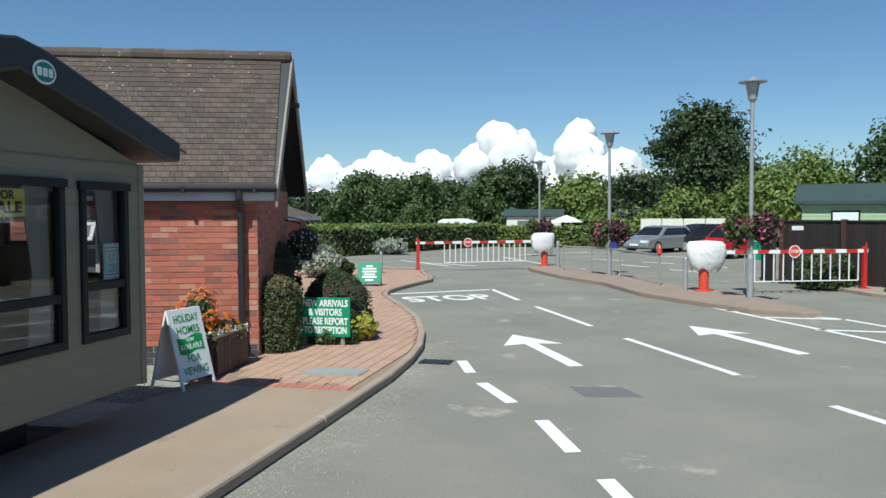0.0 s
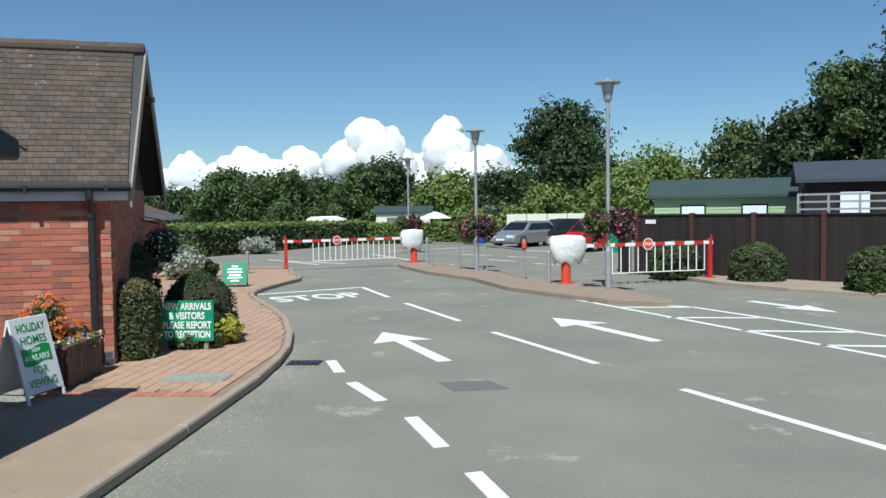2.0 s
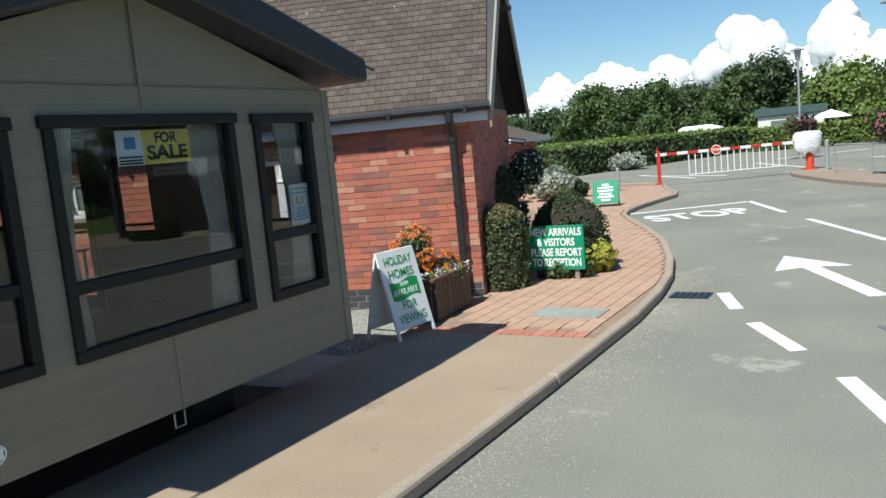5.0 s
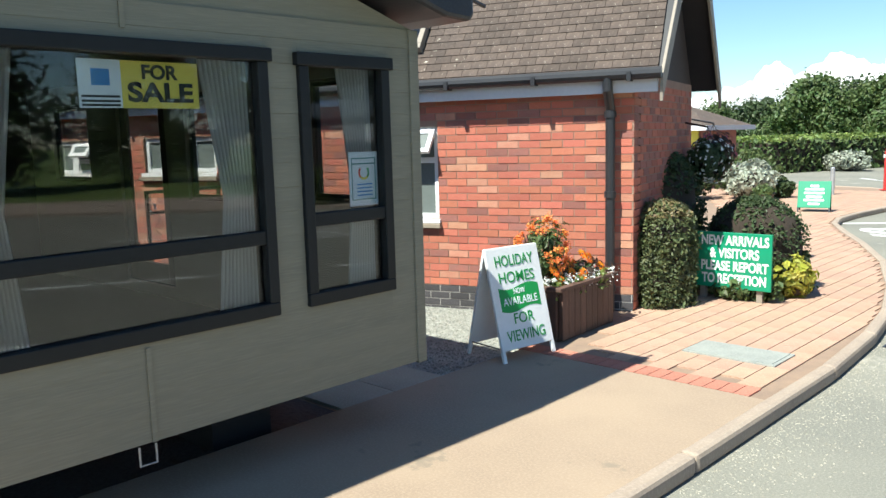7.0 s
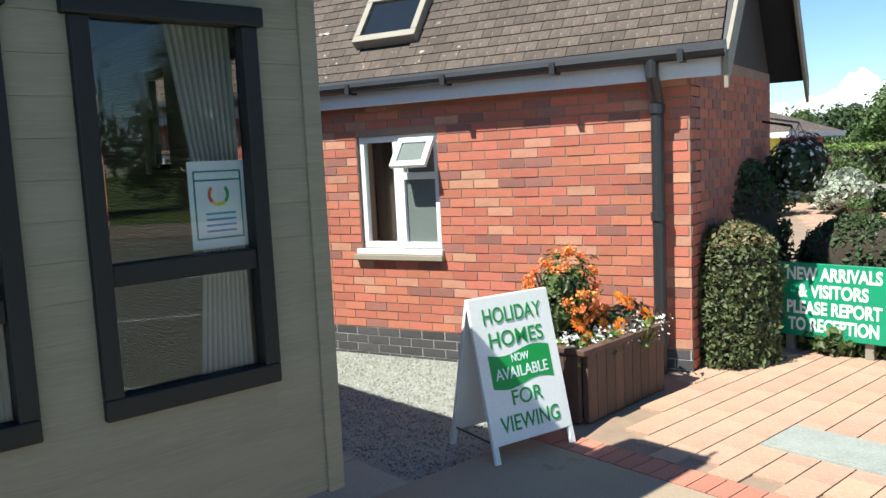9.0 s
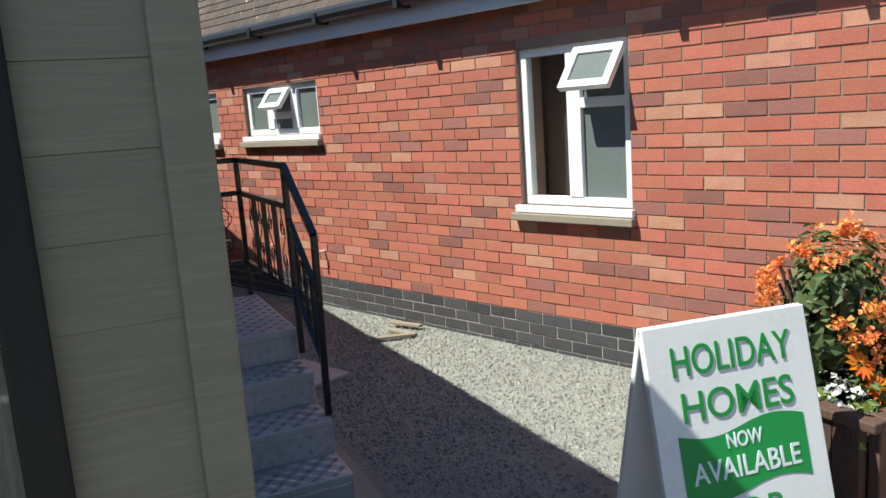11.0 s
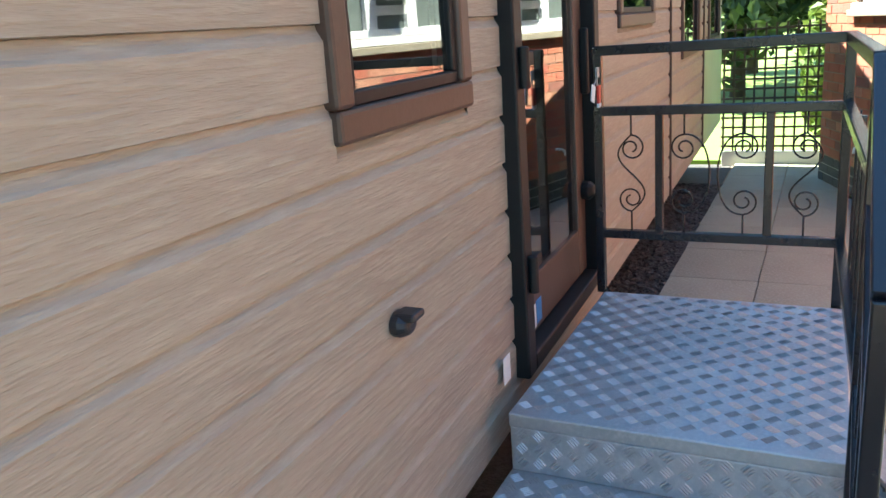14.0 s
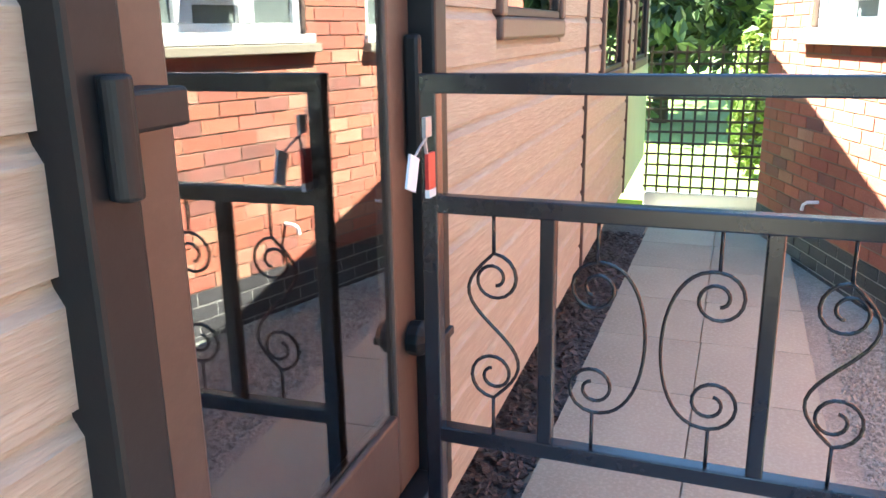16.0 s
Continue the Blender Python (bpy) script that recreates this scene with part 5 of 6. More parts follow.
for k, (x, y, z) in enumerate(((0.10, -0.32, 0.20), (0.14, -0.28, 0.12), (0.13, -0.1, 0.16), (0.17, 0.0, 0.13), (0.15, 0.06, 0.14), (0.05, 0.28, 0.24), (0.02, 0.22, 0.28), (0.10, 0.4, 0.15), (0.0, 0.1, 0.2))):
    st.tube([(x * 0.5, y * 0.9, -0.05), (x, y, z)], 0.004, 5)
    m = Matrix.Translation((x, y, z)) @ Matrix.Rotation(radians(50 + 10 * (k % 3)), 4, "Y") @ Matrix.Rotation(k, 4, "Z")
    for j in range(13):
        mm = m @ Matrix.Rotation(j * 2 * math.pi / 13, 4, "Z")
        ds.add([mm @ Vector(q) for q in ((0.008, 0, 0), (0.035, -0.012, 0.006), (0.062, 0, 0.0), (0.035, 0.012, 0.006))], [(0, 1, 2, 3)])
ds.make("flower", PETAL_ORANGE, daisy)
st.make("stem", LEAF_MID, daisy)
p, d = blob_points((0.02, 0.08, 0.05), (0.22, 0.42, 0.14), 900, 41, 0.3)
leaves("foliage", LEAF_PURPLE, p[:350] + (0, 0.15, 0.05), d[:350], 0.04, daisy, 41)
leaves("foliage", LEAF_MID, p[350:], d[350:], 0.045, daisy, 42)
aly = thing("white_alyssum", (-4.2, 9.45, 0.45), "white trailing flowers along the planter edge", "plant")
p = np.stack([rr.uniform(-0.26, 0.30, 1800), rr.uniform(-0.46, 0.50, 1800), rr.uniform(0.02, 0.16, 1800)], 1)
clus = np.sin(p[:, 0] * 23 + 1) * np.sin(p[:, 1] * 19) > -0.1
leaves("flower", PETAL_WHITE, p[clus], np.tile((0.4, -0.2, 1.0), (clus.sum(), 1)), 0.023, aly, 5, 0.6, aspect=1.1)
leaves("foliage", LEAF_LIGHT, p[~clus] - (0, 0, 0.02), np.tile((0, 0, 1.0), ((~clus).sum(), 1)), 0.03, aly, 6)

# ---- shrubs by the building ----


def clipped(loc, sx, sy, h, mat, label, seed, dome=0.3, count=9000, size=0.028, dry=True, lean=0):
    root = thing("clipped_bush", loc, label, "bush")
    # dark body under the leaves stands in for the bush's inner shade
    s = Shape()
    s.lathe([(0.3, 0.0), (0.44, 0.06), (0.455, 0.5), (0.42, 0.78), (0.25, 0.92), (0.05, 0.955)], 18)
    o = s.make("stems", SOIL_AND_SHADE, root, smooth=True)
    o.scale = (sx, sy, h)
    r = np.random.default_rng(seed)
    a, t = r.uniform(0, 2 * np.pi, count), r.uniform(0, 1, count)
    zz = np.where(t < 0.72, t / 0.72 * (1 - dome), 1)
    rad = np.where(t < 0.72, 0.5, 0.5 * np.sqrt(r.uniform(0, 1, count)))
    ztop = (1 - dome) + dome * np.sqrt(np.clip(1 - (rad / 0.5) ** 2, 0, 1))
    zz = np.where(t < 0.72, zz, ztop)
    rad = rad * (1 + 0.05 * np.sin(a * 5 + zz * 9) + 0.04 * np.sin(a * 11 - zz * 14))
    p = np.stack([np.cos(a) * rad * sx, np.sin(a) * rad * sy, zz * h], 1) + r.normal(size=(count, 3)) * 0.018
    n_ = np.stack([np.cos(a), np.sin(a), np.where(t < 0.72, 0.2, 1.2)], 1)
    top = (p[:, 2] > h * 0.86) & (r.uniform(size=count) < 0.55)
    if dry:
        leaves("foliage", mat, p[~top], n_[~top], size, root, seed, 0.5)
        leaves("dry_tips", LEAF_DRY, p[top], n_[top], size, root, seed + 1, 0.4)
    else:
        leaves("foliage", mat, p, n_, size, root, seed, 0.5)
    return root


clipped((-3.98, 10.9, TOP), 0.56, 0.7, 1.02, LEAF_BOX, "clipped box bush with brown dry tips on paving", 3, 0.28)
clipped((-3.58, 12.15, TOP), 1.05, 1.0, 0.98, LEAF_DARK, "dark domed clipped bush behind the green sign", 5, 0.6, 11000, 0.03, False)
clipped((-4.62, 11.9, TOP), 0.8, 1.5, 1.5, LEAF_DARK, "dark tall shrub against the brick gable wall", 6, 0.4, 9000, 0.035, False)
shrub("yellow_shrub", (-3.08, 11.95, TOP), (0.19, 0.22, 0.2), LEAF_YELLOW, "yellow-green leafy shrub beside the green sign", "bush", 12, 0.06, 500)
shrub("ground_cover", (-3.5, 11.55, TOP), (0.42, 0.18, 0.12), LEAF_HEDGE, "low green plants under the sign", "plant", 13, 0.05, 900)
for k, (x, y, z, r, mt, lb) in enumerate(((-4.35, 12.6, 1.55, 0.24, LEAF_DARK, "dark hanging basket with white flowers on the gable"), (-4.75, 13.6, 1.6, 0.28, LEAF_PURPLE, "purple and pink hanging basket on the gable"))):
    hb = thing("hanging_basket", (x, y, z - 0.3), lb, "hanging basket", "hanging baskets")
    s = Shape()
    s.lathe([(0.03, 0), (0.13, 0.06), (0.18, 0.16), (0.185, 0.2)], 14)
    for a in (0, 2.1, 4.2):
        s.tube([(math.cos(a) * 0.18, math.sin(a) * 0.18, 0.2), (0, 0, 0.6)], 0.004, 5)
    s.tube([(0, 0, 0.6), (-0.3, 0.0, 0.66)], 0.012, 6)
    s.make("basket", BLACK_IRON, hb)
    p, d = blob_points((0, 0, 0.2), (r, r, r * 0.95), 900, 60 + k, 0.4)
    leaves("foliage", mt, p, d, 0.05, hb, 60 + k)
    p, d = blob_points((0, 0, 0.2), (r * 1.05, r * 1.05, r), 130, 70 + k, 0.9)
    leaves("flower", PETAL_WHITE if k == 0 else PETAL_PINK, p, d, 0.035, hb, 70 + k)
for k, (x, y, r, mt, lb) in enumerate(((-8.3, 23.4, 0.62, LEAF_SILVER, "silvery grey shrub in a planter tub"), (-8.9, 24.6, 0.75, LEAF_HEDGE, "green and pink flowering shrub"), (-9.8, 22.6, 0.8, LEAF_DARK, "dark green shrub beside the porch"),
                                       (-7.9, 24.0, 0.35, LEAF_DARK, "small dark rounded shrub"))):
    shrub("garden_shrub", (x, y, TOP - 0.01), (r, r, r * 0.75), mt, lb, "bush", 80 + k, 0.09, 1400, group="garden shrubs")
tub = thing("wooden_tub", (-7.0, 20.9, TOP), "small brown wooden flower tub on paving", "planter")
s = Shape()
s.lathe([(0.16, 0), (0.2, 0.3), (0.21, 0.32), (0.18, 0.32), (0.17, 0.28)], 16)
s.make("staves", PLANTER, tub)
p, d = blob_points((0, 0, 0.38), (0.22, 0.22, 0.16), 500, 90, 0.3)
leaves("foliage", LEAF_MID, p, d, 0.05, tub, 90)


def bollard(x, y, h, mat, label):
    s = Shape()
    s.lathe([(0.055, 0), (0.055, h - 0.03), (0.045, h - 0.005), (0.02, h)], 14)
    return tagged(s.make("bollard", mat, smooth=False, loc=(x, y, TOP - 0.01)), label, "bollard", "bollards")


bollard(-7.05, 25.4, 0.72, GALV, "grey metal bollard on the paving")
bollard(-10.5, 30.0, 0.65, CREAM, "pale concrete bollard by the hedge")

# ---- island, rails and barriers ----
island = Shape()
isl = [(-2.75, 29.6), (-2.55, 28.5), (-1.25, 25.4), (0.15, 23.1), (1.1, 20.3), (2.05, 18.8), (3.15, 17.35), (4.0, 16.9), (4.4, 16.95), (4.4, 17.2), (3.8, 19.3), (3.05, 21.2), (1.95, 22.6), (0.8, 25.4), (-0.15, 27.2), (-1.25, 29.8), (-1.7, 30.9), (-2.4, 31.0)]
island.prism(isl, -0.1, 0.11)
structure(island.make("traffic_island", PAVER_ISLAND, bevel=0.02), "narrow raised island between lanes with buff paving", "pavement")


def street_lamp(loc, h, label):
    root = thing("street_lamp", loc, label, "street lamp", "street lamps")
    s = Shape()
    s.lathe([(0.075, 0), (0.075, 0.9), (0.05, 1.0), (0.042, h - 0.5)], 12)
    s.make("column", GALV, root, smooth=False)
    s = Shape()
    s.lathe([(0.05, h - 0.5), (0.09, h - 0.44), (0.15, h - 0.1), (0.15, h - 0.07)], 16)
    s.make("lantern", GALV, root, smooth=False)
    s = Shape()
    s.lathe([(0.3, h - 0.07), (0.3, h - 0.045), (0.16, h - 0.02), (0.05, h + 0.03), (0.03, h + 0.05)], 20)
    s.make("cap", GALV, root, smooth=False)
    return root


lamps = [street_lamp((3.45, 19.4, 0.1), 4.85, "grey steel street lamp with flared cap"), street_lamp((0.23, 25.8, 0.1), 4.45, "grey steel street lamp with flared cap"),
         street_lamp((-3.35, 39.0, 0.0), 4.6, "grey steel street lamp with flared cap")]
for k, (x, y, z, r) in enumerate(((3.45, 19.4, 1.75, 0.36), (0.23, 25.8, 1.55, 0.4), (-3.35, 39.0, 1.5, 0.45))):
    hb = thing("lamp_post_basket", (x, y, z - 0.25), "flower baskets of pink and purple hung on a lamp post", "hanging basket", "lamp post baskets")
    s = Shape()
    for sx in (-1, 1):
        s.tube([(0, 0, 0.45), (sx * 0.25, 0, 0.4)], 0.012, 6)
        s.lathe([(0.02, 0), (0.12, 0.08), (0.16, 0.2)], 12, (sx * 0.27, 0, 0))
    s.make("bracket", BLACK_IRON, hb)
    for sx, mt in ((-1, LEAF_MID), (1, LEAF_PURPLE)):
        p, d = blob_points((sx * 0.27, 0, 0.15), (r * 0.8, r * 0.8, r * 0.9), 600, 100 + k * 2 + sx, 0.3, 0.4)
        leaves("foliage", mt, p, d, 0.09, hb, 100 + k)
        p, d = blob_points((sx * 0.27, 0, 0.12), (r * 0.85, r * 0.85, r * 0.95), 90, 120 + k * 2 + sx, 0.8, 0.4)
        leaves("flower", PETAL_PINK, p, d, 0.07, hb, 120 + k)

rails = thing("guard_rail", (1.6, 22.2, 0.1), "galvanised steel guard rail along the island", "railing")
pts_r = [(1.6, 22.2), (0.56, 25.2), (-0.35, 26.8), (-1.34, 27.9)]
s = Shape()
for x, y in pts_r:
    s.tube([(x - 1.6, y - 22.2, 0), (x - 1.6, y - 22.2, 0.82)], 0.025, 8)
s.make("post", GALV, rails)
s = Shape()
s.tube([(x - 1.6, y - 22.2, 0.82) for x, y in pts_r], 0.024, 8)
s.tube([(x - 1.6, y - 22.2, 0.8) for x, y in pts_r[:2]], 0.02, 8)
s.make("rail", GALV, rails)
s = Shape()
s.lathe([(0.02, 0.8), (0.07, 0.86), (0.06, 1.0), (0.02, 1.08)], 10)
s.make("reflector", RED_WEAK, rails)
bollard(2.16, 20.8, 0.85, GALV, "grey steel bollard on the island")
bollard(-1.65, 29.4, 0.95, GALV, "grey steel bollard on the island")


def barrier(base, end, arm_z, label, post_h, skirt_from, skirt_to, nbars, disc_at, cover_k):
    """A covered drive on a red post, and an arm in red and white with a hanging skirt that rests on an end post."""
    b, e = Vector((*base, 0.1)), Vector((*end, 0.1))
    root = thing("traffic_barrier", b, label, "barrier", "traffic barriers")
    e = e - b
    L = e.length
    d = e.normalized()
    m = Matrix.Translation((0, 0, 0)) @ Matrix.Rotation(math.atan2(d.y, d.x), 4, "Z")
    s = Shape()
    s.lathe([(0.22, 0), (0.22, 0.03), (0.12, 0.04), (0.12, 0.62), (0.13, 0.63)], 18)
    s.make("pedestal", RED_WEAK, root, smooth=False)
    s = Shape()
    rg = random.Random(4)
    rings = []
    for i, (r, z) in enumerate(((0.26, 0.56), (0.33, 0.6), (0.37, 0.75), (0.40, 0.95), (0.39, 1.14), (0.33, 1.22), (0.06, 1.24))):
        rings.append([m @ Vector((math.cos(a) * r * cover_k * (1 + 0.06 * math.sin(3 * a + i)) + 0.05, math.sin(a) * r * 0.62 * (1 + 0.08 * math.sin(5 * a + i)), z - (0.09 if i == 0 and j % 3 == 0 else 0)))
                      for j, a in enumerate(np.linspace(0, 2 * math.pi, 21)[:-1])])
    s.add([p for r in rings for p in r], [(i * 20 + j, i * 20 + (j + 1) % 20, (i + 1) * 20 + (j + 1) % 20, (i + 1) * 20 + j) for i in range(6) for j in range(20)] + [tuple(120 + j for j in range(20))])
    s.make("plastic_cover", BAG, root, smooth=True)
    n_ = 14
    for i in range(n_):
        s = Shape()
        s.box(0.2 + (L - 0.2 + 0.08) * i / n_, 0.2 + (L - 0.2 + 0.08) * (i + 1) / n_, -0.03, 0.03, arm_z - 0.045, arm_z + 0.045, m)
        s.make("arm_band", RED if i % 2 == 0 else WHITE, root)
    s = Shape()
    s.box(L * skirt_from, L * skirt_to, -0.012, 0.012, 0.2, 0.225, m)
    for i in range(nbars):
        x = L * (skirt_from + (skirt_to - skirt_from) * i / (nbars - 1))
        s.box(x - 0.014, x + 0.014, -0.01, 0.01, 0.225, arm_z - 0.045, m)
    s.make("skirt", WHITE, root)
    s = Shape()
    s.box(L - 0.05, L + 0.05, -0.05, 0.05, 0.0, post_h, m)
    s.box(L - 0.12, L + 0.12, -0.12, 0.12, 0.0, 0.02, m)
    s.box(L - 0.02, L + 0.02, -0.07, -0.05, post_h - 0.25, post_h + 0.1, m)
    s.make("end_post", RED, root, bevel=0.006)
    dm = m @ Matrix.Translation((L * disc_at, -0.045, arm_z)) @ Matrix.Rotation(radians(90), 4, "X")
    if (m @ Vector((0, 1, 0))).y < 0:
        dm = m @ Matrix.Translation((L * disc_at, 0.045, arm_z)) @ Matrix.Rotation(radians(180), 4, "Z") @ Matrix.Rotation(radians(90), 4, "X")
    s = Shape()
    s.lathe([(0.16, -0.01), (0.16, 0.006)], 24)
    s.v = [dm @ Vector(p) for p in s.v]
    s.make("disc", RED_WEAK, root)
    writing("STOP", WHITE, root, dm @ Matrix.Translation((0, 0, 0.008)), 0.1, 0.22, bold=0.003)
    s = Shape()
    s.add([dm @ Vector((math.cos(a) * r, math.sin(a) * r, 0.0075)) for a in np.linspace(0, 2 * math.pi, 25) for r in (0.135, 0.158)], [(2 * i, 2 * i + 1, 2 * i + 3, 2 * i + 2) for i in range(24)])
    s.make("disc_ring", WHITE, root)


barrier((2.6, 20.95), (6.6, 22.5), 0.95, "red and white barrier arm with plastic-covered drive", 1.06, 0.25, 0.96, 13, 0.55, 1.25)
barrier((-2.2, 30.0), (-6.36, 27.5), 0.92, "red and white barrier arm with plastic-covered drive", 1.04, 0.16, 0.8, 16, 0.62, 1.15)

# ---- fence and verge to the east ----
verge = Shape()
verge.prism([(5.3, 25.0), (6.45, 21.3), (7.6, 19.5), (9.2, 17.9), (12.5, 14.5), (19, 8), (24, 8), (10, 26)], -0.1, 0.1)
structure(verge.make("verge", KERB, bevel=0.02), "raised paved verge along the dark fence", "pavement")
fence = thing("timber_fence", (5.1, 24.9, 0.05), "tall dark brown close-boarded timber fence", "fence")
F0, F1 = Vector((5.1, 24.9, 0)), Vector((12.8, 17.4, 0))
fd = (F1 - F0)
fl_, fd = fd.length, fd.normalized()
fm = Matrix.Rotation(math.atan2(fd.y, fd.x), 4, "Z")
bm_ = Shape()
bm_.box(0.003, 0.147, -0.02, 0.02, 0.06, 1.72)
board_me = bm_.data("fence_board", FENCE)
for i in range(int(fl_ / 0.15)):
    o = new("fence_board", board_me)
    o.parent = fence
    o.matrix_local = fm @ Matrix.Translation((0.15 * i, 0.006 * (i % 2), 0.02 * math.sin(i // 12)))
s = Shape()
for i in range(6):
    x = 1.83 * i
    s.box(x - 0.06, x + 0.06, -0.09, 0.05, 0, 1.79, fm)
s.make("post", FENCE_POST, fence, bevel=0.008)
s = Shape()
s.box(0, fl_, -0.05, 0.05, 1.72, 1.76, fm)
s.make("capping", FENCE, fence)
s = Shape()
s.box(0.3, 0.65, -0.032, -0.024, 1.48, 1.6, fm)
s.make("notice", WHITE, fence)
gate = Shape()
gate.box(0, 1.0, -0.04, 0.04, 0.05, 1.74)
g = tagged(gate.make("timber_gate", FENCE, bevel=0.008, loc=(4.9, 25.0, -0.05)), "dark brown timber screen panel beside the fence", "fence")
g.rotation_euler.z = radians(100)
for k, (x, y, r) in enumerate(((7.55, 21.55, 0.62), (9.3, 18.75, 0.62), (5.85, 23.2, 0.62), (10.9, 17.3, 0.6))):
    clipped((x, y, 0.1), 1.3, 1.2, 0.95, LEAF_HEDGE, "rounded clipped green bush against dark fence", 130 + k, 0.55, 5000, 0.06, False)


def chalet(loc, rz, w, l, h, wall, roofm, label, boards=True):
    root = thing("chalet", loc, label, "chalet", rz=rz)
    s = Shape()
    s.box(0, l, 0, w, 0, h)
    s.make("wall", wall, root)
    if boards:
        b = Shape()
        for z in np.arange(0.1, h - 0.05, 0.13):
            b.box(-0.015, l + 0.015, -0.02, 0.0, z, z + 0.11)
            b.box(-0.02, 0.0, 0, w, z, z + 0.11)
        tagged(b.make("cladding", wall, root), kind="stuff")
    s = Shape()
    o = 0.25
    s.add([(x, y, z) for x in (-o, l + o) for y, z in ((-o, h - 0.02), (w / 2, h + 0.62), (w + o, h - 0.02), (w + o, h + 0.08), (w / 2, h + 0.72), (-o, h + 0.08))],
          [(0, 1, 2, 3, 4, 5), (11, 10, 9, 8, 7, 6)] + [(i, (i + 1) % 6, 6 + (i + 1) % 6, 6 + i) for i in range(6)])
    s.make("roof", roofm, root)
    s = Shape()
    s.add([(x, y, z) for x in (-0.015, 0.0) for y, z in ((0.0, h), (w, h), (w / 2, h + 0.6))], [(0, 1, 2), (5, 4, 3)])
    s.make("gable", wall, root)
    for a0, a1 in ((0.5, w / 2 - 0.05), (w / 2 + 0.05, w - 0.5)):
        s = Shape()
        s.box(-0.05, -0.02, a0, a1, 0.75, h - 0.2)
        f = s.make("window", FRAME_DARK, root)
        s = Shape()
        s.box(-0.06, -0.05, a0 + 0.06, a1 - 0.06, 0.81, h - 0.26)
        s.make("pane", FROSTED, f)
    for a0 in (0.9, 3.0, 5.2):
        s = Shape()
        s.box(a0, a0 + 0.9, -0.05, -0.02, 1.1, h - 0.25)
        f = s.make("window", FRAME_DARK, root)
        s = Shape()
        s.box(a0 + 0.06, a0 + 0.84, -0.06, -0.05, 1.16, h - 0.31)
        s.make("pane", PAPER, f)
    return root


chalet((6.75, 30.6, 0.0), -14, 3.0, 9.5, 2.35, CHALET, CHALET_ROOF, "pale green clad holiday chalet with dark roof")
chalet((10.1, 25.2, 0.0), -18, 4.0, 9.5, 2.7, FENCE, SLATE_ROOF, "dark brown lodge with slate blue roof", False)
rack = thing("veranda_rail", (9.1, 23.0, 0.0), "white veranda railing in front of the brown lodge", "railing", rz=-22)
s = Shape()
for z in (1.9, 2.1, 2.3):
    s.box(0, 6, -0.02, 0.02, z - 0.025, z + 0.025)
for x in np.arange(0, 6.1, 0.75):
    s.box(x - 0.03, x + 0.03, -0.03, 0.03, 0.0, 2.33)
s.make("rail", GALV, rack)

# ---- cars ----


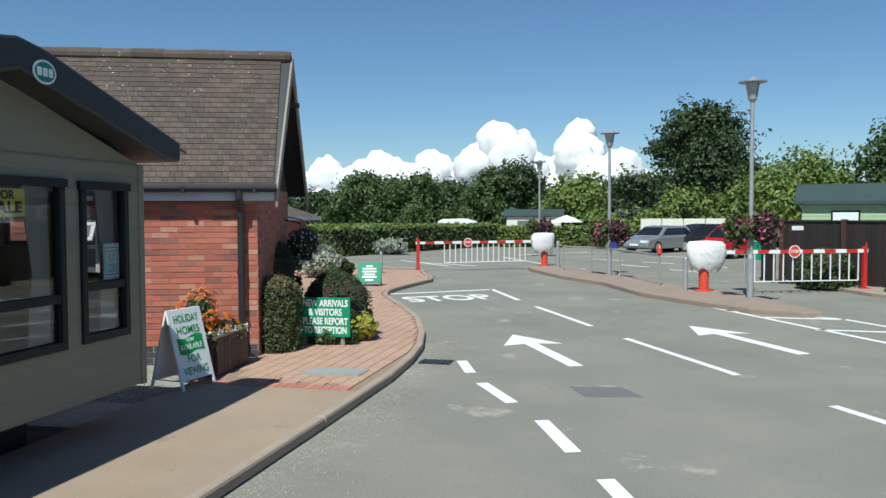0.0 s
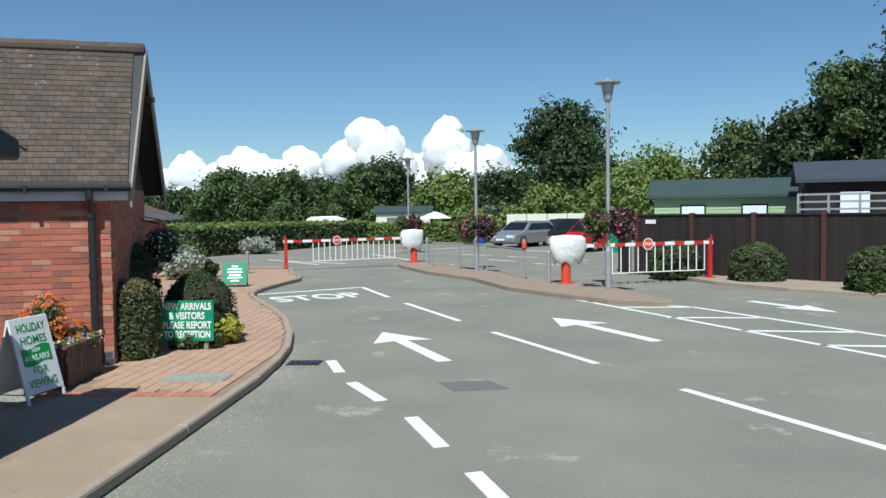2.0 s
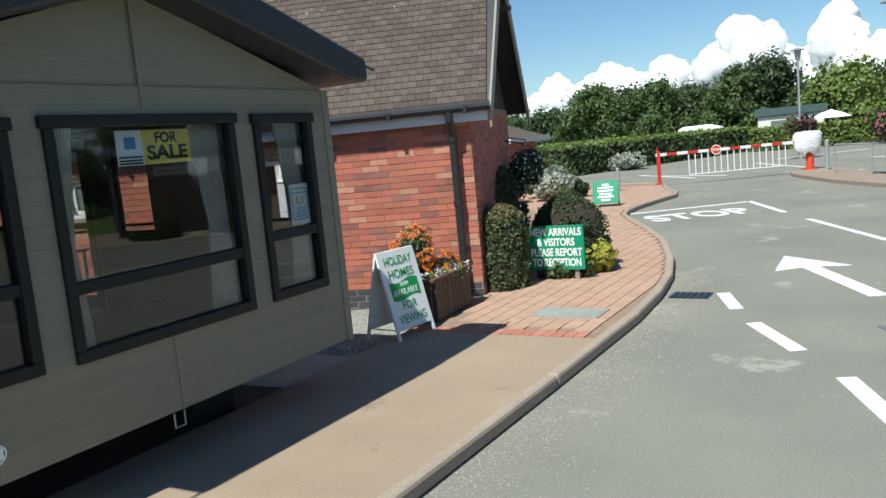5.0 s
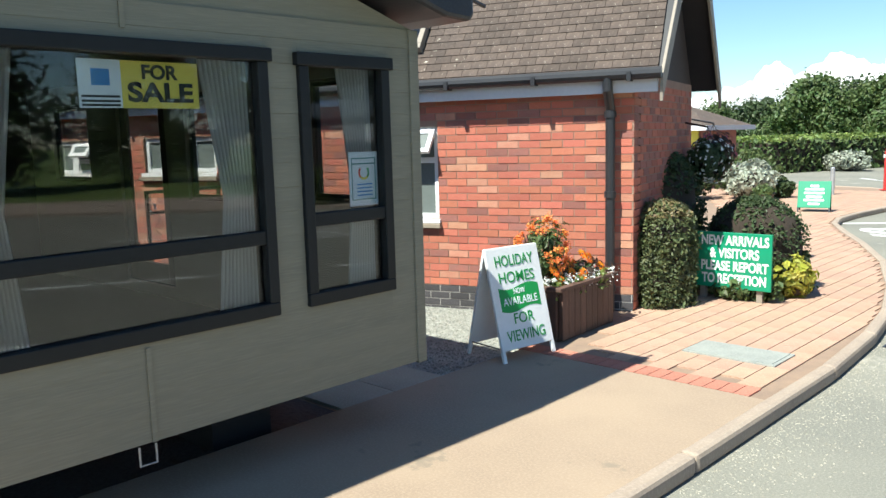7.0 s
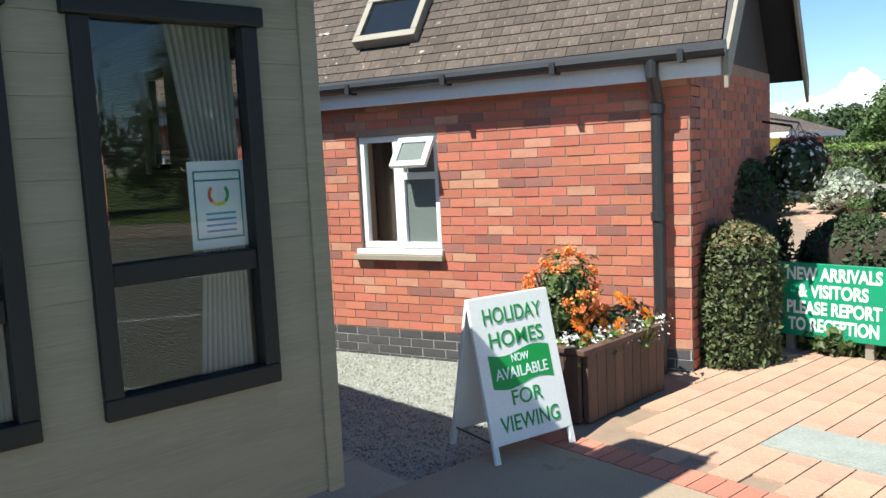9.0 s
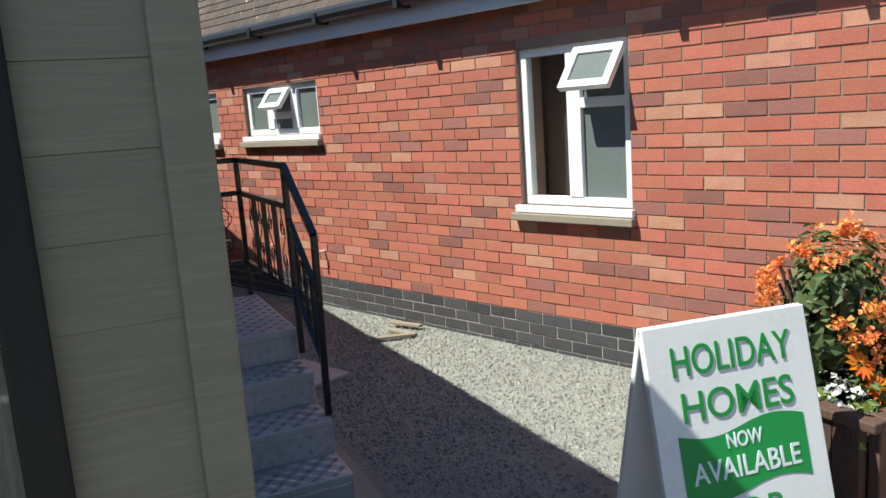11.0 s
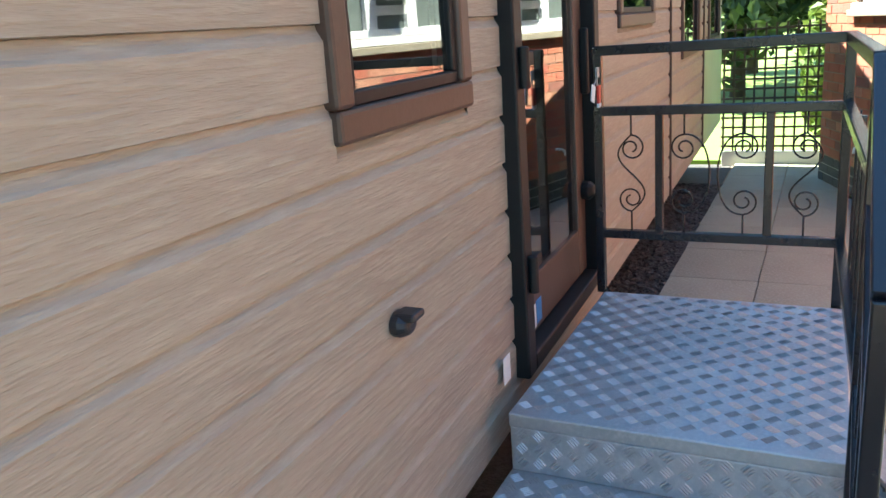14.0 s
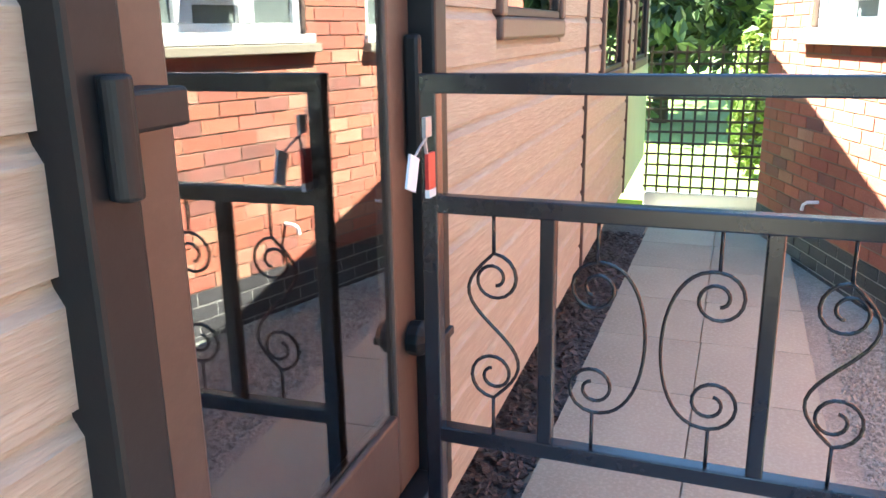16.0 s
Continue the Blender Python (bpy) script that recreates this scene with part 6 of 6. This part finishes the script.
def car(loc, rz, paint, label, l=4.5, h=1.42, estate=True):
    root = thing("parked_car", loc, label, "car", "parked cars", rz)
    w = 0.88
    low = [(-l / 2, 0.3), (-l / 2 - 0.02, 0.55), (-l / 2 + 0.12, 0.72), (-l / 2 + 1.1, 0.88), (l / 2 - 0.15, 0.92), (l / 2, 0.75), (l / 2, 0.32), (l / 2 - 0.3, 0.22), (-l / 2 + 0.3, 0.22)]
    s = Shape()
    k = len(low)
    s.add([(x, y, z) for y in (-w, w) for x, z in low], [tuple(range(k)), tuple(range(k, 2 * k))[::-1]] + [(i, (i + 1) % k, k + (i + 1) % k, k + i) for i in range(k)])
    s.make("body", paint, root, bevel=0.09, smooth=False)
    top = [(-l / 2 + 1.0, 0.86), (-l / 2 + 1.75, h - 0.06), (-l / 2 + 2.3, h), (l / 2 - 0.8, h - 0.03), (l / 2 - (0.25 if estate else 0.75), 0.9)]

    def cabin(k_in, mat, name, z_lift, inset):
        s = Shape()
        k = len(top)
        pts = []
        for sg in (-1, 1):
            for i, (x, z) in enumerate(top):
                f = (z - 0.86) / (h - 0.86)
                cx_ = (x - 0.1) * k_in + 0.1
                pts.append((cx_, sg * (w - 0.04 - 0.2 * f + inset), z - z_lift * f))
        s.add(pts, [tuple(range(k)), tuple(range(k, 2 * k))[::-1]] + [(i, (i + 1) % k, k + (i + 1) % k, k + i) for i in range(k)])
        return s.make(name, mat, root, bevel=0.04)
    cabin(1.0, paint, "cabin", 0, 0)
    s = Shape()
    for sg in (-1, 1):
        q = [(-l / 2 + 1.35, 0.93), (-l / 2 + 1.85, h - 0.14), (l / 2 - 1.0, h - 0.13), (l / 2 - 0.55, 0.95)]
        yy = [sg * (w - 0.04 - 0.2 * (z - 0.86) / (h - 0.86) + 0.012) for x, z in q]
        s.add([(x, y, z) for (x, z), y in zip(q, yy)] + [(x, y - sg * 0.01, z) for (x, z), y in zip(q, yy)], [(0, 1, 2, 3), (7, 6, 5, 4), (0, 4, 5, 1), (1, 5, 6, 2), (2, 6, 7, 3), (3, 7, 4, 0)])
    a, b = top[0], top[1]
    s.add([(a[0] + (b[0] - a[0]) * f - 0.012, y, a[1] + (b[1] - a[1]) * f + 0.012) for f, yy in ((0.12, 0.72), (0.92, 0.6)) for y in (-yy, yy)], [(0, 1, 3, 2)])
    s.make("window", CAR_GLASS, root)
    s = Shape()
    for y in (-0.6, 0.6):
        s.box(-l / 2 - 0.03, -l / 2 + 0.06, y - 0.18, y + 0.18, 0.55, 0.68)
    s.box(-l / 2 - 0.035, -l / 2, -0.26, 0.26, 0.4, 0.5)
    s.make("headlamp", PAPER, root)
    for x in (-l / 2 + 0.85, l / 2 - 0.85):
        for y in (-w, w):
            sg = -1 if y < 0 else 1
            t = Shape()
            t.tube([(x, y - sg * 0.2, 0.32), (x, y + sg * 0.02, 0.32)], 0.32, 20)
            wh = t.make("wheel", RUBBER, root)
            t = Shape()
            t.tube([(x, y + sg * 0.02, 0.32), (x, y + sg * 0.03, 0.32)], 0.21, 16)
            t.make("rim", GALV, wh)
    return root


car((2.5, 44.5, 0), 52, CAR_SILVER, "silver estate car parked in a bay")
car((4.6, 46.0, 0), 24, CAR_BLACK, "black car parked behind others", 4.3, 1.5)
car((5.6, 39.5, 0), 50, CAR_RED, "red hatchback parked in a bay", 4.2, 1.5)
for k, (x, y, mt, lb) in enumerate(((0.0, 49.0, BLUE_BIN, "blue plastic bin beside the hedge"), (6.3, 37.4, GREEN_SIGN, "green litter bin near the fence"))):
    s = Shape()
    s.lathe([(0.24, 0), (0.28, 0.75), (0.3, 0.78), (0.22, 0.95)], 12)
    tagged(s.make("litter_bin", mt, loc=(x, y, 0)), lb, "bin")

# ---- hedges and trees ----


def hedge(loc, rz, l, w, h, mat, label, seed, count, size, sunlit_top_mat=None):
    root = thing("hedge", loc, label, "hedge", rz=rz)
    # dark block behind the leaf skin paints the shade inside the hedge
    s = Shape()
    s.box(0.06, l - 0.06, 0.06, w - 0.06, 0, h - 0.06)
    s.make("stems", SOIL_AND_SHADE, root)
    p, n_ = box_points(0, l, 0, w, 0, h, count, seed, 0.05)
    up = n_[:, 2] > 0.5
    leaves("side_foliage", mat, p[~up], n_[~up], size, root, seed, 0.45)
    # a second, lighter leaf colour here puts sunlight into the top
    leaves("top_foliage", sunlit_top_mat or mat, p[up], n_[up], size, root, seed + 1, 0.6)
    return root


# LEAF_LIGHT over LEAF_MID: sun on the flat top, given as leaf colour
hedge((-13.0, 36.4, -0.1), 70, 17, 10, 1.45, LEAF_MID, "broad green clipped hedge with sunlight painted into its top", 201, 20000, 0.15, LEAF_LIGHT)
hedge((-7.0, 50.0, -0.1), 0, 7.6, 1.2, 1.3, LEAF_LIGHT, "light green hedge beyond the car park", 203, 4500, 0.16)
shrub("silver_shrub", (-11.0, 39.6, -0.02), (0.9, 0.7, 0.42), LEAF_SILVER, "rounded silver-leaved shrub before the hedge", "bush", 204, 0.1, 1500)
TREE_ROWS = [(-0.46, 80, 0.03, 9, LEAF_MID), (-0.405, 78, 0.035, 8, LEAF_DARK), (-0.34, 74, 0.062, 9.0, LEAF_MID), (-0.30, 80, 0.05, 8, LEAF_DARK), (-0.268, 76, 0.060, 8.5, LEAF_MID), (-0.225, 82, 0.048, 9, LEAF_DARK),
             (-0.172, 76, 0.064, 8, LEAF_MID), (-0.135, 78, 0.072, 8.5, LEAF_DARK), (-0.095, 84, 0.035, 9, LEAF_DARK), (-0.06, 62, 0.048, 8, LEAF_LIGHT), (-0.008, 84, 0.045, 10, LEAF_DARK), (0.03, 84, 0.05, 10, LEAF_DARK), (-0.53, 82, 0.03, 9, LEAF_DARK),
             (-0.60, 82, 0.03, 10, LEAF_DARK)]
for k, (bx, dist, up, w, mt) in enumerate(TREE_ROWS):
    tree((0.82 + bx * dist, 0.62 + dist, -0.1), (2.1 + up * dist) * 0.93, w * 0.88, mt, "broadleaf tree in a green woodland edge", 300 + k, 0.24, 12500, 0.2, 30, 0.08, "woodland trees")
for k, (x, y, h, w, mt, n_, lb) in enumerate(((6.3, 62.0, 10.4, 11.0, LEAF_DARK, 15000, "large dark spreading tree above the car park"), (13.5, 62, 6.2, 9, LEAF_LIGHT, 6000, "light green bushy tree by the cars"), (9.5, 55, 4.6, 8, LEAF_LIGHT, 6000, "yellow-green bushy tree by the cars"),
                                             (4.5, 57, 3.4, 7, LEAF_LIGHT, 4000, "low yellow-green bush by the cars"), (17.5, 55, 7.8, 8, LEAF_MID, 7000, "green broadleaf tree behind the chalets"), (18.5, 48, 8.0, 7, LEAF_DARK, 8000, "dark broadleaf tree behind chalets"),
                                             (20.5, 46, 10.6, 7, LEAF_MID, 8000, "tall green tree behind the lodge"), (23.5, 44, 12.8, 8, LEAF_DARK, 9000, "tall dark tree behind the lodge"), (26.5, 42, 14.5, 9.5, LEAF_DARK, 9000, "tall dark tree behind the lodge"),
                                             (14, 70, 5, 10, LEAF_MID, 5000, "green broadleaf tree at the wood's edge"), (31, 34, 11, 9, LEAF_DARK, 7000, "tall dark tree beyond the fence"), (33, 24, 10, 9, LEAF_MID, 7000, "tall green tree beyond the road"), (32, 14, 10, 9, LEAF_DARK, 7000, "tall dark tree beyond the road"),
                                             (30, 3, 9, 9, LEAF_MID, 6000, "tall green tree beyond the road"))):
    tree((x, y, -0.1), h, w, mt, lb, 340 + k, 0.21, int(n_ * 1.9), 0.28, 24, 0.08)
# garden beyond the trellis
for k, (x, y, h, w, mt) in enumerate(((-19, 6.2, 6, 4.5, LEAF_DARK), (-20.5, 9.5, 7, 5, LEAF_MID), (-18.5, 3.2, 6.5, 4.5, LEAF_DARK), (-16.8, 10.8, 5.5, 3.5, LEAF_DARK), (-24, 6, 8, 6, LEAF_DARK))):
    tree((x, y, -0.05), h, w, mt, "dark leafy garden tree beyond the trellis", 380 + k, 0.16, 9000, 0.14, 16, 0.22, "garden trees")
shrub("garden_bush", (-14.3, 7.55, 0.0), (0.22, 0.22, 0.75), LEAF_LIGHT, "slender leafy bush behind the trellis", "bush", 391, 0.09, 600, False)

# ---- distance ----
for k, (x, y, w, rz) in enumerate(((-6.0, 60, 4.0, 5), (2.5, 66, 5, -8))):
    s = Shape()
    s.box(-w / 2, w / 2, -1.2, 1.2, 0.2, 1.95)
    o = thing("distant_caravan", (x, y, 0), "pale cream static caravan beyond the hedge", "caravan", "distant caravans", rz)
    s.make("body", CREAM, o, bevel=0.1)
    s = Shape()
    s.add([(a, b, c) for a in (-w / 2 - 0.2, w / 2 + 0.2) for b, c in ((-1.4, 1.95), (0, 2.45), (1.4, 1.95))], [(0, 1, 2), (5, 4, 3), (0, 3, 4, 1), (1, 4, 5, 2), (2, 5, 3, 0)])
    s.make("roof", CHALET_ROOF, o)
    s = Shape()
    for a in (-1.2, 0.4):
        s.box(a, a + 0.9, -1.22, -1.2, 1.0, 1.6)
    s.make("window", FROSTED, o)
par = thing("parasol", (-3.4, 57, 0), "white garden parasol beyond the hedge", "parasol")
s = Shape()
s.lathe([(1.2, 1.5), (0.6, 1.8), (0.03, 2.0)], 8)
s.make("canopy", WHITE, par)
s = Shape()
s.lathe([(0.03, 0), (0.03, 1.9)], 8)
s.make("pole", GALV, par)
van = thing("white_motorhome", (-12.3, 62, 0), "low white vehicle roof seen above the hedge", "vehicle")
s = Shape()
s.prism([(-1.4, -0.1), (-1.4, 1.55), (-1.0, 1.72), (0.6, 1.76), (1.2, 1.6), (1.5, 1.5), (1.6, -0.1)], -0.9, 0.9, Matrix.Rotation(radians(90), 4, "X"))
s.make("body", WHITE, van, bevel=0.08)
pan = thing("cream_screen", (3.2, 52, 0), "cream painted screen wall behind the parked cars", "wall")
s = Shape()
for i in range(5):
    s.box(-1.6 + i * 1.3, -1.6 + i * 1.3 + 1.26, -0.05, 0.05, 0.3, 1.75)
s.make("panel", CREAM, pan, bevel=0.01)

# ---- clouds ----
cl = Shape()
crng = random.Random(8)
CLOUDS = [(-0.47, 0.03, 26), (-0.43, 0.045, 28), (-0.39, 0.062, 30), (-0.35, 0.055, 34), (-0.315, 0.066, 30), (-0.28, 0.05, 34), (-0.245, 0.068, 24), (-0.21, 0.05, 30), (-0.18, 0.075, 32), (-0.162, 0.092, 34),
          (-0.135, 0.085, 34), (-0.115, 0.06, 34), (-0.085, 0.055, 34), (-0.075, 0.085, 26), (-0.06, 0.105, 26), (-0.055, 0.08, 28), (-0.03, 0.055, 34), (-0.005, 0.056, 32), (0.02, 0.035, 32), (-0.51, 0.03, 34), (-0.56, 0.03, 34)]
ico = bmesh.new()
bmesh.ops.create_icosphere(ico, subdivisions=3, radius=1.0)
iv, iff = [v.co.copy() for v in ico.verts], [tuple(v.index for v in f.verts) for f in ico.faces]
ico.free()
for bx, up, r in CLOUDS:
    for j in range(4):
        c = Vector((bx * 1500 + crng.uniform(-12, 12), 1500 + crng.uniform(-40, 60), (up + 0.0) * 1500 - j * r * 0.7))
        rr_ = r * 1.1 * crng.uniform(0.8, 1.15) * (1 if j == 0 else 1.25)
        cl.add([c + v * rr_ * (1 + 0.22 * noise.noise(v * 2.2 + c * 0.05) + 0.14 * noise.noise(v * 5 + c * 0.1) + 0.07 * noise.noise(v * 11 + c)) for v in iv], iff)
clo = cl.make("cloud_bank", CLOUD, smooth=True)
tagged(clo, "white cumulus cloud bank low over the trees", "cloud", kind="structure")

# ---- pieces of walls, roofs and paving ----


def pieces(parent, name, mats, spots, near, size, joint=0.0):
    """Boxes of one size at the given spots: those for which near() holds are parts of their own, the rest one mesh of each material."""
    rnd = random.Random(len(spots))
    unit = Shape()
    unit.box(-size[0] / 2, size[0] / 2, -size[1] / 2, size[1] / 2, -size[2] / 2, size[2] / 2)
    mesh = [unit.data(name, m) for m in mats]
    rest = [Shape() for _ in mats]
    for m, scale_x in spots:
        k = min(len(mats) - 1, int(rnd.random() ** 1.6 * len(mats)))
        jig = Matrix.Translation((0, rnd.uniform(-0.0015, 0.0015), 0))
        if near(m.translation) and scale_x > 0.99:
            o = new(name, mesh[k])
            o.parent = parent
            o.matrix_local = m @ jig
        else:
            sx = size[0] / 2 * scale_x
            rest[k].box(-sx, sx, -size[1] / 2, size[1] / 2, -size[2] / 2, size[2] / 2, m @ jig)
    for k, s in enumerate(rest):
        if s.v:
            tagged(s.make(name + "_field", mats[k], parent), kind="stuff")


def brick_spots(a0, a1, z0, z1, holes, place):
    out, row, z = [], 0, z0
    while z < z1 - 0.03:
        x = a0 - (0.1125 if row % 2 else 0.0)
        while x < a1:
            l, r = max(x, a0), min(x + 0.225, a1)
            x += 0.225
            segs = [(l, r)]
            for h in holes:
                if h[2] < z + 0.06 and h[3] > z + 0.01:
                    segs = [q for l_, r_ in segs for q in ((l_, min(r_, h[0])), (max(l_, h[1]), r_)) if q[1] - q[0] > 0.03]
            for l_, r_ in segs:
                out.append((place((l_ + r_) / 2, z + 0.0375), (r_ - l_ - 0.011) / 0.214))
        z, row = z + 0.075, row + 1
    return out


south_wall = lambda a, z: Matrix.Translation((a, 0.012, z))
east_wall = lambda a, z: Matrix.Translation((S1 - 0.012 + FLARE * a, a, z)) @ Matrix.Rotation(radians(90) - math.atan(FLARE), 4, "Z")
PL_TOP = 0.255
hs = [(h[0], h[1], h[2] - 0.09, h[3]) for h in HOLES]
pieces(wall_core, "brick", [BRICK, BRICK, BRICK, BRICK_BUFF, BRICK_BLUE], brick_spots(S0, S1, PL_TOP, 2.25, hs, south_wall), lambda p: -3.9 < p.x < -0.9 and 0.45 < p.z < 1.95, (0.214, 0.024, 0.065))
pieces(wall_core, "plinth_brick", [ENGINEERING], brick_spots(S0, S1, PL_TOP - 0.3, PL_TOP - 0.01, [], south_wall), lambda p: -4.5 < p.x < -0.5, (0.214, 0.024, 0.065))
pieces(wall_core, "brick", [BRICK, BRICK_BLUE], brick_spots(0.01, DEEP, PL_TOP - 0.3, 2.3, [], east_wall), lambda p: False, (0.214, 0.024, 0.065))
spots = []
tw, gauge = 0.168, 0.098
for r in range(int(slope / gauge)):
    n_ = int((V1 + FLARE * r * gauge * math.cos(pitch) - V0) / tw)
    for i in range(n_):
        cut = r % 2 and i == n_ - 1          # half a tile closes every other row
        a = V0 + tw * (i + 0.5) + (tw / 4 if cut else tw / 2 if r % 2 else 0)
        b = r * gauge + gauge / 2
        if SKY_L[0] - 0.02 < a < SKY_L[1] + 0.02 and SKY_L[2] - 0.02 < b < SKY_L[3] + 0.03:
            continue
        spots.append((south @ Matrix.Translation((a, b, 0.004)) @ Matrix.Rotation(radians(-4.5), 4, "X"), 0.5 if cut else 1.0))
pieces(roof_ob, "roof_tile", [TILE], spots, lambda p: -1.6 < p.x < 0.3 and p.z < 3.7, (tw - 0.004, gauge + 0.03, 0.014))
nor = Shape()
for r in range(int(slope / gauge)):
    nor.box(-V1 - half * (2 - r * gauge / slope), -V0, r * gauge - 0.01, r * gauge + gauge, -0.004, 0.01, north @ Matrix.Translation((0, 0, 0)))
tagged(nor.make("north_tiles", TILE, roof_ob), kind="stuff")
# block paving, laid lengthwise, with a red row at its start
red_row, field = [], []
for i in range(18):
    x = -3.98 + 0.105 * i
    red_row.append((Matrix.Translation((x, 8.73, TOP - 0.02)), 1.0))
for i in range(int(9.5 / 0.17)):
    for j in range(70):
        x = -11.5 + 0.17 * i + 0.085
        y = 8.84 + 0.26 * j + (0.13 if i % 2 else 0) + 0.13
        lim = min(edge_x(y + 0.12), edge_x(y - 0.12)) - 0.105
        if x - 0.05 > lim or y > 27.5 or x < -4.4 - max(0, (y - 15) * 0.6):
            continue
        if y < 15 and x < -4.05 - 0.364 * (y - 10.4):
            continue
        right = min(x + 0.081, lim)
        field.append((Matrix.Translation(((x - 0.081 + right) / 2, y, TOP - 0.02)), (right - x + 0.081) / 0.162))
pieces(block_paving, "red_paver", [PAVER_RED], red_row, lambda p: True, (0.099, 0.20, 0.04))
pieces(block_paving, "paver", [PAVER], field, lambda p: p.y < 13.2 and p.x > -3.9, (0.162, 0.2585, 0.04))
